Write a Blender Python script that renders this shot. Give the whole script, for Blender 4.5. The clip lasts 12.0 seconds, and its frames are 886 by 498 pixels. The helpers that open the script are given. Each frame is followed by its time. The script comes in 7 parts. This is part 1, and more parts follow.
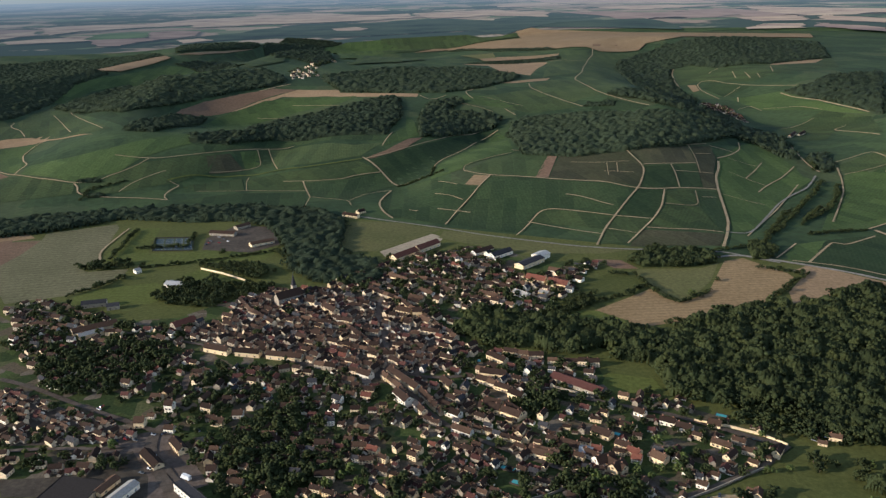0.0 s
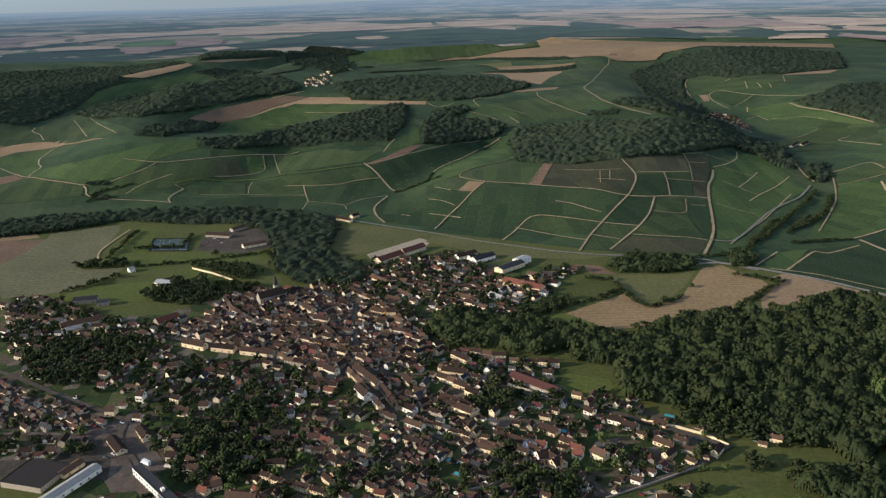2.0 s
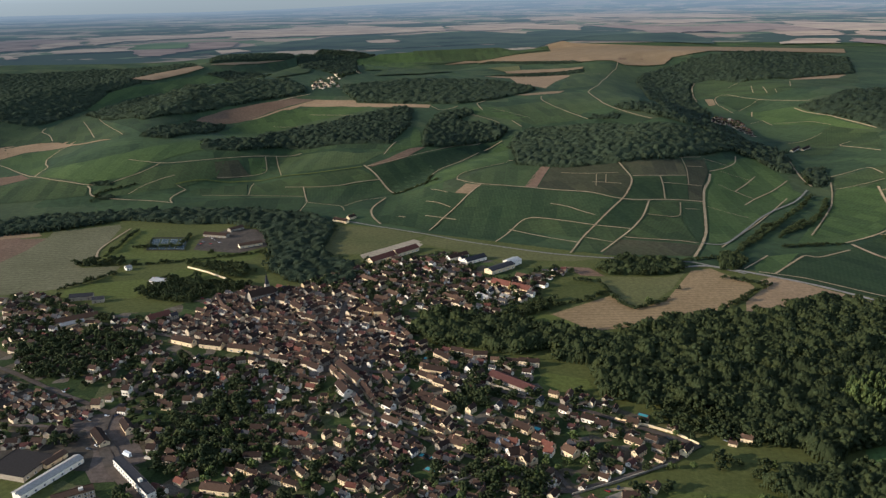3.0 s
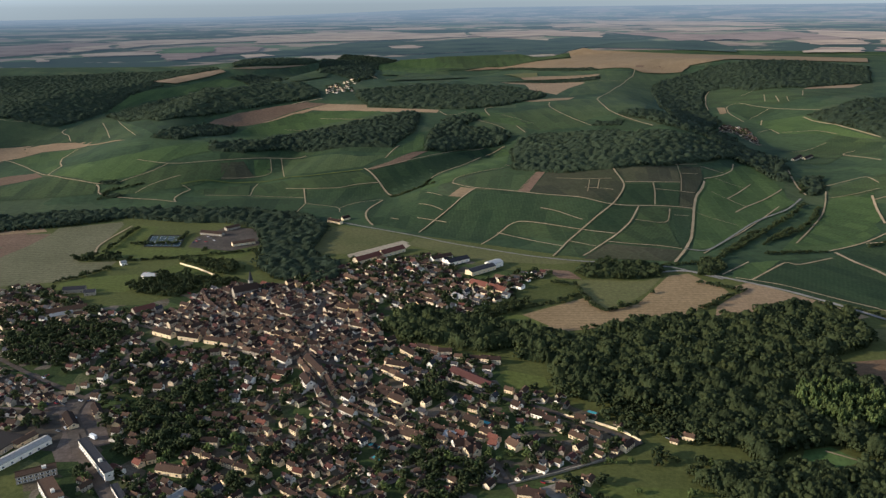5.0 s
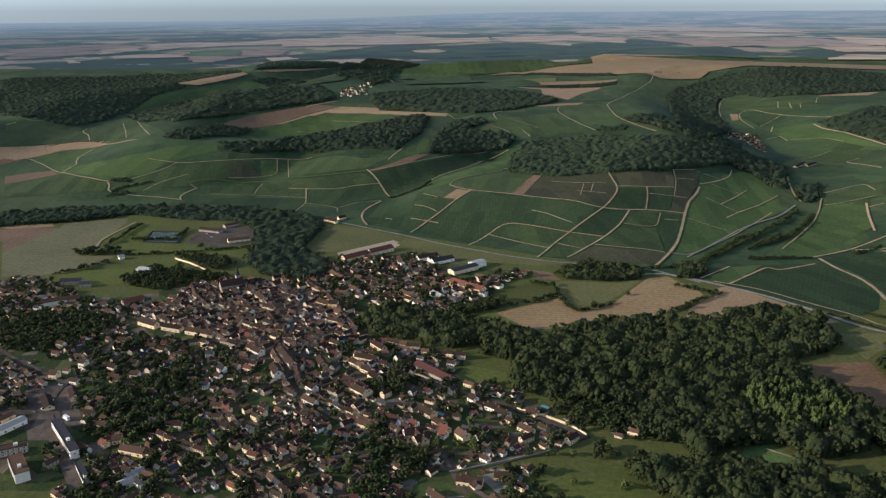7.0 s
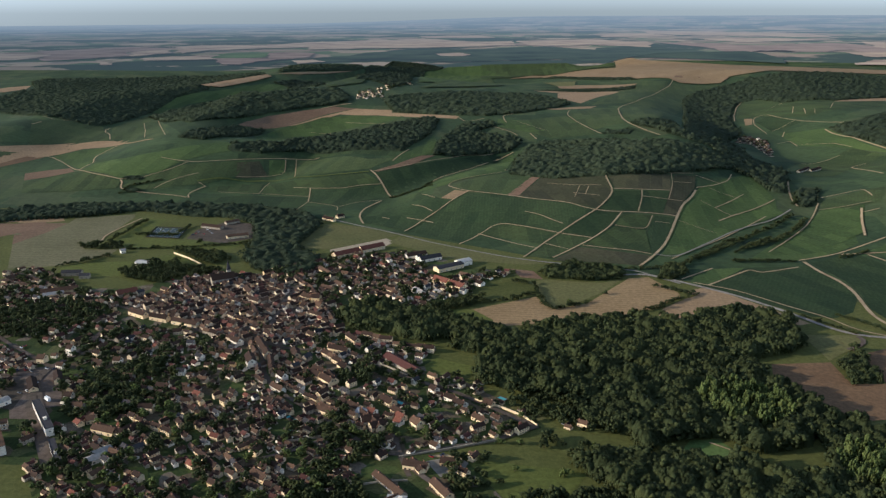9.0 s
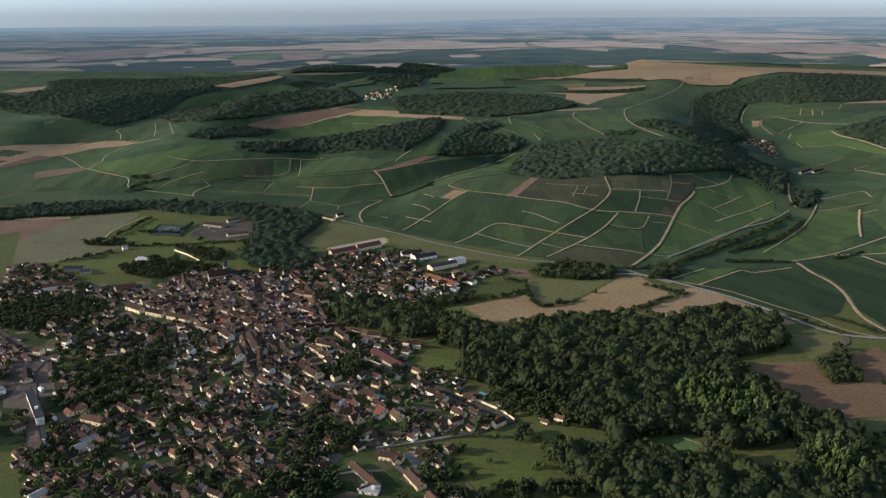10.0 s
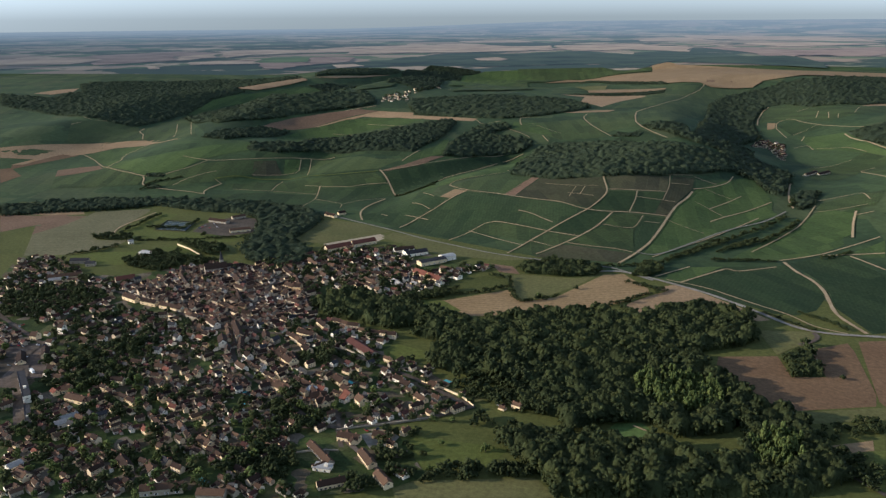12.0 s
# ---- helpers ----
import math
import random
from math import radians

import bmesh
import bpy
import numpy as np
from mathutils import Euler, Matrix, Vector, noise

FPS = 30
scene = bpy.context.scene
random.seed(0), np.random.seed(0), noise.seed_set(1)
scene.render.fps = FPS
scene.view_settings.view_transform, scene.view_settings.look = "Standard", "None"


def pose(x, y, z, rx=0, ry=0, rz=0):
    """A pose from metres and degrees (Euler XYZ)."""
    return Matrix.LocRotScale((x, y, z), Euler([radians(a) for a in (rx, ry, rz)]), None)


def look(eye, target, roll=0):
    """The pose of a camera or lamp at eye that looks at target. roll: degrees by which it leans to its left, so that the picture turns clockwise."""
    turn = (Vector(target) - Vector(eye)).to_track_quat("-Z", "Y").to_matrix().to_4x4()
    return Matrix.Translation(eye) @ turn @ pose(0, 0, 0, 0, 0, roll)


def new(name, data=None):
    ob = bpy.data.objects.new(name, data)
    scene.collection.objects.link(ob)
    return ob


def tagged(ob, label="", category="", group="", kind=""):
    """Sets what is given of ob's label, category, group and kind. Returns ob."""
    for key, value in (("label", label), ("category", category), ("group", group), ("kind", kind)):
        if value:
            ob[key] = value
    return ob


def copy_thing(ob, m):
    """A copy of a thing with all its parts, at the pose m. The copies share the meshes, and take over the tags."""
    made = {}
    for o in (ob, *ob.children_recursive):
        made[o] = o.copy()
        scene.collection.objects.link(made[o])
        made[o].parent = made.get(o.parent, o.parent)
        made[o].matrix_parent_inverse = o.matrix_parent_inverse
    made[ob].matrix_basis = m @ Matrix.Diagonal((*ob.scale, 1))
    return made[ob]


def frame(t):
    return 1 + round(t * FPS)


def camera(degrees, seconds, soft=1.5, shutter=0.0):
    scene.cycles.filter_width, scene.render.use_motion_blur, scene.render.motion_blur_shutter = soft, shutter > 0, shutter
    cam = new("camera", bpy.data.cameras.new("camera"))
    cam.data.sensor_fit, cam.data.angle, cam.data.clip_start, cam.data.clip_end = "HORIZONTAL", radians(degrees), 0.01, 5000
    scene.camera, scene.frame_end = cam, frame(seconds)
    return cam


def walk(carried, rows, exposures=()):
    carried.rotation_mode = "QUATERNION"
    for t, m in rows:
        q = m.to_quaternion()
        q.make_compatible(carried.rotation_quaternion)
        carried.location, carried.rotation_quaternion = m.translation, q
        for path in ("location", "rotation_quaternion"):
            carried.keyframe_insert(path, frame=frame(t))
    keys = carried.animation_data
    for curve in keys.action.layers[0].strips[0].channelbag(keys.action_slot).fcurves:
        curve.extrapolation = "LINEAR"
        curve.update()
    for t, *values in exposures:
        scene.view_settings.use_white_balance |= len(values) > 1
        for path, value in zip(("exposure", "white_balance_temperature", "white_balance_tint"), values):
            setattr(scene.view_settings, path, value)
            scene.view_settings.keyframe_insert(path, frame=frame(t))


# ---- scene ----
cam = camera(57.5, 12.0, 1.36)
# seconds, eye x, y, z, heading (left of north), pitch, lean
PATH = [
    (0.0, 0.00, 0.00, 329.45, -0.000, -18.226, -1.212),
    (0.5, 14.50, -6.51, 329.86, 0.554, -18.061, -1.225),
    (1.0, 29.17, -12.75, 330.17, 1.102, -17.903, -1.213),
    (1.5, 43.99, -18.75, 330.40, 1.644, -17.752, -1.181),
    (2.0, 58.95, -24.53, 330.59, 2.184, -17.609, -1.132),
    (2.5, 74.05, -30.13, 330.75, 2.722, -17.474, -1.070),
    (3.0, 89.29, -35.57, 330.89, 3.261, -17.347, -0.998),
    (3.5, 104.65, -40.86, 331.04, 3.802, -17.228, -0.920),
    (4.0, 120.14, -46.02, 331.20, 4.346, -17.117, -0.837),
    (4.5, 135.75, -51.07, 331.39, 4.894, -17.013, -0.754),
    (5.0, 151.47, -56.02, 331.60, 5.447, -16.917, -0.671),
    (5.5, 167.30, -60.89, 331.83, 6.007, -16.829, -0.592),
    (6.0, 183.24, -65.68, 332.10, 6.573, -16.747, -0.518),
    (6.5, 199.28, -70.40, 332.38, 7.147, -16.672, -0.451),
    (7.0, 215.42, -75.06, 332.67, 7.728, -16.602, -0.393),
    (7.5, 231.66, -79.66, 332.96, 8.317, -16.537, -0.345),
    (8.0, 248.01, -84.20, 333.23, 8.914, -16.475, -0.307),
    (8.5, 264.44, -88.69, 333.47, 9.519, -16.417, -0.281),
    (9.0, 280.98, -93.11, 333.65, 10.131, -16.361, -0.267),
    (9.5, 297.61, -97.47, 333.75, 10.751, -16.306, -0.266),
    (10.0, 314.33, -101.75, 333.74, 11.377, -16.250, -0.277),
    (10.5, 331.15, -105.96, 333.59, 12.010, -16.193, -0.301),
    (11.0, 348.07, -110.06, 333.26, 12.647, -16.132, -0.337),
    (11.5, 365.09, -114.07, 332.71, 13.288, -16.067, -0.385),
    (12.0, 382.21, -117.95, 331.91, 13.932, -15.995, -0.444),
]


def eye_pose(x, y, z, yaw, pitch, roll):
    a, p = radians(yaw), radians(pitch)
    return look((x, y, z), (x - math.sin(a) * math.cos(p), y + math.cos(a) * math.cos(p), z + math.sin(p)), roll)


walk(cam, [(r[0], eye_pose(*r[1:])) for r in PATH], [(0.0, 0.3, 5330, 12), (12.0, 0.3, 5330, 12)])

# ---- world, sun and exposure ----
SUN_FROM = Vector((-0.965, -0.262, 0.0)).normalized()
SUN_UP = 17.0
world = bpy.data.worlds.new("sky")
scene.world = world
world.use_nodes = True
wn = world.node_tree.nodes
sky = wn.new("ShaderNodeTexSky")
sky.sky_type = 'NISHITA'
sky.sun_disc = False
sky.sun_elevation = radians(SUN_UP)
sky.sun_rotation = math.atan2(SUN_FROM.x, SUN_FROM.y) % (2 * math.pi)
sky.altitude, sky.air_density, sky.dust_density, sky.ozone_density = 300, 1.4, 0.6, 2.0
# evening haze: the sky's colours are washed out towards a cool grey
wash = wn.new("ShaderNodeHueSaturation")
wash.inputs["Saturation"].default_value = 0.22
tint = wn.new("ShaderNodeMix")
tint.data_type, tint.blend_type = 'RGBA', 'MULTIPLY'
tint.inputs["Factor"].default_value = 1.0
tint.inputs["B"].default_value = (0.95, 1.0, 1.06, 1)
world.node_tree.links.new(sky.outputs[0], wash.inputs["Color"])
world.node_tree.links.new(wash.outputs[0], tint.inputs["A"])
# the haze dims the sky at the very horizon, glows above it, and the sky overhead is deep
way = wn.new("ShaderNodeTexCoord")
axes = wn.new("ShaderNodeSeparateXYZ")
rise = wn.new("ShaderNodeMapRange")
for key, value in (("From Min", 0.0), ("From Max", 0.34), ("To Min", 0.0), ("To Max", 1.0)):
    rise.inputs[key].default_value = value
deep = wn.new("ShaderNodeValToRGB")
low, high = deep.color_ramp.elements
low.position, low.color = 0.0, (0.305, 0.325, 0.308, 1)
high.position, high.color = 1.0, (0.34, 0.375, 0.42, 1)
glare = deep.color_ramp.elements.new(0.3)
glare.color = (0.71, 0.76, 0.735, 1)
dim = wn.new("ShaderNodeMix")
dim.data_type, dim.blend_type = 'RGBA', 'MULTIPLY'
dim.inputs["Factor"].default_value = 1.0
world.node_tree.links.new(way.outputs["Generated"], axes.inputs[0])
world.node_tree.links.new(axes.outputs["Z"], rise.inputs["Value"])
world.node_tree.links.new(tint.outputs["Result"], dim.inputs["A"])
world.node_tree.links.new(rise.outputs["Result"], deep.inputs["Fac"])
world.node_tree.links.new(deep.outputs["Color"], dim.inputs["B"])
world.node_tree.links.new(dim.outputs["Result"], wn["Background"].inputs[0])
wn["Background"].inputs[1].default_value = 0.3

sun = new("sun", bpy.data.lights.new("sun", 'SUN'))
sun.data.energy, sun.data.angle, sun.data.color = 5.0, radians(0.53), (1.0, 0.815, 0.57)
aim = SUN_FROM * math.cos(radians(SUN_UP)) + Vector((0, 0, math.sin(radians(SUN_UP))))
sun.matrix_world = look(aim * 600, (0, 0, 0))
scene.view_settings.exposure = 0.0

# ---- materials ----
def nodes_of(name):
    m = bpy.data.materials.new(name)
    m.use_nodes = True
    n, l = m.node_tree.nodes, m.node_tree.links
    b = n["Principled BSDF"]
    b.inputs["Specular IOR Level"].default_value = 0.06
    return m, n, l, b


def noise_fac(n, l, vec, scale, detail=4.0, rough=0.55):
    t = n.new("ShaderNodeTexNoise")
    t.inputs["Scale"].default_value, t.inputs["Detail"].default_value, t.inputs["Roughness"].default_value = scale, detail, rough
    l.new(vec, t.inputs["Vector"])
    return t.outputs["Fac"]


def ramp(n, l, fac, stops):
    r = n.new("ShaderNodeValToRGB")
    e = r.color_ramp.elements
    while len(e) < len(stops):
        e.new(0.5)
    for el, (at, c) in zip(e, stops):
        el.position, el.color = at, (*c, 1)
    l.new(fac, r.inputs[0])
    return r.outputs[0]


def mixed(n, l, fac, a, b, how='MIX'):
    m = n.new("ShaderNodeMix")
    m.data_type, m.blend_type = 'RGBA', how
    for src, sock in ((fac, m.inputs["Factor"]), (a, m.inputs["A"]), (b, m.inputs["B"])):
        if sock.type != 'VALUE' and isinstance(src, tuple):
            sock.default_value = (*src, 1)
        elif isinstance(src, (int, float)):
            sock.default_value = src
        else:
            l.new(src, sock)
    return m.outputs["Result"]


def place_vec(n):
    return n.new("ShaderNodeNewGeometry").outputs["Position"]


def scaled_colour(c, k):
    return tuple(v * k for v in c)


def field_mat(name, base, other, rows=0.0, period=5.0, patch=0.012, rough=0.9):
    """A crop, soil or grass: broad patches, fine mottling and, where sown, rows at the field's own angle."""
    m, n, l, b = nodes_of(name)
    vec = place_vec(n)
    info = n.new("ShaderNodeObjectInfo")
    big = ramp(n, l, noise_fac(n, l, vec, patch, 5.0, 0.6), [(0.35, base), (0.68, other)])
    fine = ramp(n, l, noise_fac(n, l, vec, 0.22, 3.0, 0.7), [(0.3, (0.72, 0.72, 0.72)), (0.7, (1.22, 1.22, 1.22))])
    col = mixed(n, l, 1.0, big, fine, 'MULTIPLY')
    tone = ramp(n, l, info.outputs["Random"], [(0.0, (0.84, 0.86, 0.84)), (1.0, (1.12, 1.1, 1.1))])
    col = mixed(n, l, 1.0, col, tone, 'MULTIPLY')
    if name.startswith("vine"):
        slant = n.new("ShaderNodeVectorRotate")
        slant.rotation_type = 'Z_AXIS'
        part_turn = n.new("ShaderNodeMapRange")
        part_turn.inputs["To Min"].default_value, part_turn.inputs["To Max"].default_value = 0.9, 1.7
        l.new(info.outputs["Random"], part_turn.inputs["Value"])
        l.new(vec, slant.inputs["Vector"])
        l.new(part_turn.outputs[0], slant.inputs["Angle"])
        plots = n.new("ShaderNodeTexBrick")
        plots.offset, plots.squash = 0.37, 1.0
        for key, value in (("Scale", 1.0), ("Brick Width", 105.0), ("Row Height", 21.0), ("Mortar Size", 0.7), ("Mortar Smooth", 0.6), ("Bias", 0.0)):
            plots.inputs[key].default_value = value
        plots.inputs["Color1"].default_value = (0.68, 0.72, 0.74, 1)
        plots.inputs["Color2"].default_value = (1.4, 1.34, 1.15, 1)
        plots.inputs["Mortar"].default_value = (1.3, 1.22, 1.1, 1)
        l.new(slant.outputs[0], plots.inputs["Vector"])
        col = mixed(n, l, 0.65, col, plots.outputs["Color"], 'MULTIPLY')
    if rows:
        turn = n.new("ShaderNodeVectorRotate")
        turn.rotation_type = 'Z_AXIS'
        mul = n.new("ShaderNodeMath")
        mul.operation = 'MULTIPLY'
        mul.inputs[1].default_value = 3.1
        l.new(info.outputs["Random"], mul.inputs[0])
        l.new(vec, turn.inputs["Vector"])
        l.new(mul.outputs[0], turn.inputs["Angle"])
        w = n.new("ShaderNodeTexWave")
        w.inputs["Scale"].default_value = 6.2832 / (20 * period) * 1.0
        w.inputs["Distortion"].default_value, w.inputs["Detail"].default_value = 0.6, 1.0
        l.new(turn.outputs[0], w.inputs["Vector"])
        stripe = ramp(n, l, w.outputs["Fac"], [(0.2, (1 - rows,) * 3), (0.8, (1 + rows,) * 3)])
        col = mixed(n, l, 1.0, col, stripe, 'MULTIPLY')
    l.new(col, b.inputs["Base Color"])
    b.inputs["Roughness"].default_value = rough
    bump = n.new("ShaderNodeBump")
    bump.inputs["Strength"].default_value, bump.inputs["Distance"].default_value = 0.5, 0.6
    l.new(noise_fac(n, l, vec, 0.35, 3.0), bump.inputs["Height"])
    l.new(bump.outputs[0], b.inputs["Normal"])
    return m


FIELD = {
    "vine_dark": field_mat("vine_dark", (0.028, 0.045, 0.02), (0.037, 0.053, 0.023), 0.05),
    "vine_mid": field_mat("vine_mid", (0.042, 0.06, 0.025), (0.054, 0.07, 0.028), 0.05),
    "vine_bright": field_mat("vine_bright", (0.05, 0.076, 0.025), (0.062, 0.088, 0.03), 0.04),
    "vine_brown": field_mat("vine_brown", (0.05, 0.052, 0.028), (0.068, 0.062, 0.036), 0.06),
    "grass": field_mat("grass", (0.088, 0.1, 0.024), (0.11, 0.12, 0.031)),
    "grass_bright": field_mat("grass_bright", (0.085, 0.13, 0.036), (0.1, 0.14, 0.045)),
    "grass_dark": field_mat("grass_dark", (0.072, 0.078, 0.022), (0.093, 0.097, 0.028)),
    "grass_dry": field_mat("grass_dry", (0.1, 0.1, 0.036), (0.13, 0.12, 0.046)),
    "straw": field_mat("straw", (0.245, 0.163, 0.088), (0.3, 0.203, 0.112), 0.015, 9.0),
    "straw_rows": field_mat("straw_rows", (0.23, 0.154, 0.075), (0.29, 0.197, 0.098), 0.07, 7.0),
    "stubble_olive": field_mat("stubble_olive", (0.125, 0.115, 0.058), (0.16, 0.142, 0.075), 0.07, 9.0),
    "soil_red": field_mat("soil_red", (0.15, 0.094, 0.058), (0.19, 0.122, 0.076), 0.02),
    "soil_brown": field_mat("soil_brown", (0.13, 0.08, 0.043), (0.165, 0.104, 0.056), 0.02),
    "soil_pale": field_mat("soil_pale", (0.33, 0.26, 0.18), (0.4, 0.32, 0.22), 0.05),
    "asphalt": field_mat("asphalt", (0.088, 0.067, 0.051), (0.128, 0.101, 0.079), patch=0.03),
    "asphalt_pale": field_mat("asphalt_pale", (0.21, 0.185, 0.15), (0.27, 0.24, 0.2), patch=0.03),
    "chalk": field_mat("chalk", (0.295, 0.215, 0.122), (0.38, 0.285, 0.165), patch=0.03),
    "yard": field_mat("yard", (0.062, 0.05, 0.038), (0.1, 0.08, 0.06), patch=0.05),
}


def garden_mat():
    """Small plots behind the houses: lawn, kitchen beds, bare soil and gravel."""
    m, n, l, b = nodes_of("garden")
    vec = place_vec(n)
    turn = n.new("ShaderNodeVectorRotate")
    turn.rotation_type = 'Z_AXIS'
    turn.inputs["Angle"].default_value = 0.55
    l.new(vec, turn.inputs["Vector"])
    v = n.new("ShaderNodeTexVoronoi")
    v.distance, v.voronoi_dimensions = 'CHEBYCHEV', '2D'
    v.inputs["Scale"].default_value, v.inputs["Randomness"].default_value = 0.075, 0.85
    l.new(turn.outputs[0], v.inputs["Vector"])
    sep = n.new("ShaderNodeSeparateColor")
    l.new(v.outputs["Color"], sep.inputs[0])
    plot = ramp(n, l, sep.outputs[0], [(0.0, (0.035, 0.05, 0.016)), (0.3, (0.06, 0.08, 0.024)), (0.5, (0.085, 0.09, 0.035)), (0.62, (0.05, 0.062, 0.02)), (0.76, (0.1, 0.08, 0.05)), (0.92, (0.14, 0.115, 0.082)), (1.0, (0.07, 0.055, 0.035))])
    plot.node.color_ramp.interpolation = 'CONSTANT'
    fine = ramp(n, l, noise_fac(n, l, vec, 0.4, 5.0, 0.7), [(0.3, (0.55, 0.55, 0.55)), (0.7, (1.35, 1.32, 1.3))])
    l.new(mixed(n, l, 1.0, plot, fine, 'MULTIPLY'), b.inputs["Base Color"])
    b.inputs["Roughness"].default_value = 0.9
    return m


FIELD["garden"] = garden_mat()


def leaf_mat(name, dark, light):
    m, n, l, b = nodes_of(name)
    vec = place_vec(n)
    one = ramp(n, l, noise_fac(n, l, vec, 0.06, 1.0), [(0.38, dark), (0.5, scaled_colour(dark, 1.35)), (0.68, light)])
    geo = n.new("ShaderNodeNewGeometry")
    each = ramp(n, l, geo.outputs["Random Per Island"], [(0.0, (0.8, 0.82, 0.82)), (1.0, (1.2, 1.18, 1.1))])
    col = mixed(n, l, 1.0, one, each, 'MULTIPLY')
    l.new(col, b.inputs["Base Color"])
    b.inputs["Roughness"].default_value = 0.75
    b.inputs["Specular IOR Level"].default_value = 0.05
    bump = n.new("ShaderNodeBump")
    bump.inputs["Strength"].default_value, bump.inputs["Distance"].default_value = 0.8, 0.9
    l.new(noise_fac(n, l, vec, 0.9, 3.0, 0.7), bump.inputs["Height"])
    l.new(bump.outputs[0], b.inputs["Normal"])
    thin = n.new("ShaderNodeBsdfTranslucent")
    l.new(col, thin.inputs["Color"])
    mix = n.new("ShaderNodeMixShader")
    mix.inputs[0].default_value = 0.4
    l.new(b.outputs[0], mix.inputs[1])
    l.new(thin.outputs[0], mix.inputs[2])
    l.new(mix.outputs[0], n["Material Output"].inputs[0])
    return m


LEAF = leaf_mat("leaves", (0.045, 0.055, 0.023), (0.068, 0.078, 0.029))
# leaf copy for distant woods, the bluish grey of haze put into its colour
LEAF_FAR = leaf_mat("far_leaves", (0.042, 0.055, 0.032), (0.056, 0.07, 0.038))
LEAF_PALE = leaf_mat("poplar_leaves", (0.095, 0.12, 0.038), (0.14, 0.165, 0.054))


def plain_mat(name, c, rough=0.8, spread=0.18, metal=0.0, scale=0.6, per='object'):
    """Painted, plastered or tiled stuff; one tone each thing, with stains."""
    m, n, l, b = nodes_of(name)
    if per == 'object':
        rnd = n.new("ShaderNodeObjectInfo").outputs["Random"]
    else:
        rnd = n.new("ShaderNodeNewGeometry").outputs["Random Per Island"]
    tone = ramp(n, l, rnd, [(0.0, scaled_colour(c, 1 - spread)), (0.5, c), (1.0, (c[0] * (1 + spread), c[1] * (1 + spread * 0.9), c[2] * (1 + spread * 0.7)))])
    stain = ramp(n, l, noise_fac(n, l, place_vec(n), scale, 5.0, 0.65), [(0.25, (0.72, 0.7, 0.68)), (0.6, (1.04, 1.04, 1.04))])
    l.new(mixed(n, l, 1.0, tone, stain, 'MULTIPLY'), b.inputs["Base Color"])
    b.inputs["Roughness"].default_value, b.inputs["Metallic"].default_value = rough, metal
    return m


WALL = {"cream": plain_mat("cream_render", (0.8, 0.62, 0.37)), "white": plain_mat("white_render", (0.86, 0.77, 0.62)),
        "stone": plain_mat("limestone", (0.36, 0.3, 0.22)), "ochre": plain_mat("ochre_render", (0.55, 0.40, 0.22))}
ROOF = {"brown": plain_mat("brown_tile", (0.041, 0.026, 0.019), spread=0.4, scale=0.9), "red": plain_mat("red_tile", (0.15, 0.06, 0.04), spread=0.3, scale=0.9),
        "tan": plain_mat("weathered_tile", (0.088, 0.054, 0.035), spread=0.35, scale=0.9), "darkred": plain_mat("dark_red_tile", (0.075, 0.034, 0.028), spread=0.3, scale=0.9), "slate": plain_mat("slate", (0.045, 0.043, 0.045), 0.75), "pale": plain_mat("fibre_cement", (0.3, 0.28, 0.25)),
        "steel": plain_mat("coated_steel", (0.36, 0.35, 0.33), 0.5, 0.1), "dark": plain_mat("bitumen", (0.042, 0.035, 0.03), 0.9)}
GLASS = plain_mat("window_glass", (0.03, 0.034, 0.038), 0.12, 0.2)
WOOD = plain_mat("painted_wood", (0.22, 0.17, 0.12))
BARK = plain_mat("bark", (0.09, 0.07, 0.05), 0.9)
BRICK = plain_mat("chimney_brick", (0.28, 0.15, 0.1))
WATER = plain_mat("pool_water", (0.1, 0.36, 0.36), 0.08, 0.1)
PAINT = plain_mat("white_paint", (0.75, 0.75, 0.72), 0.6, 0.05)
COURT = plain_mat("court_paint", (0.05, 0.072, 0.078), 0.8, 0.05, scale=0.08)


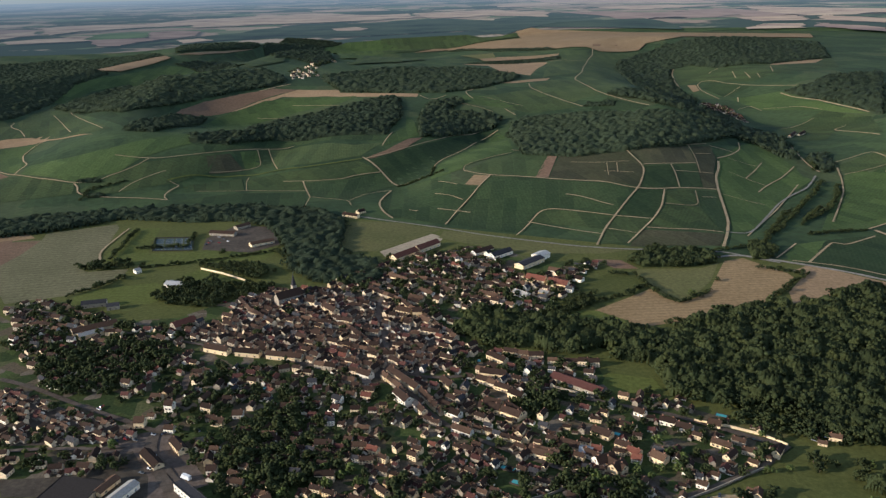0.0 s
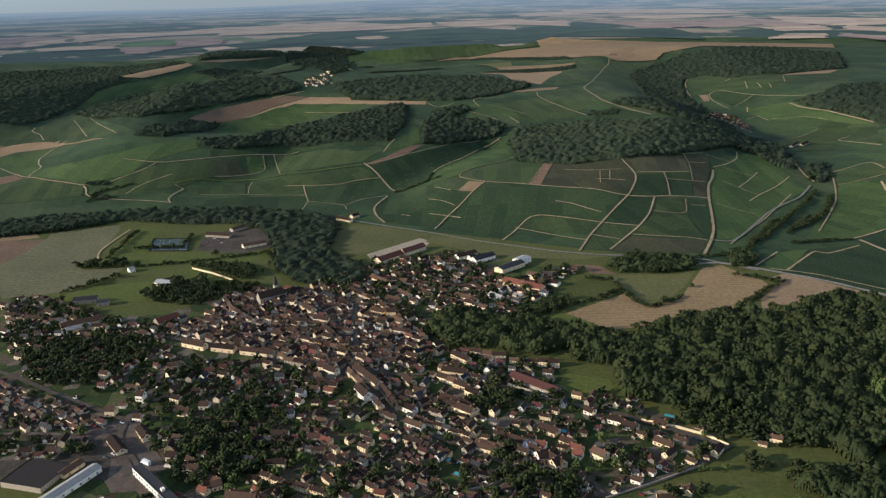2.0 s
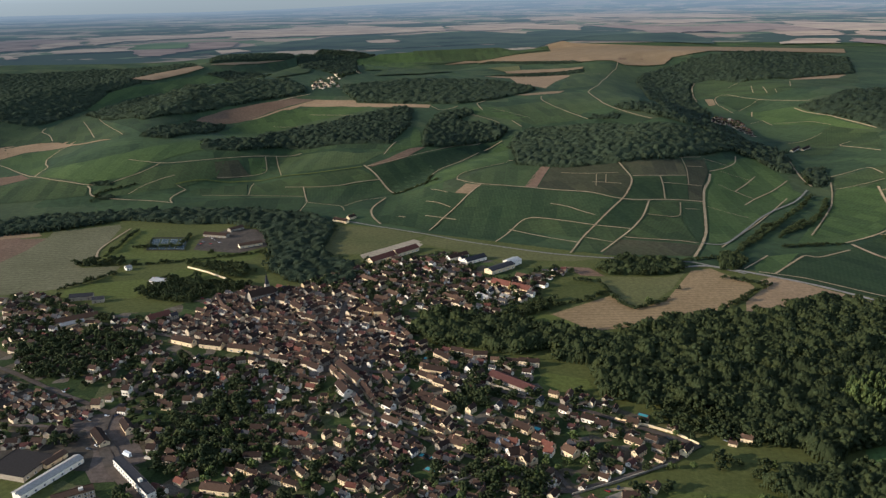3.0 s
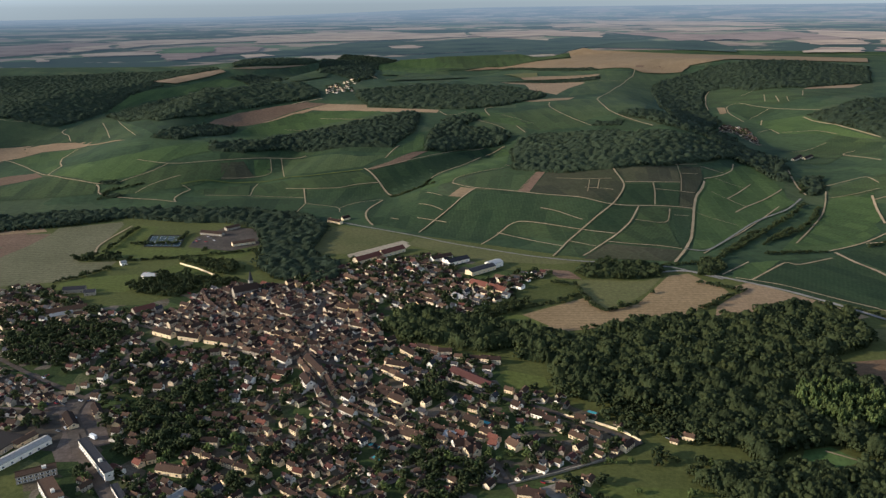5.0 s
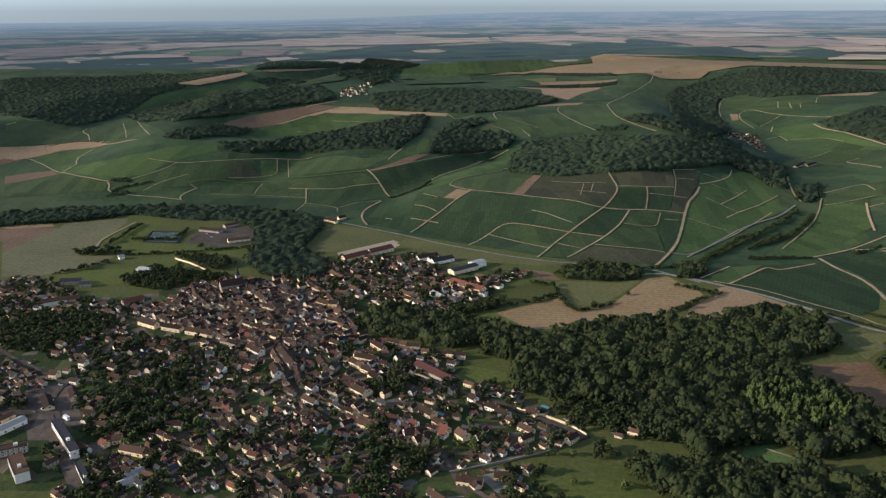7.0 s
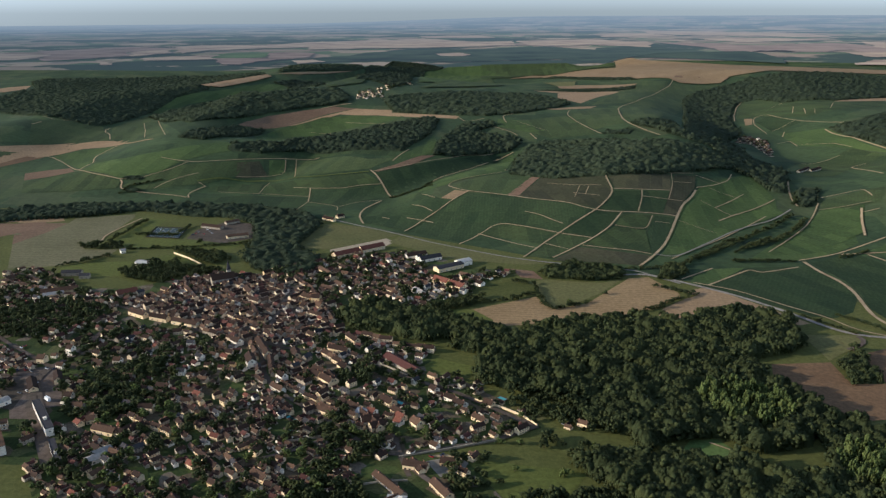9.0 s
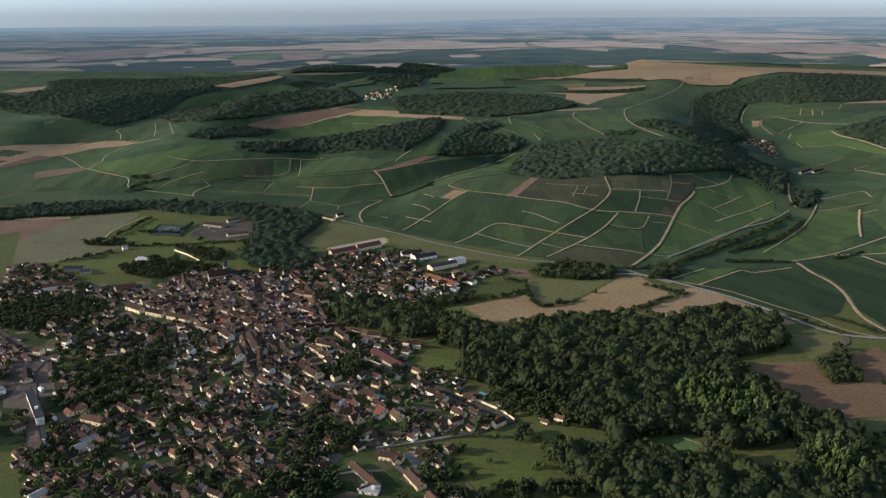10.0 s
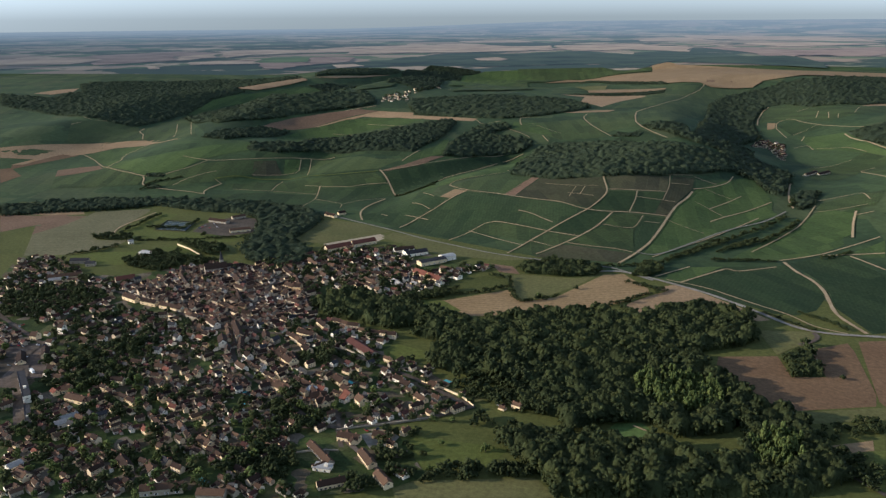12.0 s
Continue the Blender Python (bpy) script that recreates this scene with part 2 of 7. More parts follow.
def land_mat():
    """Unfenced land: vineyard parcels on the hills and grass or garden soil on the plain, from the plan's own coordinates."""
    m, n, l, b = nodes_of("open_land")
    uv = n.new("ShaderNodeUVMap")
    uv.uv_map = "plan"
    vec = uv.outputs[0]
    v = n.new("ShaderNodeTexVoronoi")
    v.distance = 'CHEBYCHEV'
    v.inputs["Scale"].default_value, v.inputs["Randomness"].default_value = 0.0085, 0.9
    l.new(vec, v.inputs["Vector"])
    sep = n.new("ShaderNodeSeparateColor")
    l.new(v.outputs["Color"], sep.inputs[0])
    parcel = ramp(n, l, sep.outputs[0], [(0.0, (0.032, 0.05, 0.024)), (0.4, (0.04, 0.06, 0.027)), (0.7, (0.05, 0.073, 0.03)), (1.0, (0.06, 0.073, 0.034))])
    plots = n.new("ShaderNodeTexBrick")
    plots.offset = 0.41
    for key, value in (("Scale", 1.0), ("Brick Width", 130.0), ("Row Height", 26.0), ("Mortar Size", 0.6), ("Mortar Smooth", 0.6)):
        plots.inputs[key].default_value = value
    plots.inputs["Color1"].default_value = (0.7, 0.74, 0.76, 1)
    plots.inputs["Color2"].default_value = (1.38, 1.32, 1.15, 1)
    plots.inputs["Mortar"].default_value = (1.4, 1.3, 1.1, 1)
    slant = n.new("ShaderNodeVectorRotate")
    slant.rotation_type = 'Z_AXIS'
    slant.inputs["Angle"].default_value = 1.2
    l.new(vec, slant.inputs["Vector"])
    l.new(slant.outputs[0], plots.inputs["Vector"])
    parcel = mixed(n, l, 0.45, parcel, plots.outputs["Color"], 'MULTIPLY')
    fine = ramp(n, l, noise_fac(n, l, vec, 0.08, 5.0, 0.65), [(0.3, (0.78, 0.78, 0.78)), (0.7, (1.2, 1.2, 1.2))])
    col = mixed(n, l, 1.0, parcel, fine, 'MULTIPLY')
    l.new(col, b.inputs["Base Color"])
    b.inputs["Roughness"].default_value = 0.92
    return m


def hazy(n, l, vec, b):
    """Evening haze painted on as blue-grey emission, growing over the plan's own kilometres."""
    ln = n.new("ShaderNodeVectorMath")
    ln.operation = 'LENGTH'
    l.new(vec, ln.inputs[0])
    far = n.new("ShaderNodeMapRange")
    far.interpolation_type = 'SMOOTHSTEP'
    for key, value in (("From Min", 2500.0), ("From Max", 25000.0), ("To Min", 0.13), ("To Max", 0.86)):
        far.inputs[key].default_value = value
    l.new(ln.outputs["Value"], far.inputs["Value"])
    # the glow is no light source: it stands for haze in the air
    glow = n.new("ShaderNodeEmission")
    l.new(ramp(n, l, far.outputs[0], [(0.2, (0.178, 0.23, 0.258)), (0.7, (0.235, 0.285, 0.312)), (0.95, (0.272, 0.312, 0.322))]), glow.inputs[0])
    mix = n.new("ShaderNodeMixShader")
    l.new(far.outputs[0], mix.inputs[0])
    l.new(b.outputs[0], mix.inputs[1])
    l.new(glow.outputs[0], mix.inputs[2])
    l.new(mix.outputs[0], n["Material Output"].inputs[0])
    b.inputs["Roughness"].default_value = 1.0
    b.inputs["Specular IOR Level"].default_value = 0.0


def distance_mat():
    """The far plain: woods, pasture and scattered harvested fields, paled by painted-on haze."""
    m, n, l, b = nodes_of("far_plain")
    uv = n.new("ShaderNodeUVMap")
    uv.uv_map = "plan"
    vec = uv.outputs[0]
    v = n.new("ShaderNodeTexVoronoi")
    v.distance = 'CHEBYCHEV'
    v.inputs["Scale"].default_value, v.inputs["Randomness"].default_value = 0.003, 0.95
    l.new(vec, v.inputs["Vector"])
    sep = n.new("ShaderNodeSeparateColor")
    l.new(v.outputs["Color"], sep.inputs[0])
    crop = ramp(n, l, sep.outputs[0], [(0.0, (0.07, 0.1, 0.045)), (0.3, (0.1, 0.12, 0.06)), (0.45, (0.26, 0.19, 0.13)), (0.7, (0.2, 0.145, 0.1)), (0.85, (0.34, 0.26, 0.17)), (1.0, (0.15, 0.11, 0.08))])
    wooded = ramp(n, l, noise_fac(n, l, vec, 0.0007, 5.0, 0.62), [(0.5, (0, 0, 0)), (0.53, (1, 1, 1))])
    l.new(mixed(n, l, wooded, crop, (0.032, 0.046, 0.028)), b.inputs["Base Color"])
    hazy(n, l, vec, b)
    return m


def far_field(name, base, other):
    m, n, l, b = nodes_of(name)
    uv = n.new("ShaderNodeUVMap")
    uv.uv_map = "plan"
    patch = ramp(n, l, noise_fac(n, l, uv.outputs[0], 0.003, 5.0, 0.65), [(0.3, scaled_colour(base, 0.45)), (0.38, base), (0.62, other)])
    l.new(patch, b.inputs["Base Color"])
    # far crops get the same haze emission as the plain
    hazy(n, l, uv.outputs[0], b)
    return m


FIELD["far_straw"] = far_field("far_straw", (0.26, 0.185, 0.13), (0.4, 0.3, 0.2))
FIELD["far_soil"] = far_field("far_soil", (0.17, 0.115, 0.09), (0.27, 0.19, 0.14))
FIELD["far_green"] = far_field("far_green", (0.06, 0.09, 0.035), (0.1, 0.14, 0.05))
FIELD["far_wood"] = far_field("far_wood", (0.022, 0.034, 0.022), (0.05, 0.066, 0.036))
LAND, DISTANCE = land_mat(), distance_mat()


# ---- the lie of the land ----
# hill foot, side valleys and hollows, as lines on the plan
FOOT = [(-2600, 1250), (-1300, 1280), (-900, 1230), (-456, 1270), (-155, 1195), (330, 985), (460, 935), (620, 900), (900, 760), (2600, 500)]
FYE = [(430, 900), (590, 1330), (665, 1500), (735, 1700), (700, 1890), (715, 2100), (690, 2350), (700, 2750), (780, 3200)]
WEST = [(-850, 1100), (-960, 1860), (-1010, 2300), (-880, 2750), (-740, 3500), (-560, 4000)]
GULLY = [(-90, 1180), (-80, 1360), (0, 1480), (90, 1640)]
COMBE = [(-420, 1200), (-370, 1420), (-300, 1560)]


def ease(v):
    t = np.clip(v, 0, 1)
    return t * t * (3 - 2 * t)


def off_line(x, y, line):
    best = np.full(np.shape(x), 1e9)
    for (x0, y0), (x1, y1) in zip(line, line[1:]):
        dx, dy = x1 - x0, y1 - y0
        t = np.clip(((x - x0) * dx + (y - y0) * dy) / (dx * dx + dy * dy), 0, 1)
        best = np.minimum(best, np.hypot(x - x0 - t * dx, y - y0 - t * dy))
    return best


# the plateau's far edge, past which the land falls to the plain
EDGE = [(-4000, 3200), (-1300, 3500), (-700, 4000), (-100, 4000), (350, 4300), (700, 5200), (1500, 5600), (4000, 5600)]
LOW = 12.0


def above_foot(x, y):
    xs, ys = zip(*FOOT)
    return (y - np.interp(x, xs, ys)) * 0.93


def rough(x, y):
    d = above_foot(x, y)
    h = 74 * ease(d / 560 + 0.03)
    bed = 0.06 + 0.4 * ease((y - 1900) / 900)
    h = h * (bed + (1 - bed) * ease((off_line(x, y, FYE) - 25) / 260))
    h = h * (0.06 + 0.94 * ease((off_line(x, y, WEST) - 40) / 260))
    h = h - 22 * np.exp(-(off_line(x, y, GULLY) / 60) ** 2) * ease((d - 20) / 120)
    h = h - 22 * np.exp(-(off_line(x, y, COMBE) / 60) ** 2) * ease((d - 20) / 120)
    xs, ys = zip(*EDGE)
    return h + (LOW - h) * ease((y - np.interp(x, xs, ys)) / 900)


# knolls and dips: their middle and height
HILLS = [(-200, 4000, -20), (0, 3200, 3), (-400, 1900, -29), (-200, 4400, -29), (-800, 2200, 15), (100, 1700, -24), (-1000, 3600, 15),
         (-600, 1500, 14), (-500, 1900, -37), (-1400, 2000, -39), (900, 1200, -29), (600, 1500, 20), (-200, 3800, -24), (200, 3000, -16),
         (800, 3400, 23), (0, 1200, 18), (500, 1900, 17), (0, 4400, -21), (200, 1600, -17), (-1400, 2800, -12), (-800, 3000, 26),
         (-1400, 3200, -33), (-200, 3600, -28), (400, 3200, -25), (-1000, 2200, 22), (-200, 4200, -24), (-300, 1200, -27), (-500, 1500, 13),
         (800, 3200, 16), (-800, 3200, 19), (-900, 1900, 10)]


def relief(x, y):
    swell = 0.0
    for cx, cy, a in HILLS:
        wide = 170.0 if cy < 2000 else 300.0
        swell = swell + a * np.exp(-((x - cx) ** 2 + (y - cy) ** 2) / (2 * wide ** 2))
    # a low ridge closes the plain far off
    ridge = 190 * ease((np.hypot(x, y) - 15000) / 9000) * ease((x + 9000) / 9000)
    return np.maximum(rough(x, y) + swell * ease(above_foot(x, y) / 150), 0) + ridge


MID = (190.0, -60.0)
NEAR, BAND, LEVEL = 4400.0, 700.0, 332.0


def land(x, y, lift=0.0):
    """Places for points of the plan. Past NEAR the plain is drawn together towards the horizon."""
    x, y = np.asarray(x, float), np.asarray(y, float)
    r = np.maximum(np.hypot(x - MID[0], y - MID[1]), 1.0)
    k = np.where(r > NEAR, (NEAR + BAND * (1 - NEAR / r)) / r, 1.0)
    z = relief(x, y) + lift
    return np.stack([MID[0] + (x - MID[0]) * k, MID[1] + (y - MID[1]) * k, LEVEL - (LEVEL - z) * k], -1)


def sheet(name, radii, material, label, category):
    turns = 540
    a = np.linspace(0, 2 * math.pi, turns, endpoint=False)
    R, A = np.meshgrid(radii, a, indexing='ij')
    px, py = MID[0] + R * np.sin(A), MID[1] + R * np.cos(A)
    verts = land(px.ravel(), py.ravel())
    i, j = np.meshgrid(np.arange(len(radii) - 1), np.arange(turns), indexing='ij')
    k = (j + 1) % turns
    quads = np.stack([i * turns + j, i * turns + k, (i + 1) * turns + k, (i + 1) * turns + j], -1).reshape(-1, 4)[:, ::-1]
    me = bpy.data.meshes.new(name)
    me.from_pydata(verts.tolist(), [], quads.tolist())
    uv = me.uv_layers.new(name="plan")
    loop = np.empty(len(me.loops), int)
    me.loops.foreach_get("vertex_index", loop)
    flat = np.stack([px.ravel(), py.ravel()], -1)[loop]
    uv.data.foreach_set("uv", flat.ravel().astype(np.float32))
    me.polygons.foreach_set("use_smooth", np.ones(len(me.polygons), bool))
    me.materials.append(material)
    return tagged(new(name, me), label, category, kind="structure")


INNER, OUTER = 4700.0, 26000.0
near_rings = np.concatenate([[0.5], np.arange(100, 900, 50), np.arange(900, 3400, 20), np.arange(3400, INNER, 40), [INNER]])
sheet("ground", near_rings, LAND, "green vineyard hills and flat valley floor", "ground")
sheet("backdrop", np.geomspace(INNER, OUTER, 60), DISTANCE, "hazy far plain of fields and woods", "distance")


def part(name, bm, material, parent=None, label=""):
    me = bpy.data.meshes.new(name)
    bm.to_mesh(me)
    bm.free()
    for mt in (material if isinstance(material, (list, tuple)) else [material]):
        me.materials.append(mt)
    ob = new(name, me)
    ob.parent = parent
    return tagged(ob, label)


def from_arrays(name, verts, faces, materials, index=None, parent=None):
    me = bpy.data.meshes.new(name)
    me.from_pydata(verts if isinstance(verts, list) else verts.tolist(), [], faces if isinstance(faces, list) else faces.tolist())
    for mt in materials:
        me.materials.append(mt)
    if index is not None:
        me.polygons.foreach_set("material_index", np.asarray(index, np.int32))
    ob = new(name, me)
    ob.parent = parent
    return ob


def ragged(corners):
    """An outline with the small steps and bends of hedges and wood edges."""
    rng = np.random.default_rng(len(corners))
    span = max(math.hypot(x1 - x0, y1 - y0) for (x0, y0), (x1, y1) in zip(corners, corners[1:]))
    p = dense(corners + corners[:1], max(60.0, span / 9))[:-1]
    p = p + rng.normal(0, min(28.0, span / 40), p.shape)
    return [tuple(q) for q in p.tolist()]


def field(name, stuff, label, corners, lift=0.35, step=26.0):
    """A field laid over the land, cut into small faces so that it follows the slope."""
    if stuff.startswith("far_"):
        corners = ragged(corners)
    bm = bmesh.new()
    f = bm.faces.new([bm.verts.new((x, y, 0)) for x, y in corners])
    if f.normal.z < 0 or sum(x0 * y1 - x1 * y0 for (x0, y0), (x1, y1) in zip(corners, corners[1:] + corners[:1])) < 0:
        f.normal_flip()
    xs, ys = [c[0] for c in corners], [c[1] for c in corners]
    d = max(step, (max(xs) - min(xs) + max(ys) - min(ys)) / 60)
    for axis, lo, hi in ((0, min(xs), max(xs)), (1, min(ys), max(ys))):
        for c in np.arange(lo + d / 2, hi, d):
            co, no = [0, 0, 0], [0, 0, 0]
            co[axis], no[axis] = c, 1
            bmesh.ops.bisect_plane(bm, geom=bm.verts[:] + bm.edges[:] + bm.faces[:], plane_co=co, plane_no=no)
    bmesh.ops.triangulate(bm, faces=bm.faces[:])
    flat = [(v.co.x, v.co.y) for v in bm.verts]
    p = land([v.co.x for v in bm.verts], [v.co.y for v in bm.verts], lift)
    for v, q in zip(bm.verts, p):
        v.co = q
    for g in bm.faces:
        g.smooth = True
    ob = part(name, bm, FIELD[stuff])
    if stuff.startswith("far_"):
        uv = ob.data.uv_layers.new(name="plan")
        for k, loop in enumerate(ob.data.loops):
            uv.data[k].uv = flat[loop.vertex_index]
    return tagged(ob, label, "field", kind="structure")


def dense(line, step=9.0):
    out = []
    for (x0, y0), (x1, y1) in zip(line, line[1:]):
        k = max(1, int(math.hypot(x1 - x0, y1 - y0) / step))
        out += [(x0 + (x1 - x0) * i / k, y0 + (y1 - y0) * i / k) for i in range(k)]
    return np.array(out + [line[-1]], float)


def smooth_line(line):
    p = dense(line)
    for _ in range(3):
        if len(p) > 4:
            p[1:-1] = (p[:-2] + 2 * p[1:-1] + p[2:]) / 4
    return p


STREETS = []
LAID = []


def road(name, stuff, width, label, line, lift=0.85, step=10.0):
    LAID.append(name)
    lift += 0.004 * len(LAID)
    p = smooth_line(line)
    t = np.gradient(p, axis=0)
    t /= np.maximum(np.hypot(t[:, 0], t[:, 1]), 1e-6)[:, None]
    wob = 1 + 0.12 * np.sin(np.arange(len(p)) * 1.7) * (width < 6)
    side = np.stack([-t[:, 1], t[:, 0]], -1) * (width / 2 * wob)[:, None]
    rows = [land((p + s * side)[:, 0], (p + s * side)[:, 1], lift) for s in (1, 0, -1)]
    n = len(p)
    verts = np.concatenate(rows)
    faces = [(a * n + i + n, a * n + i + n + 1, a * n + i + 1, a * n + i) for a in range(2) for i in range(n - 1)]
    ob = from_arrays(name, verts, faces, [FIELD[stuff]])
    if stuff == "asphalt":
        STREETS.append((p, width))
    return tagged(ob, label, "road", kind="structure")


# ---- fields ----
field("meadow", "grass_dark", "dark green pasture beside hedges", [(-760, 330), (-760, 1150), (-456, 1240), (-155, 1165), (330, 960), (460, 915), (620, 880), (760, 800), (700, 330)], 0.08)
field("meadow", "grass_dark", "dark green pasture beside hedges", [(177, 431), (209, 488), (252, 542), (320, 635), (432, 721), (539, 685), (610, 624), (566, 447), (170, 354)], 0.154)
field("gardens", "garden", "garden soil and lawns among the houses", [(-484, 828), (-448, 845), (-341, 780), (-280, 787), (-232, 841), (-142, 876), (-94, 918), (-67, 965), (-9, 991), (44, 1012), (137, 940), (189, 945), (165, 882), (132, 813), (92, 763), (19, 741), (22, 697), (66, 687), (135, 666), (142, 599), (175, 596), (243, 539), (255, 516), (223, 491), (147, 458), (139, 422), (-177, 387)], 0.158)
field("gardens", "garden", "garden soil and lawns among the houses", [(-335, 618), (-258, 582), (25, 490), (133, 421), (154, 351), (-54, 302)], 0.162)
field("gardens", "garden", "garden soil and lawns among the houses", [(-476, 802), (-332, 687), (-256, 618), (-237, 537), (-213, 471), (-307, 475)], 0.166)
field("wheat_field", "stubble_olive", "olive stubble field on the valley floor", [(-642, 1058), (-612, 1070), (-559, 1077), (-567, 1109), (-482, 1149), (-471, 1131), (-447, 998), (-436, 971), (-454, 953), (-439, 939), (-391, 947), (-387, 916), (-405, 892), (-429, 859), (-489, 837)], 0.170)
field("fallow_field", "soil_red", "reddish brown bare soil field", [(-642, 1058), (-610, 1067), (-559, 1074), (-557, 1013), (-565, 946)], 0.174)
field("wheat_field", "straw", "pale tan harvested wheat field", [(-646, 1064), (-643, 1087), (-623, 1102), (-594, 1111), (-573, 1087), (-608, 1071)], 0.178)
field("meadow", "grass", "mown green meadow on the valley floor", [(-451, 1128), (-409, 1125), (-400, 1081), (-401, 1057), (-386, 1005), (-224, 1019), (-215, 1005), (-227, 971), (-379, 956), (-408, 972), (-432, 980), (-442, 1007), (-439, 1045)], 0.182)
field("meadow", "grass", "mown green meadow on the valley floor", [(-340, 896), (-323, 881), (-315, 839), (-323, 829), (-376, 828), (-412, 831), (-419, 855), (-398, 878)], 0.186)
field("meadow", "grass", "mown green meadow on the valley floor", [(-318, 918), (-299, 940), (-237, 897), (-253, 888), (-287, 894)], 0.190)
field("meadow", "grass_dry", "dry olive green pasture grass", [(-135, 1138), (-71, 1129), (-2, 1087), (-83, 998), (-115, 995), (-139, 1009), (-140, 1086)], 0.194)
field("fallow_field", "soil_pale", "pale bare earth field", [(-82, 995), (-15, 1068), (2, 1052), (-11, 1004), (-71, 967)], 0.198)
field("meadow", "grass_dry", "dry olive green pasture grass", [(2, 1082), (102, 1039), (156, 1011), (237, 978), (203, 968), (127, 973), (104, 976), (26, 1026), (-6, 1049)], 0.202)
field("wheat_field", "straw_rows", "tan harvested wheat field with mowing rows", [(155, 781), (220, 833), (231, 842), (240, 813), (252, 800), (290, 825), (343, 930), (369, 939), (401, 883), (403, 866), (376, 833), (359, 814), (344, 790), (296, 765), (259, 756), (189, 735), (169, 752)], 0.206)
field("meadow", "grass_dark", "dark green pasture beside hedges", [(120, 816), (159, 867), (196, 896), (222, 888), (229, 858), (204, 832), (165, 804), (134, 790)], 0.210)
field("meadow", "grass_dry", "dry olive green pasture grass", [(223, 899), (236, 908), (309, 906), (336, 928), (305, 863), (270, 814), (251, 801), (237, 831), (229, 870)], 0.214)
field("meadow", "grass", "mown green meadow on the valley floor", [(131, 780), (160, 783), (187, 754), (181, 740), (137, 744)], 0.218)
field("fallow_field", "soil_red", "reddish brown bare soil field", [(187, 947), (219, 941), (234, 908), (205, 912)], 0.222)
field("wheat_field", "straw", "pale tan harvested wheat field", [(410, 890), (439, 911), (500, 844), (535, 801), (522, 794), (502, 807), (444, 817), (418, 809), (374, 770), (370, 794), (378, 823), (408, 863), (421, 875)], 0.226)
field("vineyard", "vine_dark", "dark green rows of vines on the slope", [(424, 916), (504, 1003), (576, 1019), (589, 1033), (618, 914), (592, 846), (567, 823), (543, 823), (493, 863), (444, 903)], 0.230)
field("vineyard", "vine_bright", "fresh green vineyard parcel in evening sun", [(420, 922), (427, 950), (456, 988), (500, 1002), (444, 917)], 0.234)
field("vineyard", "vine_bright", "fresh green vineyard parcel in evening sun", [(509, 1036), (573, 1149), (643, 1252), (690, 1348), (721, 1383), (688, 1188), (679, 1129), (627, 1075), (573, 1047)], 0.238)
field("vineyard", "vine_dark", "dark green rows of vines on the slope", [(592, 1036), (659, 1087), (701, 995), (651, 787), (636, 780), (615, 859), (619, 909), (615, 960)], 0.242)
field("vineyard", "vine_bright", "fresh green vineyard parcel in evening sun", [(700, 1105), (734, 1135), (717, 1063), (674, 1085)], 0.246)
field("fallow_field", "soil_brown", "brown freshly ploughed field", [(470, 681), (528, 695), (534, 646), (566, 653), (562, 690), (562, 719), (604, 747), (606, 726), (602, 623), (596, 598), (522, 572), (492, 591), (465, 647)], 0.250)
field("fallow_field", "soil_brown", "brown freshly ploughed field", [(616, 754), (645, 763), (604, 598), (601, 609)], 0.254)
field("meadow", "grass_dry", "dry olive green pasture grass", [(528, 698), (524, 723), (517, 765), (576, 773), (574, 745), (557, 730), (544, 718)], 0.258)
field("wheat_field", "straw", "pale tan harvested wheat field", [(540, 515), (578, 533), (575, 516), (554, 507)], 0.262)
field("meadow", "grass_dry", "dry olive green pasture grass", [(522, 569), (604, 598), (598, 573), (527, 549)], 0.266)
field("meadow", "grass", "mown green meadow on the valley floor", [(574, 514), (584, 518), (566, 447), (565, 463)], 0.270)
field("meadow", "grass_bright", "bright green grass clearing among trees", [(434, 463), (462, 475), (487, 446), (478, 437)], 0.274)
field("meadow", "grass", "mown green meadow on the valley floor", [(143, 641), (180, 628), (183, 607), (142, 601), (134, 622)], 0.278)
field("meadow", "grass", "mown green meadow on the valley floor", [(154, 686), (213, 713), (228, 694), (188, 672), (161, 672)], 0.282)
field("meadow", "grass", "mown green meadow on the valley floor", [(205, 468), (239, 486), (269, 491), (293, 460), (292, 449), (282, 422), (223, 404), (206, 424)], 0.286)
field("meadow", "grass_bright", "bright green grass clearing among trees", [(327, 470), (342, 473), (362, 473), (339, 458), (318, 449)], 0.290)
field("meadow", "grass_dry", "dry olive green pasture grass", [(217, 552), (243, 550), (258, 533), (246, 524), (224, 540)], 0.294)
field("meadow", "grass_dry", "dry olive green pasture grass", [(215, 387), (319, 416), (340, 394), (225, 367)], 0.298)
field("meadow", "grass", "mown green meadow on the valley floor", [(-98, 396), (-39, 405), (-26, 384), (-59, 375)], 0.302)
field("meadow", "grass_bright", "bright green grass clearing among trees", [(374, 515), (396, 521), (410, 502), (370, 474), (361, 485)], 0.306)
field("meadow", "grass_dark", "dark green pasture beside hedges", [(212, 480), (258, 500), (303, 479), (289, 454), (207, 457)], 0.310)
field("vineyard", "vine_brown", "brownish green vineyard parcel of old vines", [(275, 1058), (363, 1035), (362, 995), (241, 993)], 0.314)
field("wheat_field", "stubble_olive", "olive stubble field on the valley floor", [(-554, 864), (-654, 977), (-588, 998), (-635, 1035), (-651, 1058), (-661, 1012), (-675, 1002)], 0.318)
field("fallow_field", "soil_red", "reddish brown bare soil field", [(-721, 1053), (-643, 1059), (-601, 1079), (-586, 1046), (-600, 1006), (-627, 948)], 0.322)
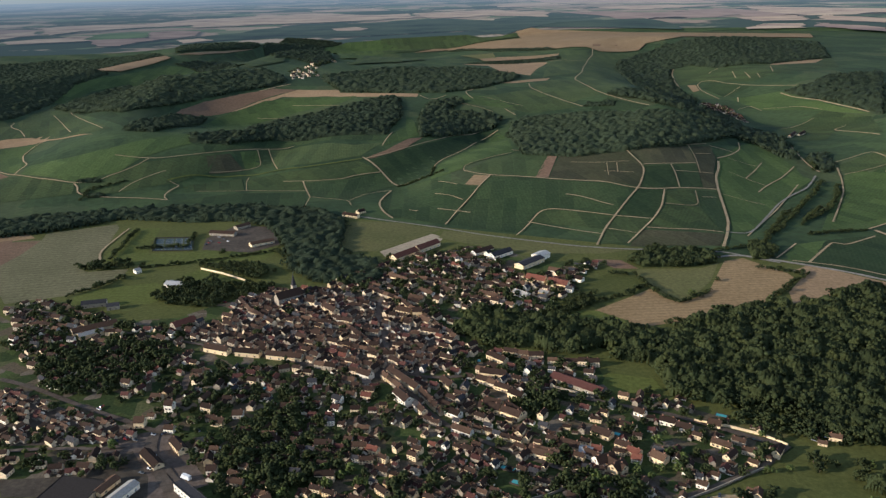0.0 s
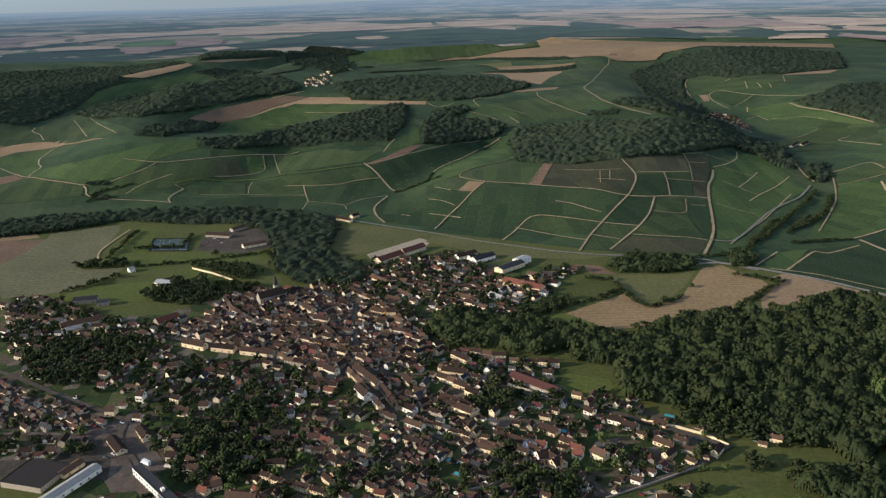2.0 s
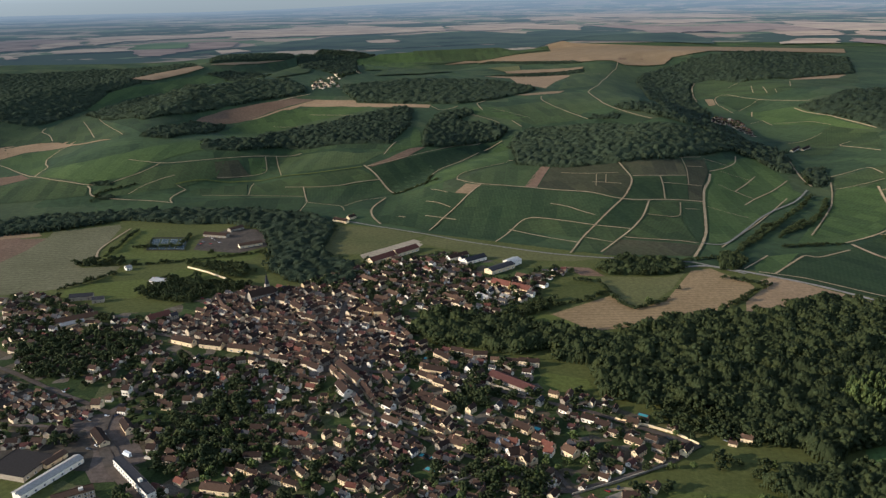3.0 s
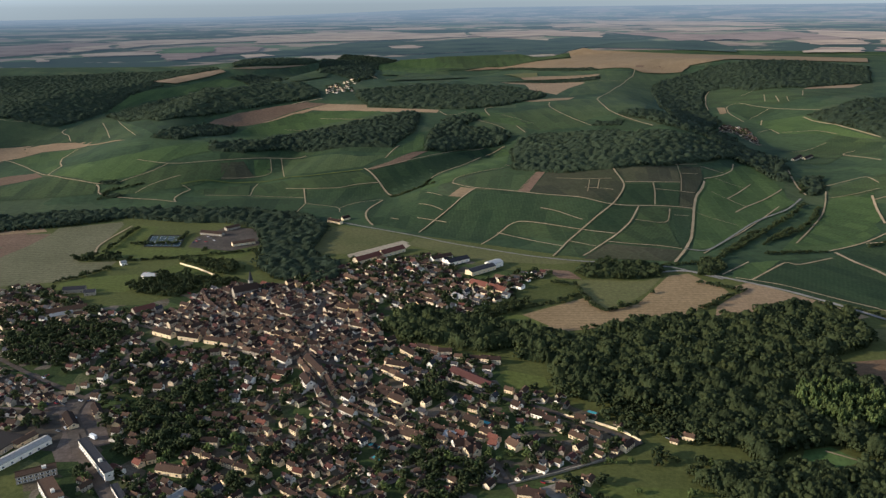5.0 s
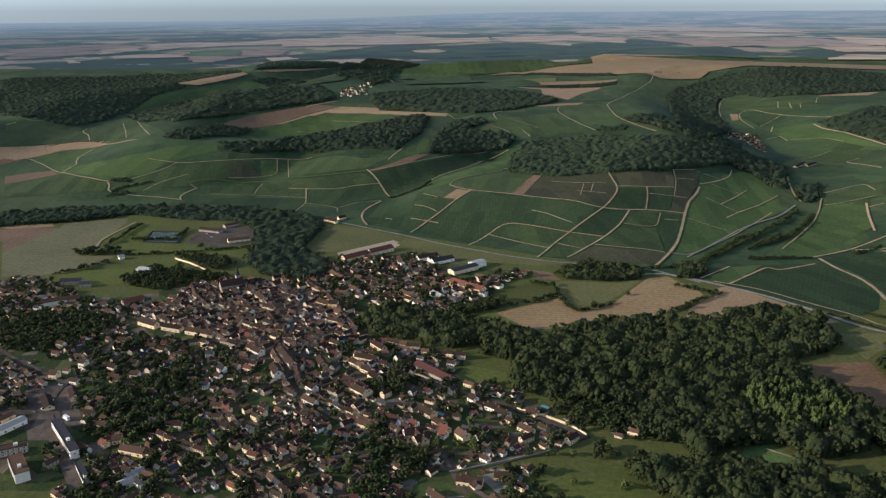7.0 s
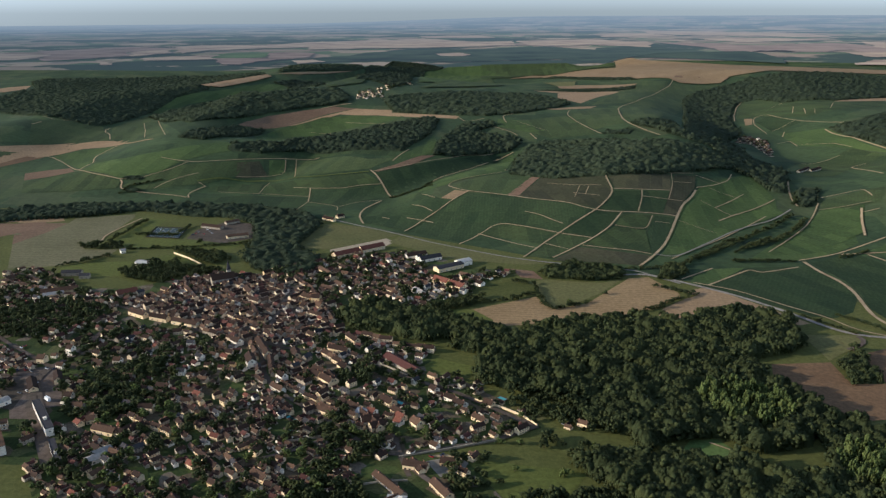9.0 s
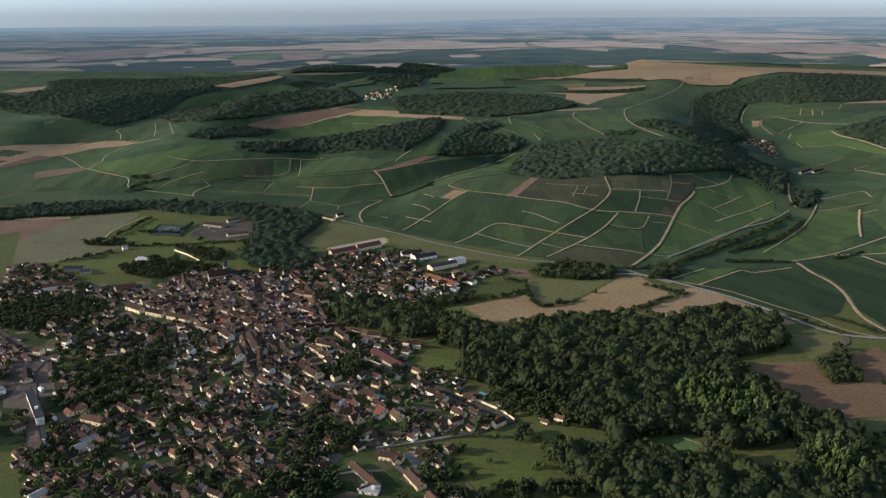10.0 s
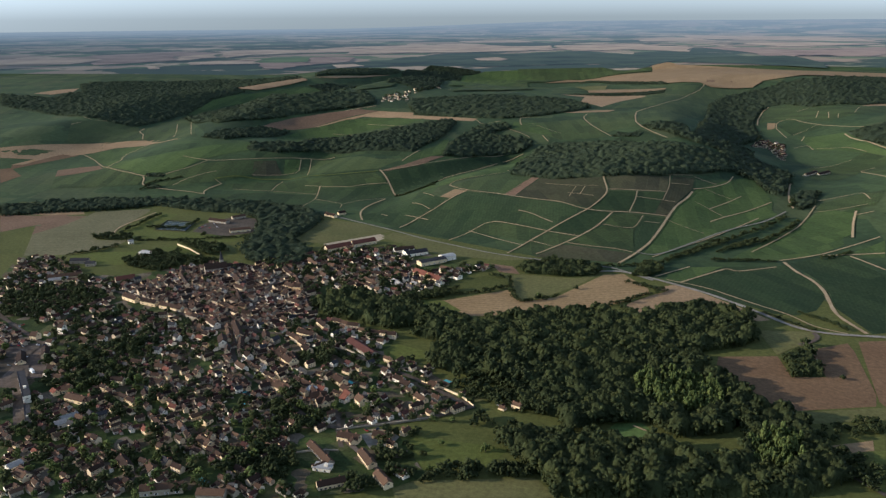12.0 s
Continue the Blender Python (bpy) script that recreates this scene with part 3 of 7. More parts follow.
field("wheat_field", "straw", "pale tan harvested wheat field", [(-732, 1066), (-675, 1083), (-633, 1106), (-598, 1113), (-596, 1088), (-659, 1064)], 0.326)
field("pavement", "yard", "paved yards and lanes of the town", [(-231, 837), (-196, 862), (-140, 870), (-68, 824), (-25, 779), (11, 720), (22, 671), (-18, 647), (-62, 638), (-173, 689), (-256, 733), (-275, 777), (-229, 769)], 0.330)
field("pavement", "asphalt", "wide grey asphalt junction beside sheds", [(-258, 549), (-221, 561), (-194, 527), (-167, 485), (-181, 476), (-180, 458), (-196, 456), (-227, 496), (-264, 520)], 0.334)
field("pavement", "yard", "paved yards and lanes of the town", [(-389, 634), (-352, 617), (-289, 582), (-245, 561), (-240, 542), (-299, 541), (-342, 541)], 0.338)
field("pavement", "yard", "paved yards and lanes of the town", [(-253, 519), (-236, 530), (-213, 496), (-205, 471), (-307, 475), (-319, 496), (-271, 498)], 0.342)
field("far_field", "far_straw", "pale tan harvested field on the far plain", [(-3007, 5045), (-2935, 5045), (-2694, 4719), (-2730, 4668)], 8.40)
field("far_field", "far_soil", "dull brown ploughed field on the far plain", [(-3410, 5044), (-4330, 6369), (-4272, 6749), (-3786, 6732), (-3595, 6532), (-3184, 5771), (-3326, 5290)], 8.60)
field("far_field", "far_straw", "pale tan harvested field on the far plain", [(-3595, 6532), (-3389, 6817), (-3081, 6248), (-3128, 5696)], 8.70)
field("far_field", "far_straw", "pale tan harvested field on the far plain", [(-3647, 7372), (-3358, 7853), (-2820, 7821), (-2606, 8988), (-2158, 7533), (-2652, 7101), (-2999, 6704), (-2979, 6161)], 8.80)
field("far_field", "far_straw", "pale tan harvested field on the far plain", [(-2897, 5417), (-2808, 5692), (-2525, 5835), (-2313, 5413), (-2497, 5286), (-2716, 5164)], 8.90)
field("far_field", "far_green", "green crop field on the far plain", [(-2395, 5547), (-2601, 6152), (-2247, 6312), (-2016, 5681), (-2217, 5478)], 9.00)
field("far_field", "far_soil", "dull brown ploughed field on the far plain", [(-2343, 5479), (-1955, 5542), (-2242, 6312), (-2169, 6488), (-1871, 6302), (-1712, 5677), (-1823, 5409), (-1887, 5163), (-1864, 4829), (-2011, 4828)], 9.10)
field("far_field", "far_straw", "pale tan harvested field on the far plain", [(-1699, 5283), (-1582, 5408), (-1427, 5161), (-1541, 4937)], 9.20)
field("far_field", "far_straw", "pale tan harvested field on the far plain", [(-2761, 8674), (-2030, 9282), (-1638, 10009), (-870, 8838), (-466, 9135), (-378, 7927), (-1156, 7363), (-1658, 7275), (-2104, 6869)], 9.30)
field("far_field", "far_straw", "pale tan harvested field on the far plain", [(-466, 9135), (411, 9781), (964, 8679), (873, 7600), (378, 8143), (-149, 7661)], 9.40)
field("far_field", "far_straw", "pale tan harvested field on the far plain", [(-869, 6276), (-716, 6444), (-585, 6186), (-605, 5951), (-773, 5955)], 9.50)
field("far_field", "far_soil", "dull brown ploughed field on the far plain", [(990, 8998), (1950, 8030), (2785, 8829), (3000, 7253), (2283, 5371), (2435, 7284), (1420, 5558), (1365, 7570)], 9.60)
field("far_field", "far_straw", "pale tan harvested field on the far plain", [(1862, 5387), (2339, 5517), (2090, 4852), (1826, 4858)], 9.70)
field("far_field", "far_straw", "pale tan harvested field on the far plain", [(1765, 4578), (1966, 4523), (1825, 4146), (1519, 4146)], 9.80)
field("far_field", "far_straw", "pale tan harvested field on the far plain", [(-1884, 10936), (-1093, 11333), (-767, 10332), (-1677, 10223)], 9.90)
field("far_field", "far_straw", "pale tan harvested field on the far plain", [(451, 11925), (1277, 12388), (1514, 10960), (567, 10613)], 10.00)
field("far_field", "far_straw", "pale tan harvested field on the far plain", [(1602, 10045), (2634, 10341), (2860, 9508), (1852, 8917)], 10.10)
field("far_field", "far_straw", "pale tan harvested field on the far plain", [(-4671, 5536), (-4804, 6081), (-3809, 5793), (-3648, 5164), (-4163, 4964)], 10.20)
field("far_field", "far_soil", "dull brown ploughed field on the far plain", [(-4338, 6542), (-4033, 7289), (-3368, 7079), (-3539, 6190)], 10.30)
field("pavement", "yard", "paved yards and lanes of the town", [(-319, 1018), (-327, 1069), (-301, 1127), (-246, 1119), (-219, 1034), (-251, 1002)], 0.346)
field("far_field", "far_straw", "pale tan harvested field on the far plain", [(2425, 5421), (2587, 4838), (2358, 4402), (2188, 4881)], 10.60)
field("far_field", "far_soil", "dull brown ploughed field on the far plain", [(2038, 4540), (2166, 4037), (2003, 3726), (1907, 4244)], 10.70)
field("far_field", "far_straw", "pale tan harvested field on the far plain", [(3147, 9108), (4057, 7725), (2944, 5519), (2827, 7879)], 10.80)
field("far_field", "far_straw", "pale tan harvested field on the far plain", [(1156, 14609), (3435, 12309), (3269, 10472), (1321, 11807)], 10.90)
field("wheat_field", "straw", "pale tan harvested wheat field", [(-127, 4117), (41, 4231), (239, 3660), (476, 3353), (594, 3306), (630, 3231), (785, 3256), (830, 3336), (953, 3358), (1292, 3626), (1597, 3537), (1691, 3786), (1339, 3963), (986, 4130), (747, 4405), (557, 4617), (439, 5455), (410, 4124), (186, 4292), (-24, 4345)], 3.350)
field("fallow_field", "soil_red", "reddish brown bare soil field", [(622, 3360), (829, 3329), (813, 3298), (617, 3310)], 3.354)
field("wheat_field", "straw", "pale tan harvested wheat field", [(157, 3233), (236, 3269), (411, 3210), (464, 3199), (448, 3120), (299, 3139), (169, 3127)], 3.358)
field("wheat_field", "straw", "pale tan harvested wheat field", [(78, 2970), (172, 2880), (184, 2537), (260, 2352), (323, 2670), (397, 2976), (234, 3050)], 0.362)
field("wheat_field", "straw", "pale tan harvested wheat field", [(157, 2177), (258, 2250), (306, 2266), (287, 2201), (195, 2162)], 0.366)
field("meadow", "grass_dry", "dry olive green pasture grass", [(82, 3458), (225, 3435), (224, 3250), (157, 3233)], 3.370)
field("fallow_field", "soil_red", "reddish brown bare soil field", [(-630, 1703), (-622, 1956), (-591, 2041), (-523, 2123), (-443, 2187), (-375, 2177), (-435, 2126), (-477, 2075), (-517, 2003), (-554, 1954), (-602, 1904), (-600, 1726)], 0.374)
field("wheat_field", "straw", "pale tan harvested wheat field", [(-517, 2003), (-464, 2086), (-414, 2137), (-375, 2177), (-266, 2158), (-259, 2123), (-53, 2032), (-55, 1991), (-157, 2033), (-294, 2102), (-409, 2119), (-445, 2076), (-493, 2025)], 0.378)
field("wheat_field", "straw", "pale tan harvested wheat field", [(-1171, 2806), (-1227, 3130), (-1058, 3195), (-1023, 3163), (-1040, 3024), (-1085, 2807), (-1136, 2777)], 3.382)
field("wheat_field", "straw", "pale tan harvested wheat field", [(-1027, 3242), (-953, 3466), (-848, 3786), (-866, 3702), (-963, 3340)], 3.386)
field("wheat_field", "straw", "pale tan harvested wheat field", [(-1052, 1650), (-1029, 1745), (-994, 1808), (-870, 1803), (-699, 1621), (-852, 1743), (-949, 1711), (-971, 1655), (-1010, 1587)], 0.390)
field("fallow_field", "soil_brown", "brown freshly ploughed field", [(-1041, 1414), (-1027, 1433), (-946, 1369), (-935, 1294)], 0.394)
field("fallow_field", "soil_brown", "brown freshly ploughed field", [(-1042, 1450), (-1025, 1604), (-986, 1616), (-1008, 1483), (-1019, 1424)], 0.398)
field("fallow_field", "soil_red", "reddish brown bare soil field", [(-902, 1432), (-866, 1463), (-816, 1465), (-774, 1417), (-812, 1391), (-855, 1365)], 0.402)
field("wheat_field", "straw", "pale tan harvested wheat field", [(-1166, 1559), (-1126, 1609), (-1016, 1796), (-1031, 1699), (-1023, 1622), (-1028, 1470), (-1049, 1458), (-1040, 1523), (-1109, 1493)], 0.406)
field("vineyard", "vine_mid", "green vineyard parcel with fine vine rows", [(-1147, 1537), (-1099, 1596), (-1054, 1620), (-1063, 1551), (-1107, 1527)], 0.410)
field("wheat_field", "straw", "pale tan harvested wheat field", [(-1851, 2508), (-1869, 2654), (-1848, 2762), (-1771, 2627), (-1771, 2501)], 0.414)
field("vineyard", "vine_bright", "fresh green vineyard parcel in evening sun", [(-544, 1828), (-539, 1932), (-516, 1999), (-449, 2089), (-360, 2113), (-209, 2068), (-244, 2014), (-333, 2003), (-386, 1971), (-435, 1933), (-433, 1676), (-457, 1635)], 0.418)
field("vineyard", "vine_bright", "fresh green vineyard parcel in evening sun", [(-1109, 2307), (-1115, 2450), (-1130, 2551), (-1118, 2644), (-1063, 2805), (-1001, 3040), (-925, 3084), (-656, 2542), (-678, 2337), (-1022, 2703), (-1072, 2521), (-1076, 2331)], 0.422)
field("vineyard", "vine_mid", "green vineyard parcel with fine vine rows", [(-912, 3335), (-845, 3776), (-542, 2980), (-514, 2737), (-584, 2559), (-825, 3132)], 3.426)
field("vineyard", "vine_bright", "fresh green vineyard parcel in evening sun", [(-107, 1520), (-92, 1606), (-71, 1665), (-75, 1779), (-56, 1715), (-43, 1596), (-62, 1566)], 0.430)
field("vineyard", "vine_bright", "fresh green vineyard parcel in evening sun", [(-5, 1442), (41, 1535), (119, 1689), (132, 1660), (131, 1428), (76, 1390), (38, 1358), (35, 1338), (2, 1318), (-19, 1320)], 0.434)
field("vineyard", "vine_mid", "green vineyard parcel with fine vine rows", [(51, 1334), (82, 1380), (132, 1413), (190, 1381), (154, 1266), (85, 1287)], 0.438)
field("fallow_field", "soil_red", "reddish brown bare soil field", [(151, 1266), (185, 1378), (200, 1371), (171, 1262)], 0.442)
field("wheat_field", "straw", "pale tan harvested wheat field", [(37, 1255), (54, 1298), (80, 1288), (60, 1245)], 0.446)
field("fallow_field", "soil_red", "reddish brown bare soil field", [(-138, 1455), (-102, 1494), (-62, 1566), (-35, 1584), (-70, 1505), (-99, 1477), (-126, 1453)], 0.450)
field("vineyard", "vine_dark", "dark green rows of vines on the slope", [(80, 1281), (154, 1260), (256, 1226), (291, 1203), (249, 1115), (202, 1132), (154, 1150), (133, 1133), (104, 1061), (8, 1114), (60, 1242)], 0.454)
field("vineyard", "vine_mid", "green vineyard parcel with fine vine rows", [(154, 1144), (295, 1094), (267, 1050), (242, 1007), (203, 1006), (223, 1065), (122, 1109)], 0.458)
field("vineyard", "vine_dark", "dark green rows of vines on the slope", [(300, 1202), (341, 1202), (321, 1138), (298, 1099), (251, 1109)], 0.462)
field("vineyard", "vine_mid", "green vineyard parcel with fine vine rows", [(344, 1200), (389, 1212), (378, 1146), (331, 1150)], 0.466)
field("vineyard", "vine_mid", "green vineyard parcel with fine vine rows", [(330, 1146), (377, 1142), (380, 1045), (283, 1064)], 0.470)
field("vineyard", "vine_dark", "dark green rows of vines on the slope", [(395, 1212), (429, 1216), (402, 1090), (381, 1045), (379, 1142)], 0.474)
field("vineyard", "vine_brown", "brownish green vineyard parcel of old vines", [(281, 1057), (379, 1035), (357, 988), (279, 996), (246, 1008)], 0.478)
field("vineyard", "vine_brown", "brownish green vineyard parcel of old vines", [(203, 1370), (315, 1366), (329, 1291), (321, 1252), (300, 1213), (256, 1233), (173, 1262)], 0.482)
field("vineyard", "vine_brown", "brownish green vineyard parcel of old vines", [(321, 1363), (434, 1403), (430, 1333), (334, 1299)], 0.486)
field("vineyard", "vine_dark", "dark green rows of vines on the slope", [(333, 1292), (378, 1305), (369, 1219), (302, 1209), (324, 1255)], 0.490)
field("vineyard", "vine_dark", "dark green rows of vines on the slope", [(382, 1307), (428, 1325), (407, 1226), (372, 1218)], 0.494)
field("vineyard", "vine_brown", "brownish green vineyard parcel of old vines", [(442, 1407), (481, 1426), (475, 1371), (445, 1290), (431, 1229), (409, 1224)], 0.498)
field("vineyard", "vine_bright", "fresh green vineyard parcel in evening sun", [(483, 1376), (551, 1471), (599, 1524), (612, 1368), (605, 1322), (613, 1300), (545, 1224), (467, 1117), (423, 1051), (395, 1042), (422, 1165), (444, 1270)], 0.502)
field("vineyard", "vine_brown", "brownish green vineyard parcel of old vines", [(-434, 1474), (-397, 1502), (-363, 1460), (-416, 1423)], 0.506)
field("vineyard", "vine_bright", "fresh green vineyard parcel in evening sun", [(-381, 1517), (-354, 1539), (-334, 1479), (-362, 1465)], 0.510)
field("vineyard", "vine_dark", "dark green rows of vines on the slope", [(-351, 1541), (-335, 1552), (-303, 1457), (-329, 1472)], 0.514)
field("vineyard", "vine_mid", "green vineyard parcel with fine vine rows", [(-333, 1556), (-275, 1574), (-167, 1526), (-110, 1535), (-148, 1467), (-239, 1442), (-301, 1452)], 0.518)
field("vineyard", "vine_dark", "dark green rows of vines on the slope", [(-457, 1535), (-385, 1575), (-287, 1620), (-122, 1601), (-112, 1546), (-290, 1584), (-440, 1490)], 0.522)
field("vineyard", "vine_mid", "green vineyard parcel with fine vine rows", [(-329, 1337), (-347, 1420), (-254, 1417), (-149, 1444), (-108, 1404), (-165, 1371), (-235, 1367), (-227, 1329)], 0.526)
field("vineyard", "vine_dark", "dark green rows of vines on the slope", [(-234, 1364), (-162, 1366), (-105, 1401), (-78, 1351), (-129, 1306), (-150, 1265), (-215, 1289)], 0.530)
field("vineyard", "vine_dark", "dark green rows of vines on the slope", [(-355, 1321), (-227, 1319), (-215, 1214), (-311, 1229), (-433, 1276)], 0.534)
field("vineyard", "vine_mid", "green vineyard parcel with fine vine rows", [(-447, 1357), (-409, 1403), (-363, 1434), (-336, 1341), (-419, 1344)], 0.538)
field("vineyard", "vine_dark", "dark green rows of vines on the slope", [(-131, 1439), (-69, 1499), (10, 1603), (75, 1693), (119, 1695), (-4, 1478), (-19, 1358), (-75, 1356)], 0.542)
field("vineyard", "vine_dark", "dark green rows of vines on the slope", [(-98, 1258), (-75, 1342), (-18, 1316), (40, 1249), (58, 1240), (6, 1114), (-71, 1154), (-91, 1194)], 0.546)
field("vineyard", "vine_bright", "fresh green vineyard parcel in evening sun", [(-754, 1416), (-761, 1470), (-671, 1467), (-610, 1493), (-507, 1598), (-444, 1566), (-541, 1448), (-563, 1392), (-632, 1357)], 0.550)
field("vineyard", "vine_mid", "green vineyard parcel with fine vine rows", [(-849, 1356), (-765, 1413), (-627, 1346), (-617, 1316), (-704, 1292), (-791, 1270)], 0.554)
field("vineyard", "vine_bright", "fresh green vineyard parcel in evening sun", [(-965, 1623), (-941, 1697), (-863, 1725), (-834, 1590), (-779, 1495), (-773, 1437)], 0.558)
field("vineyard", "vine_mid", "green vineyard parcel with fine vine rows", [(-586, 1368), (-532, 1427), (-417, 1490), (-418, 1428), (-462, 1368), (-543, 1324), (-590, 1308), (-612, 1329)], 0.562)
field("vineyard", "vine_mid", "green vineyard parcel with fine vine rows", [(-1223, 1907), (-1176, 1979), (-1099, 2038), (-1038, 1955), (-940, 1820), (-1047, 1774), (-1078, 1689)], 0.566)
field("vineyard", "vine_mid", "green vineyard parcel with fine vine rows", [(-1053, 2016), (-1090, 2288), (-924, 2054), (-670, 1644), (-710, 1642), (-937, 1819)], 0.570)
field("vineyard", "vine_dark", "dark green rows of vines on the slope", [(-945, 2096), (-749, 1899), (-636, 1994), (-652, 1783), (-638, 1633)], 0.574)
field("vineyard", "vine_mid", "green vineyard parcel with fine vine rows", [(688, 1371), (763, 1405), (796, 1400), (764, 1311), (677, 1319)], 0.578)
field("vineyard", "vine_bright", "fresh green vineyard parcel in evening sun", [(657, 1284), (740, 1313), (699, 1177), (608, 1085), (542, 1067), (620, 1203)], 0.582)
field("vineyard", "vine_mid", "green vineyard parcel with fine vine rows", [(733, 1739), (863, 1823), (903, 1688), (838, 1513), (826, 1674), (766, 1587), (712, 1586)], 0.586)
field("vineyard", "vine_bright", "fresh green vineyard parcel in evening sun", [(783, 2183), (879, 2104), (885, 1857), (909, 1704), (855, 1836), (791, 1975)], 0.590)
field("vineyard", "vine_mid", "green vineyard parcel with fine vine rows", [(779, 2733), (841, 2729), (872, 2566), (992, 2524), (1285, 2710), (1162, 2382), (1002, 2303), (877, 2277), (768, 2465), (719, 2443)], 0.594)
field("vineyard", "vine_dark", "dark green rows of vines on the slope", [(758, 2374), (805, 2412), (852, 2236), (775, 2214)], 0.598)
field("wheat_field", "straw", "pale tan harvested wheat field", [(994, 2478), (1051, 2559), (1221, 2619), (1152, 2518)], 0.602)
field("wheat_field", "straw", "pale tan harvested wheat field", [(739, 2437), (760, 2422), (745, 2338), (725, 2329)], 0.606)
field("vineyard", "vine_mid", "green vineyard parcel with fine vine rows", [(443, 2587), (606, 3255), (626, 3203), (781, 3233), (689, 3041), (589, 2611), (452, 1930), (393, 1864), (367, 1946), (374, 2229)], 0.610)
field("vineyard", "vine_mid", "green vineyard parcel with fine vine rows", [(252, 1961), (232, 2059), (303, 2216), (363, 2194), (367, 1864), (328, 1855), (301, 1830)], 0.614)
field("vineyard", "vine_dark", "dark green rows of vines on the slope", [(322, 1747), (377, 1825), (435, 1679), (399, 1666)], 0.618)
field("vineyard", "vine_mid", "green vineyard parcel with fine vine rows", [(84, 1956), (224, 2030), (305, 1784), (198, 1795), (158, 1842)], 0.622)
field("vineyard", "vine_bright", "fresh green vineyard parcel in evening sun", [(54, 1990), (112, 1975), (184, 1862), (144, 1854), (60, 1907)], 0.626)
field("vineyard", "vine_mid", "green vineyard parcel with fine vine rows", [(401, 3052), (471, 3284), (588, 3247), (542, 3017), (411, 2412), (291, 2300)], 0.630)
field("vineyard", "vine_mid", "green vineyard parcel with fine vine rows", [(-301, 2720), (-145, 2896), (-51, 3141), (-214, 4115), (-321, 4042), (-288, 2816)], 3.634)
field("vineyard", "vine_bright", "fresh green vineyard parcel in evening sun", [(-583, 4214), (-564, 4875), (-373, 5015), (-136, 4227), (-268, 4078), (-274, 2991), (-344, 2905)], 3.638)
field("vineyard", "vine_mid", "green vineyard parcel with fine vine rows", [(-381, 5090), (145, 5282), (401, 4570), (410, 4230), (185, 4362), (4, 4385), (-133, 4190), (-276, 4149)], 3.642)
field("far_forest", "far_wood", "dark green forest on the far plain", [(-1796, 4934), (-1539, 5045), (-1308, 5280), (-1088, 5668), (-860, 5530), (-625, 5280), (-416, 5400), (140, 5721), (570, 4802), (980, 4590), (1235, 4281), (1331, 4693), (1276, 6926), (710, 8119), (365, 7174), (-148, 7783), (-621, 7222), (-1326, 6738), (-1499, 5967), (-1781, 5407)], 8.05)
field("pavement", "asphalt_pale", "pale paved yard round a villa", [(170, 448), (192, 461), (203, 451), (200, 437), (185, 428)], 0.72)
field("gardens", "garden", "garden soil and lawns among the houses", [(70, 406), (123, 443), (167, 461), (197, 460), (217, 432), (240, 399), (218, 377), (169, 356), (105, 341)], 0.69)


# ---- roads and tracks ----
road("road", "asphalt_pale", 4.2, "pale asphalt country road", [(-147, 1176), (-82, 1138), (-5, 1096), (55, 1057), (115, 1027), (172, 1000), (233, 982), (293, 977), (321, 965), (354, 967), (376, 942), (407, 918)])
road("road", "asphalt_pale", 5.5, "pale asphalt country road", [(251, 950), (329, 940), (366, 952), (424, 915), (471, 881), (507, 844), (529, 819), (555, 785), (575, 771), (609, 770), (647, 773)])
road("track", "chalk", 2.2, "pale chalky farm track between vines", [(424, 925), (472, 903), (527, 849), (560, 822), (578, 787), (610, 774)])
road("track", "chalk", 2.2, "pale chalky farm track between vines", [(410, 936), (456, 990)])
road("track", "chalk", 2.8, "pale chalky farm track between vines", [(441, 917), (509, 999), (510, 976), (571, 1014)])
road("track", "chalk", 4.5, "pale chalky farm track between vines", [(584, 1040), (593, 993), (608, 958), (614, 918), (611, 867), (610, 833), (623, 797), (630, 779)])
road("track", "chalk", 2.8, "pale chalky farm track between vines", [(579, 1047), (640, 1083), (680, 1115), (732, 1153)])
road("track", "chalk", 2.8, "pale chalky farm track between vines", [(639, 1078), (721, 1081)])
road("track", "chalk", 2.8, "pale chalky farm track between vines", [(675, 1073), (706, 1015)])
road("road", "asphalt", 5.1, "grey asphalt street beside houses and gardens", [(554, 730), (570, 743), (584, 758), (575, 769)])
road("track", "chalk", 2.8, "pale chalky farm track between vines", [(-440, 982), (-454, 1014), (-455, 1067), (-454, 1124)])
road("road", "asphalt", 5.1, "grey asphalt street beside houses and gardens", [(-399, 653), (-360, 635), (-319, 609), (-270, 581), (-242, 566), (-228, 557)])
road("road", "asphalt", 6.8, "grey asphalt street beside houses and gardens", [(-228, 557), (-221, 570), (-223, 597), (-227, 627), (-231, 659)])
road("road", "asphalt", 8.5, "grey asphalt street beside houses and gardens", [(-228, 557), (-224, 529), (-219, 518), (-201, 492), (-186, 470)])
road("road", "asphalt", 4.2, "grey asphalt street beside houses and gardens", [(-241, 538), (-260, 532), (-296, 536), (-338, 533)])
road("road", "asphalt", 5.1, "grey asphalt street beside houses and gardens", [(-84, 650), (-53, 646), (-34, 622), (-14, 575), (10, 545), (58, 511), (90, 488), (136, 484)])
road("road", "asphalt", 5.1, "grey asphalt street beside houses and gardens", [(-56, 657), (-16, 637), (29, 641), (65, 626), (124, 590), (176, 568), (224, 534), (251, 518)])
road("road", "asphalt", 5.1, "grey asphalt street beside houses and gardens", [(91, 483), (140, 449), (180, 469), (223, 491), (251, 518)])
road("road", "asphalt", 4.2, "grey asphalt street beside houses and gardens", [(136, 484), (152, 446), (162, 425)])
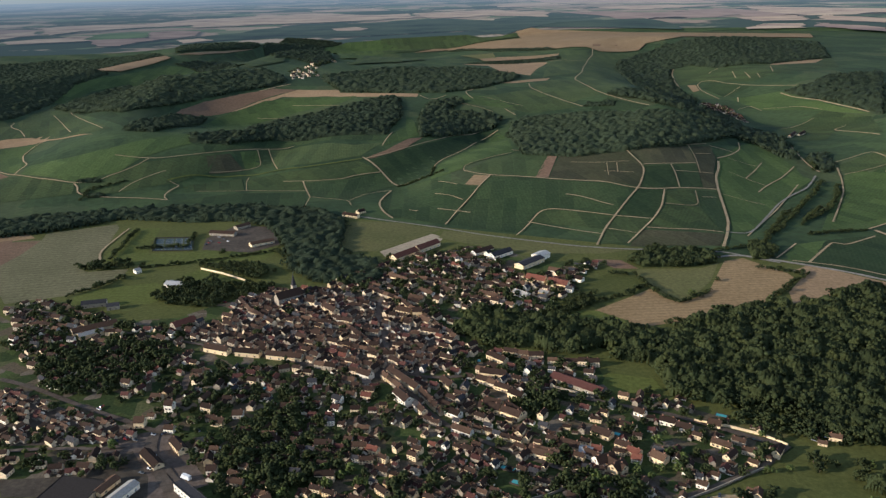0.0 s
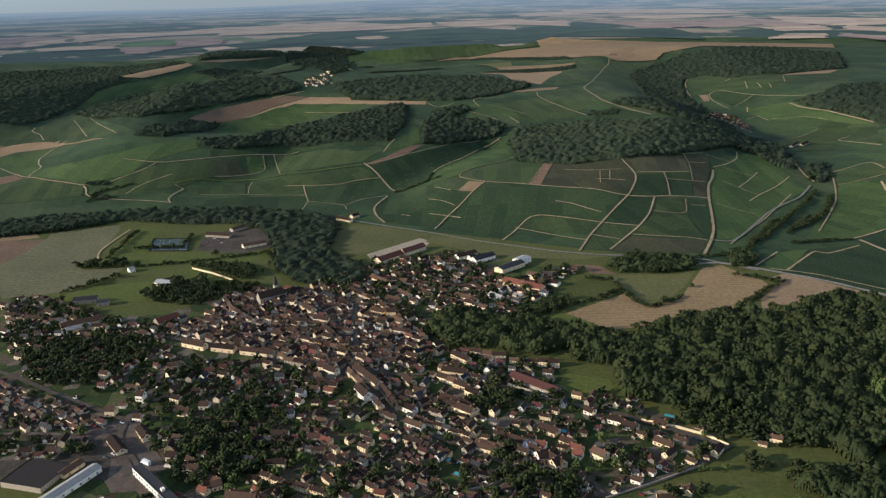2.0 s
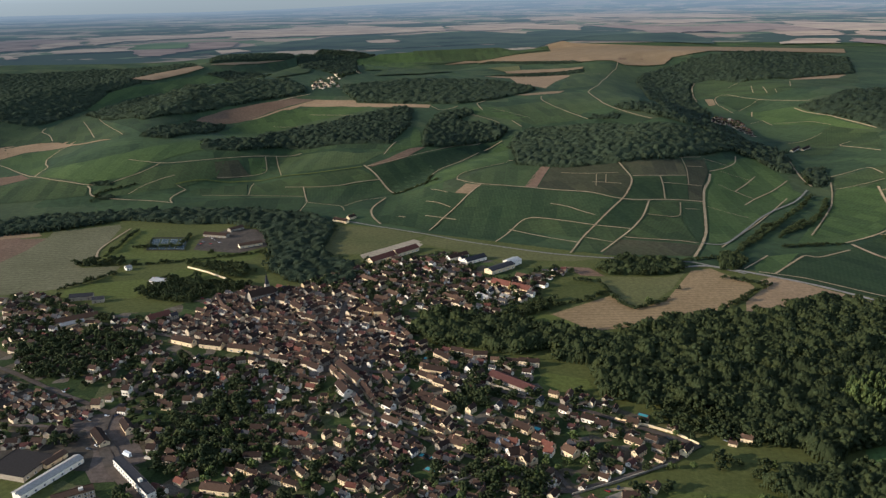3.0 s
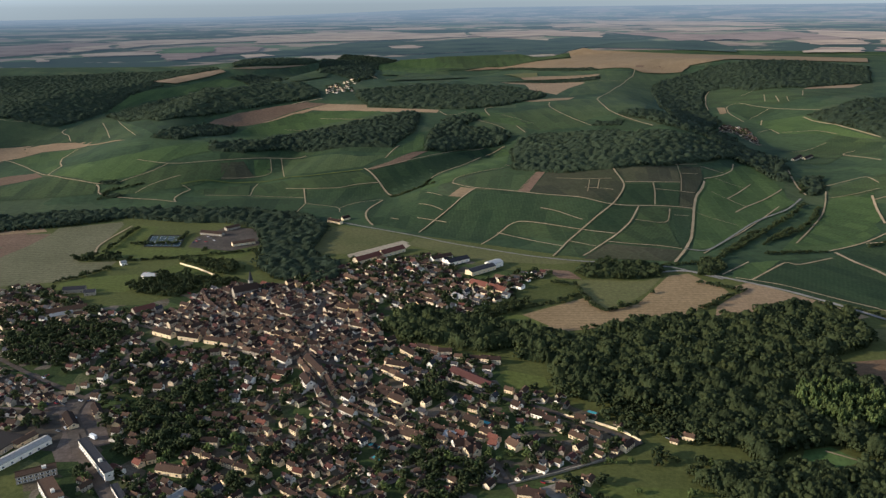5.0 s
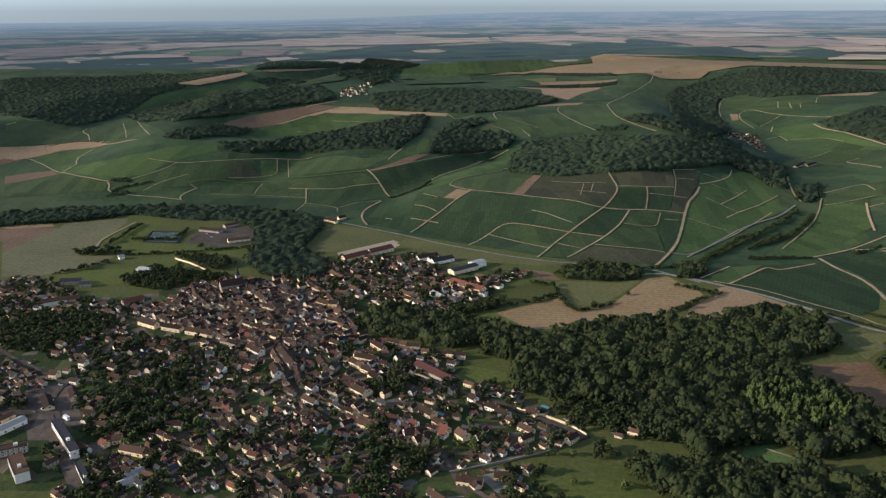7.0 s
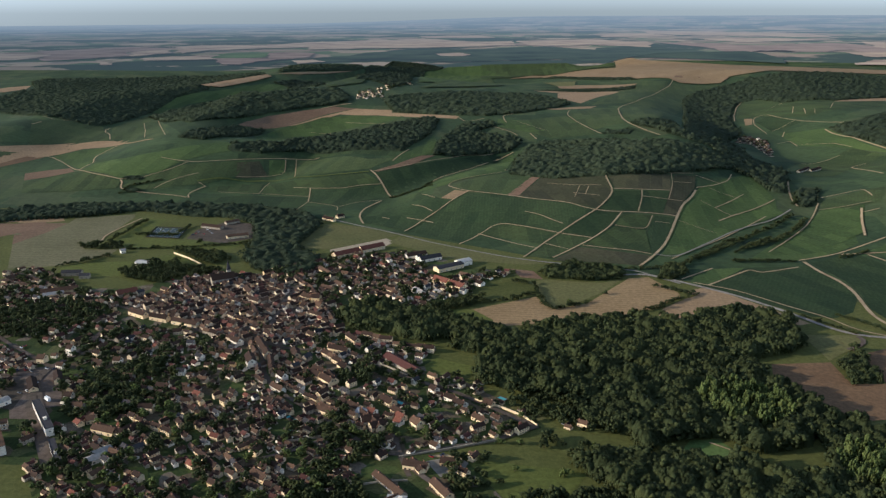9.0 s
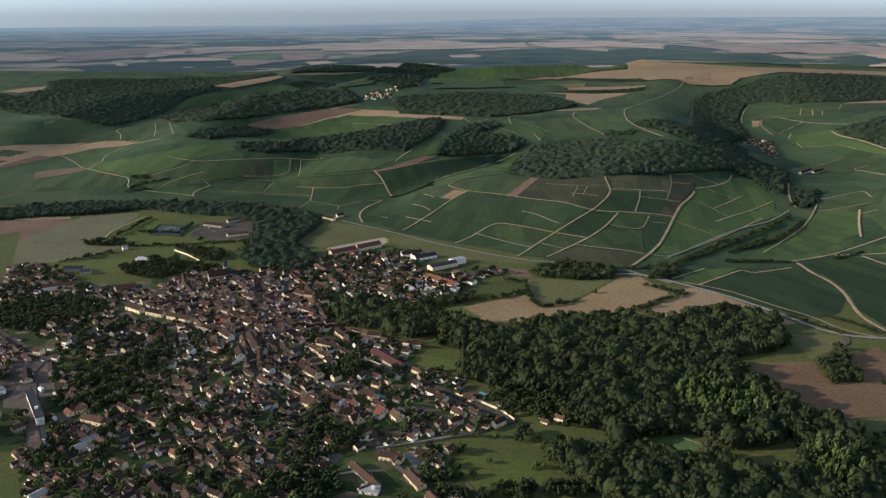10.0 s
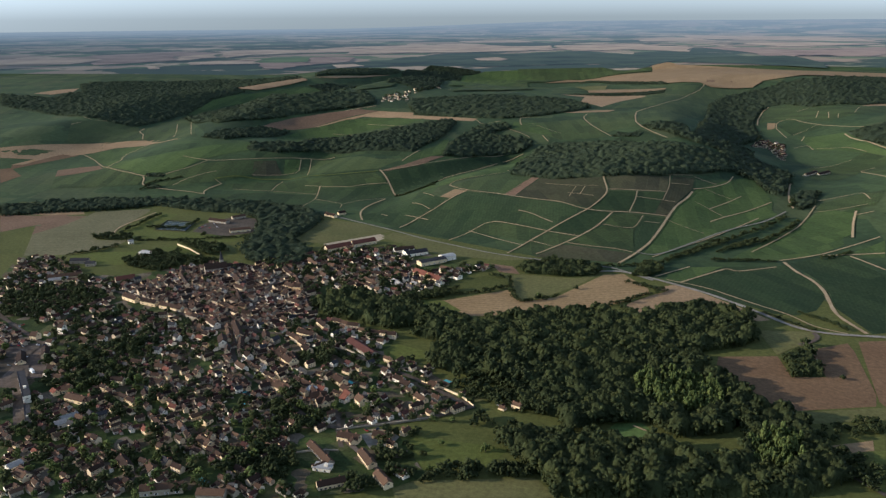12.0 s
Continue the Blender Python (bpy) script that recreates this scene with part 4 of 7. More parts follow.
road("road", "asphalt", 4.2, "grey asphalt street beside houses and gardens", [(91, 483), (71, 453), (42, 430)])
road("road", "asphalt", 4.2, "grey asphalt street beside houses and gardens", [(103, 418), (74, 438), (131, 452)])
road("road", "asphalt", 4.2, "grey asphalt street beside houses and gardens", [(-255, 725), (-174, 692), (-84, 650)])
road("road", "asphalt", 4.2, "grey asphalt street beside houses and gardens", [(-484, 828), (-424, 808), (-332, 753), (-255, 725)])
road("road", "asphalt", 4.2, "grey asphalt street beside houses and gardens", [(-229, 541), (-200, 502), (-160, 451), (-129, 415), (-111, 394)])
road("road", "asphalt", 5.1, "grey asphalt street beside houses and gardens", [(36, 790), (-14, 834), (-66, 870), (-71, 789), (-58, 720), (-51, 658)])
road("road", "asphalt", 4.2, "grey asphalt street beside houses and gardens", [(530, 491), (547, 474), (567, 449)])
road("track", "chalk", 1.7, "pale chalky farm track between vines", [(389, 514), (420, 495)])
road("road", "asphalt", 7.6, "grey asphalt street beside houses and gardens", [(-190, 475), (-160, 443), (-118, 395)])
road("track", "chalk", 2.2, "pale chalky farm track between vines", [(406, 1024), (487, 1136), (578, 1273)])
road("track", "chalk", 3.4, "pale chalky farm track between vines", [(174, 456), (183, 463), (199, 462), (204, 454), (200, 444), (189, 436)])
road("track", "chalk", 2.7, "pale chalky farm track between vines", [(-999, 1632), (-968, 1618), (-887, 1545), (-784, 1434), (-766, 1422), (-710, 1383), (-630, 1353), (-591, 1359)], 1.1)
road("track", "chalk", 2.4, "pale chalky farm track between vines", [(-766, 1422), (-773, 1457), (-770, 1484), (-803, 1532), (-841, 1607), (-855, 1668), (-865, 1714), (-857, 1748)], 1.1)
road("track", "chalk", 2.7, "pale chalky farm track between vines", [(-629, 1351), (-614, 1340), (-617, 1321), (-606, 1312), (-577, 1304), (-536, 1299), (-485, 1295), (-449, 1283)], 1.1)
road("track", "chalk", 2.4, "pale chalky farm track between vines", [(-449, 1283), (-464, 1302), (-465, 1328), (-453, 1360)], 1.1)
road("track", "chalk", 1.4, "pale chalky farm track between vines", [(-453, 1360), (-472, 1371)], 1.1)
road("track", "grass", 3.6, "grassy green farm track between vines", [(-476, 1374), (-443, 1405), (-394, 1424), (-366, 1443), (-306, 1437), (-252, 1427), (-192, 1439), (-145, 1452)], 1.1)
road("track", "chalk", 1.8, "pale chalky farm track between vines", [(-594, 1455), (-557, 1445), (-530, 1444), (-517, 1442), (-487, 1458), (-419, 1497), (-381, 1525), (-352, 1546), (-289, 1581)], 1.1)
road("track", "chalk", 1.6, "pale chalky farm track between vines", [(-529, 1442), (-539, 1416), (-559, 1390), (-587, 1370), (-591, 1359)], 1.1)
road("track", "chalk", 1.4, "pale chalky farm track between vines", [(-543, 1324), (-534, 1354), (-512, 1380), (-487, 1403)], 1.1)
road("track", "chalk", 2.2, "pale chalky farm track between vines", [(-940, 1820), (-991, 1902), (-1045, 1962), (-1055, 2005)], 1.1)
road("track", "chalk", 1.9, "pale chalky farm track between vines", [(-989, 2077), (-901, 1929), (-810, 1765)], 1.1)
road("track", "chalk", 1.4, "pale chalky farm track between vines", [(-956, 2100), (-696, 1663)], 1.1)
road("track", "chalk", 1.9, "pale chalky farm track between vines", [(-1240, 1979), (-1194, 1958), (-1144, 2019)], 1.1)
road("track", "chalk", 2.8, "pale chalky farm track between vines", [(-1188, 1855), (-1195, 1907)], 1.1)
road("track", "chalk", 1.8, "pale chalky farm track between vines", [(-417, 1339), (-361, 1335), (-334, 1337), (-229, 1326)], 1.1)
road("track", "chalk", 1.8, "pale chalky farm track between vines", [(-241, 1372), (-216, 1285)], 1.1)
road("track", "chalk", 1.8, "pale chalky farm track between vines", [(-276, 1376), (-219, 1368), (-165, 1368), (-164, 1379), (-108, 1404)], 1.1)
road("track", "chalk", 1.6, "pale chalky farm track between vines", [(-216, 1285), (-148, 1257), (-143, 1226)], 1.1)
road("track", "chalk", 1.3, "pale chalky farm track between vines", [(-216, 1285), (-215, 1214)], 1.1)
road("track", "chalk", 1.6, "pale chalky farm track between vines", [(-148, 1257), (-127, 1297), (-86, 1318)], 1.1)
road("track", "chalk", 1.4, "pale chalky farm track between vines", [(-333, 1342), (-347, 1404), (-348, 1431)], 1.1)
road("track", "chalk", 3.4, "pale chalky farm track between vines", [(-143, 1458), (-125, 1435), (-101, 1398), (-76, 1351)], 1.1)
road("track", "chalk", 2.2, "pale chalky farm track between vines", [(-76, 1351), (-52, 1346), (-18, 1347), (-13, 1437), (-3, 1474), (39, 1548), (78, 1649), (122, 1697)], 1.1)
road("track", "chalk", 1.4, "pale chalky farm track between vines", [(-353, 1540), (-334, 1479), (-417, 1427)], 1.1)
road("track", "chalk", 1.3, "pale chalky farm track between vines", [(-335, 1555), (-298, 1442)], 1.1)
road("track", "chalk", 2.1, "pale chalky farm track between vines", [(-111, 1516), (-104, 1568), (-96, 1605)], 1.1)
road("track", "chalk", 1.8, "pale chalky farm track between vines", [(-139, 1452), (-99, 1475), (-51, 1529), (-1, 1597), (30, 1644), (99, 1708)], 1.1)
road("track", "chalk", 1.8, "pale chalky farm track between vines", [(-371, 2050), (-308, 2028), (-247, 1991)], 1.1)
road("track", "chalk", 1.3, "pale chalky farm track between vines", [(-446, 1970), (-366, 1953)], 1.1)
road("track", "chalk", 2.1, "pale chalky farm track between vines", [(-50, 2007), (-25, 1946), (-4, 1960), (17, 1997)], 1.1)
road("track", "chalk", 2.9, "pale chalky farm track between vines", [(-73, 1147), (-91, 1185), (-100, 1233), (-98, 1258), (-85, 1314)], 1.1)
road("track", "chalk", 1.9, "pale chalky farm track between vines", [(4, 1110), (19, 1159), (45, 1207), (60, 1242), (80, 1288)], 1.1)
road("track", "chalk", 2.6, "pale chalky farm track between vines", [(38, 1325), (59, 1300), (80, 1288), (144, 1266), (192, 1248), (256, 1231), (291, 1205), (326, 1202), (372, 1215), (408, 1222), (431, 1224)], 1.1)
road("track", "chalk", 1.4, "pale chalky farm track between vines", [(38, 1325), (38, 1358), (76, 1390), (126, 1419)], 1.1)
road("track", "chalk", 1.9, "pale chalky farm track between vines", [(101, 1052), (115, 1082), (134, 1123), (145, 1143), (154, 1146), (202, 1128), (248, 1107), (296, 1094)], 1.1)
road("track", "chalk", 1.8, "pale chalky farm track between vines", [(122, 1106), (157, 1082), (195, 1058), (217, 1047)], 1.1)
road("track", "chalk", 1.8, "pale chalky farm track between vines", [(-7, 1179), (42, 1154)], 1.1)
road("track", "chalk", 1.9, "pale chalky farm track between vines", [(-51, 1184), (-37, 1177)], 1.1)
road("track", "chalk", 1.4, "pale chalky farm track between vines", [(-11, 1240), (10, 1225), (32, 1199)], 1.1)
road("track", "chalk", 1.4, "pale chalky farm track between vines", [(-5, 1293), (25, 1259)], 1.1)
road("track", "chalk", 2.6, "pale chalky farm track between vines", [(201, 1001), (223, 1065), (248, 1111), (280, 1169), (305, 1212), (323, 1260), (330, 1289), (318, 1351), (317, 1366)], 1.1)
road("track", "chalk", 2.4, "pale chalky farm track between vines", [(242, 1005), (267, 1048), (297, 1092), (321, 1138), (342, 1204)], 1.1)
road("track", "chalk", 1.6, "pale chalky farm track between vines", [(329, 1150), (356, 1145), (378, 1144), (391, 1208)], 1.1)
road("track", "chalk", 1.6, "pale chalky farm track between vines", [(225, 1068), (263, 1046)], 1.1)
road("track", "chalk", 1.8, "pale chalky farm track between vines", [(282, 1064), (315, 1055), (354, 1051), (379, 1040)], 1.1)
road("track", "chalk", 1.9, "pale chalky farm track between vines", [(188, 1188), (215, 1176), (236, 1151), (251, 1143)], 1.1)
road("track", "chalk", 1.5, "pale chalky farm track between vines", [(216, 1329), (268, 1312), (311, 1311)], 1.1)
road("track", "chalk", 1.5, "pale chalky farm track between vines", [(262, 1274), (308, 1264)], 1.1)
road("track", "chalk", 1.1, "pale chalky farm track between vines", [(273, 1308), (266, 1255)], 1.1)
road("track", "chalk", 1.1, "pale chalky farm track between vines", [(289, 1306), (283, 1267)], 1.1)
road("track", "chalk", 1.9, "pale chalky farm track between vines", [(128, 1439), (147, 1425), (185, 1390)], 1.1)
road("track", "chalk", 1.9, "pale chalky farm track between vines", [(241, 1396), (318, 1372), (433, 1407), (477, 1434)], 1.1)
road("track", "chalk", 1.8, "pale chalky farm track between vines", [(331, 1298), (382, 1311), (428, 1330)], 1.1)
road("track", "chalk", 1.8, "pale chalky farm track between vines", [(379, 1308), (378, 1276), (369, 1217)], 1.1)
road("track", "chalk", 1.4, "pale chalky farm track between vines", [(379, 1283), (422, 1290), (446, 1295)], 1.1)
road("track", "chalk", 1.4, "pale chalky farm track between vines", [(436, 1409), (435, 1360), (423, 1290)], 1.1)
road("track", "chalk", 1.4, "pale chalky farm track between vines", [(438, 1373), (470, 1387)], 1.1)
road("track", "chalk", 1.2, "pale chalky farm track between vines", [(394, 1184), (417, 1187)], 1.1)
road("track", "chalk", 3.8, "pale chalky farm track between vines", [(360, 983), (382, 1033), (401, 1085), (419, 1164), (431, 1222), (446, 1283), (464, 1321), (475, 1359)], 1.1)
road("track", "chalk", 2.1, "pale chalky farm track between vines", [(477, 1372), (512, 1403), (543, 1445), (555, 1489)], 1.1)
road("track", "chalk", 1.8, "pale chalky farm track between vines", [(481, 1429), (521, 1421)], 1.1)
road("track", "chalk", 2.1, "pale chalky farm track between vines", [(500, 1294), (529, 1335), (561, 1386)], 1.1)
road("track", "chalk", 1.4, "pale chalky farm track between vines", [(500, 1294), (523, 1264)], 1.1)
road("track", "chalk", 2.2, "pale chalky farm track between vines", [(498, 1230), (523, 1264), (564, 1306), (598, 1350), (610, 1368)], 1.1)
road("track", "chalk", 1.0, "pale chalky farm track between vines", [(432, 1205), (485, 1165)], 1.1)
road("track", "chalk", 1.0, "pale chalky farm track between vines", [(499, 1385), (544, 1363)], 1.1)
road("track", "chalk", 1.1, "pale chalky farm track between vines", [(478, 1316), (500, 1294)], 1.1)
road("road", "asphalt_pale", 2.9, "pale asphalt country road", [(383, 1041), (408, 1029), (427, 1052), (466, 1111), (508, 1175), (543, 1215), (582, 1251), (611, 1294), (627, 1320)], 1.1)
road("track", "chalk", 3.2, "pale chalky farm track between vines", [(642, 1340), (640, 1374), (646, 1425), (653, 1464), (664, 1521)], 1.1)
road("track", "chalk", 2.4, "pale chalky farm track between vines", [(546, 1081), (591, 1158), (633, 1232), (657, 1291), (679, 1355)], 1.1)
road("track", "chalk", 2.2, "pale chalky farm track between vines", [(688, 1387), (726, 1402), (766, 1414), (763, 1353)], 1.1)
road("track", "chalk", 1.6, "pale chalky farm track between vines", [(671, 1314), (707, 1317), (752, 1322)], 1.1)
road("track", "chalk", 3.4, "pale chalky farm track between vines", [(729, 1292), (712, 1231), (696, 1158)], 1.1)
road("track", "chalk", 2.4, "pale chalky farm track between vines", [(725, 1270), (751, 1275)], 1.1)
road("track", "chalk", 2.4, "pale chalky farm track between vines", [(828, 1508), (821, 1626), (819, 1679), (850, 1681)], 1.1)
road("track", "chalk", 3.2, "pale chalky farm track between vines", [(874, 2086), (871, 2011), (878, 1931), (892, 1845), (904, 1776), (913, 1716)], 1.1)
road("track", "chalk", 2.2, "pale chalky farm track between vines", [(920, 2108), (898, 2149), (855, 2248), (821, 2350), (808, 2428), (791, 2457), (762, 2419), (749, 2335), (754, 2248), (757, 2197)], 1.1)
road("track", "chalk", 3.2, "pale chalky farm track between vines", [(706, 2394), (719, 2494), (752, 2654), (779, 2733)], 1.1)
road("track", "chalk", 1.8, "pale chalky farm track between vines", [(833, 2538), (872, 2566)], 1.1)
road("track", "chalk", 2.1, "pale chalky farm track between vines", [(880, 2465), (856, 2364)], 1.1)
road("track", "chalk", 2.1, "pale chalky farm track between vines", [(895, 2404), (880, 2318)], 1.1)
road("track", "chalk", 1.4, "pale chalky farm track between vines", [(910, 2348), (897, 2288)], 1.1)
road("track", "chalk", 1.9, "pale chalky farm track between vines", [(945, 2323), (980, 2432)], 1.1)
road("track", "chalk", 2.7, "pale chalky farm track between vines", [(783, 2128), (797, 2174)], 1.1)
road("track", "chalk", 2.2, "pale chalky farm track between vines", [(750, 2034), (787, 2061), (785, 1975)], 1.1)
road("track", "chalk", 1.4, "pale chalky farm track between vines", [(775, 2214), (845, 2275)], 1.1)
road("track", "chalk", 1.4, "pale chalky farm track between vines", [(795, 1989), (833, 1922), (847, 1889), (864, 1827)], 1.1)
road("track", "chalk", 1.4, "pale chalky farm track between vines", [(740, 1742), (830, 1792)], 1.1)
road("track", "chalk", 2.9, "pale chalky farm track between vines", [(611, 3299), (583, 3138), (541, 3000), (470, 2681), (420, 2416), (376, 2265), (363, 2194), (361, 2051), (365, 1920), (379, 1851), (408, 1762), (435, 1685)], 1.1)
road("track", "chalk", 2.4, "pale chalky farm track between vines", [(233, 2132), (228, 2071), (232, 2028), (251, 1946), (283, 1856), (314, 1779)], 1.1)
road("track", "chalk", 2.4, "pale chalky farm track between vines", [(85, 2064), (62, 2037), (72, 1976), (80, 1949)], 1.1)
road("track", "chalk", 1.8, "pale chalky farm track between vines", [(53, 1901), (104, 1851), (119, 1822)], 1.1)
road("track", "chalk", 2.2, "pale chalky farm track between vines", [(147, 1844), (167, 1789)], 1.1)
road("track", "chalk", 1.1, "pale chalky farm track between vines", [(105, 1962), (190, 1855)], 1.1)
road("track", "chalk", 2.2, "pale chalky farm track between vines", [(-311, 2776), (-216, 2881), (-141, 2933), (-182, 3238), (-255, 4043)], 1.1)
road("track", "chalk", 2.2, "pale chalky farm track between vines", [(-346, 2339), (-273, 2318)], 1.1)
road("track", "chalk", 3.6, "pale chalky farm track between vines", [(-476, 2157), (-445, 2192), (-406, 2234)], 1.1)
road("track", "chalk", 2.4, "pale chalky farm track between vines", [(97, 5018), (200, 4433)], 1.1)
road("track", "chalk", 1.9, "pale chalky farm track between vines", [(398, 3003), (515, 2949)], 1.1)
road("road", "asphalt", 5.0, "grey asphalt street beside houses and gardens", [(152, 446), (169, 428), (189, 412), (215, 385)])


# ---- trees ----
def tuft():
    bm = bmesh.new()
    bmesh.ops.create_cone(bm, segments=4, radius1=1.0, radius2=0.0, depth=1.0, cap_ends=False, matrix=Matrix.Translation((0, 0, 0.5)))
    bmesh.ops.create_cone(bm, segments=4, radius1=0.0, radius2=1.0, depth=0.9, cap_ends=False, matrix=Matrix.Translation((0, 0, -0.45)))
    bmesh.ops.remove_doubles(bm, verts=bm.verts[:], dist=0.01)
    bm.verts.index_update()
    v = np.array([w.co[:] for w in bm.verts])
    f = np.array([[w.index for w in g.verts] for g in bm.faces])
    bm.free()
    return v, f


TUFT_V, TUFT_F = tuft()


def crown_shape(rng, clumps, tall=1.0, slim=1.0):
    """A crown about 1 across and 1 high, made of uneven leaf clumps on a few limbs; its foot at z = 0.22."""
    vs, fs = [], []
    lobes = [(rng.normal(0, 0.17) * slim, rng.normal(0, 0.17) * slim, rng.uniform(0.42, 0.74)) for _ in range(4)]
    for k in range(clumps):
        lx, ly, lz = lobes[k % 4]
        a, u = rng.uniform(0, 2 * math.pi), rng.uniform(-0.6, 1)
        s = math.sqrt(max(0, 1 - u * u))
        c = np.array([lx + 0.27 * slim * s * math.cos(a), ly + 0.27 * slim * s * math.sin(a), lz + 0.25 * u])
        size = rng.uniform(0.7, 1.25) * (0.6 / math.sqrt(max(clumps, 24)) + 0.04)
        v = (TUFT_V + rng.uniform(-0.34, 0.34, TUFT_V.shape)) @ np.array(Euler(rng.uniform(0, 6.28, 3)).to_matrix()) * np.array([size * slim ** 0.5, size * slim ** 0.5, size * 0.85]) + c
        vs.append(v * np.array([1, 1, tall]))
        fs.append(TUFT_F + len(TUFT_V) * k)
    return np.concatenate(vs), np.concatenate(fs)


def inside(px, py, corners):
    x, y = np.asarray(px), np.asarray(py)
    res = np.zeros(x.shape, bool)
    for (x0, y0), (x1, y1) in zip(corners, corners[1:] + corners[:1]):
        if y0 != y1:
            res ^= ((y0 > y) != (y1 > y)) & (x < (x1 - x0) * (y - y0) / (y1 - y0) + x0)
    return res


def scatter(corners, gap, seed):
    rng = np.random.default_rng(seed)
    xs, ys = [c[0] for c in corners], [c[1] for c in corners]
    gx, gy = np.meshgrid(np.arange(min(xs), max(xs) + gap, gap), np.arange(min(ys), max(ys) + gap, gap * 0.87))
    gx = gx + (np.arange(gx.shape[0]) % 2)[:, None] * gap / 2
    gx, gy = gx + rng.uniform(-0.36, 0.36, gx.shape) * gap, gy + rng.uniform(-0.36, 0.36, gy.shape) * gap
    k = inside(gx, gy, corners)
    return np.stack([gx[k], gy[k]], -1)


def canopy(corners, trees, cell, seed, close):
    """The closed leaf roof of a wood: a dome for every tree, roughened by its leaf clumps, sinking to the ground at the rim."""
    rng = np.random.default_rng(seed)
    xs, ys = [c[0] for c in corners], [c[1] for c in corners]
    gx, gy = np.meshgrid(np.arange(min(xs), max(xs) + cell, cell), np.arange(min(ys), max(ys) + cell, cell), indexing='ij')
    ok = inside(gx, gy, corners)
    core = ok.copy()
    core[1:-1, 1:-1] &= ok[2:, 1:-1] & ok[:-2, 1:-1] & ok[1:-1, 2:] & ok[1:-1, :-2]
    h = np.full(gx.shape, close * 0.75 * float(np.mean([t[3] for t in trees])))
    for x, y, r, top in trees:
        i, j, w = int((x - min(xs)) / cell), int((y - min(ys)) / cell), int(r / cell) + 2
        box_ = (slice(max(i - w, 0), i + w + 1), slice(max(j - w, 0), j + w + 1))
        q = ((gx[box_] - x) ** 2 + (gy[box_] - y) ** 2) / r ** 2
        h[box_] = np.maximum(h[box_], top * (close + (1 - close) * np.sqrt(np.clip(1 - q, 0, 1))) * (q < 1))
    h = h * rng.uniform(0.58 + 0.5 * close, 1.1, gx.shape)
    h = np.where(core, h, 0.2)
    gx, gy = gx + rng.uniform(-0.36, 0.36, gx.shape) * cell, gy + rng.uniform(-0.36, 0.36, gx.shape) * cell
    v = land(gx.ravel(), gy.ravel(), h.ravel())
    i, j = np.nonzero(ok[:-1, :-1] & ok[1:, :-1] & ok[:-1, 1:] & ok[1:, 1:])
    n = gx.shape[1]
    a, b, c, d = i * n + j, (i + 1) * n + j, (i + 1) * n + j + 1, i * n + j + 1
    f = np.concatenate([np.stack([a, b, c], -1), np.stack([a, c, d], -1)])
    used, f = np.unique(f, return_inverse=True)
    return v[used], f.reshape(-1, 3)


def plant(name, spots, size, clumps, label, seed, leaf=None, slim=1.0, tall=1.0, category="wood", cover=None):
    """Many trees as one thing: every crown is placed, turned and sized by itself."""
    rng = np.random.default_rng(seed)
    kinds = [crown_shape(rng, clumps, 1.0, slim) for _ in range(7)]
    vs, fs, trees, base = [], [], [], 0
    foot = land(spots[:, 0], spots[:, 1])
    k = np.hypot(foot[:, 0] - MID[0], foot[:, 1] - MID[1]) / np.maximum(np.hypot(spots[:, 0] - MID[0], spots[:, 1] - MID[1]), 1)
    for spot, p, q in zip(spots, foot, k):
        v, f = kinds[rng.integers(7)]
        a, s = rng.uniform(0, 6.28), size * q * (0.7 + 0.62 * rng.random() ** 1.5)
        c, d = math.cos(a) * s * 1.12, math.sin(a) * s * 1.12
        h = s * tall * rng.uniform(0.8, 1.15)
        trees.append((spot[0], spot[1], 0.56 * s, 0.86 * h))
        vs.append(np.stack([v[:, 0] * c - v[:, 1] * d + p[0], v[:, 0] * d + v[:, 1] * c + p[1], (v[:, 2] - 0.1) * h + p[2]], -1))
        fs.append(f + base)
        base += len(v)
    if not vs:
        return None
    if cover:
        v, f = canopy(cover, trees, 1.35 if tall > 1.1 else 3.0 if tall > 0.9 else 5.0, seed, 0.42 if tall > 1.1 else 0.68)
        vs.append(v)
        fs.append(f + base)
    ob = from_arrays(name, np.concatenate(vs), np.concatenate(fs), [leaf or LEAF])
    ob.data.polygons.foreach_set("use_smooth", np.ones(len(ob.data.polygons), bool))
    return tagged(ob, label, category, kind="stuff")


# ---- woods ----
GROVES = [[(387, 600), (424, 617), (451, 607), (470, 577), (454, 541), (416, 536), (389, 574)], [(477, 501), (506, 526), (521, 511), (519, 476), (500, 456), (482, 467)]]


def wood(size, gap, clumps, tall, seed, corners):
    spots = scatter(corners, gap, seed)
    for grove in GROVES:
        spots = spots[~inside(spots[:, 0], spots[:, 1], grove)]
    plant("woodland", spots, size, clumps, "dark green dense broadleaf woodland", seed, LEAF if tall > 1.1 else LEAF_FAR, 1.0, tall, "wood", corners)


wood(7.2, 6.4, 26, 1.20, 12, [(378, 933), (399, 930), (419, 962), (414, 998), (395, 997)])
wood(8.6, 7.9, 9, 1.00, 13, [(-679, 1112), (-710, 1157), (-627, 1189), (-537, 1211), (-414, 1234), (-270, 1229), (-189, 1192), (-160, 1164), (-138, 1131), (-135, 1068), (-136, 1009), (-109, 971), (-79, 949), (-70, 892), (-94, 867), (-127, 878), (-154, 886), (-191, 928), (-209, 1006), (-234, 1078), (-262, 1125), (-310, 1150), (-376, 1148), (-442, 1163), (-484, 1172), (-572, 1114), (-641, 1085)])
wood(7.2, 6.4, 26, 1.20, 14, [(225, 943), (264, 982), (308, 973), (342, 952), (332, 925), (302, 912), (239, 913)])
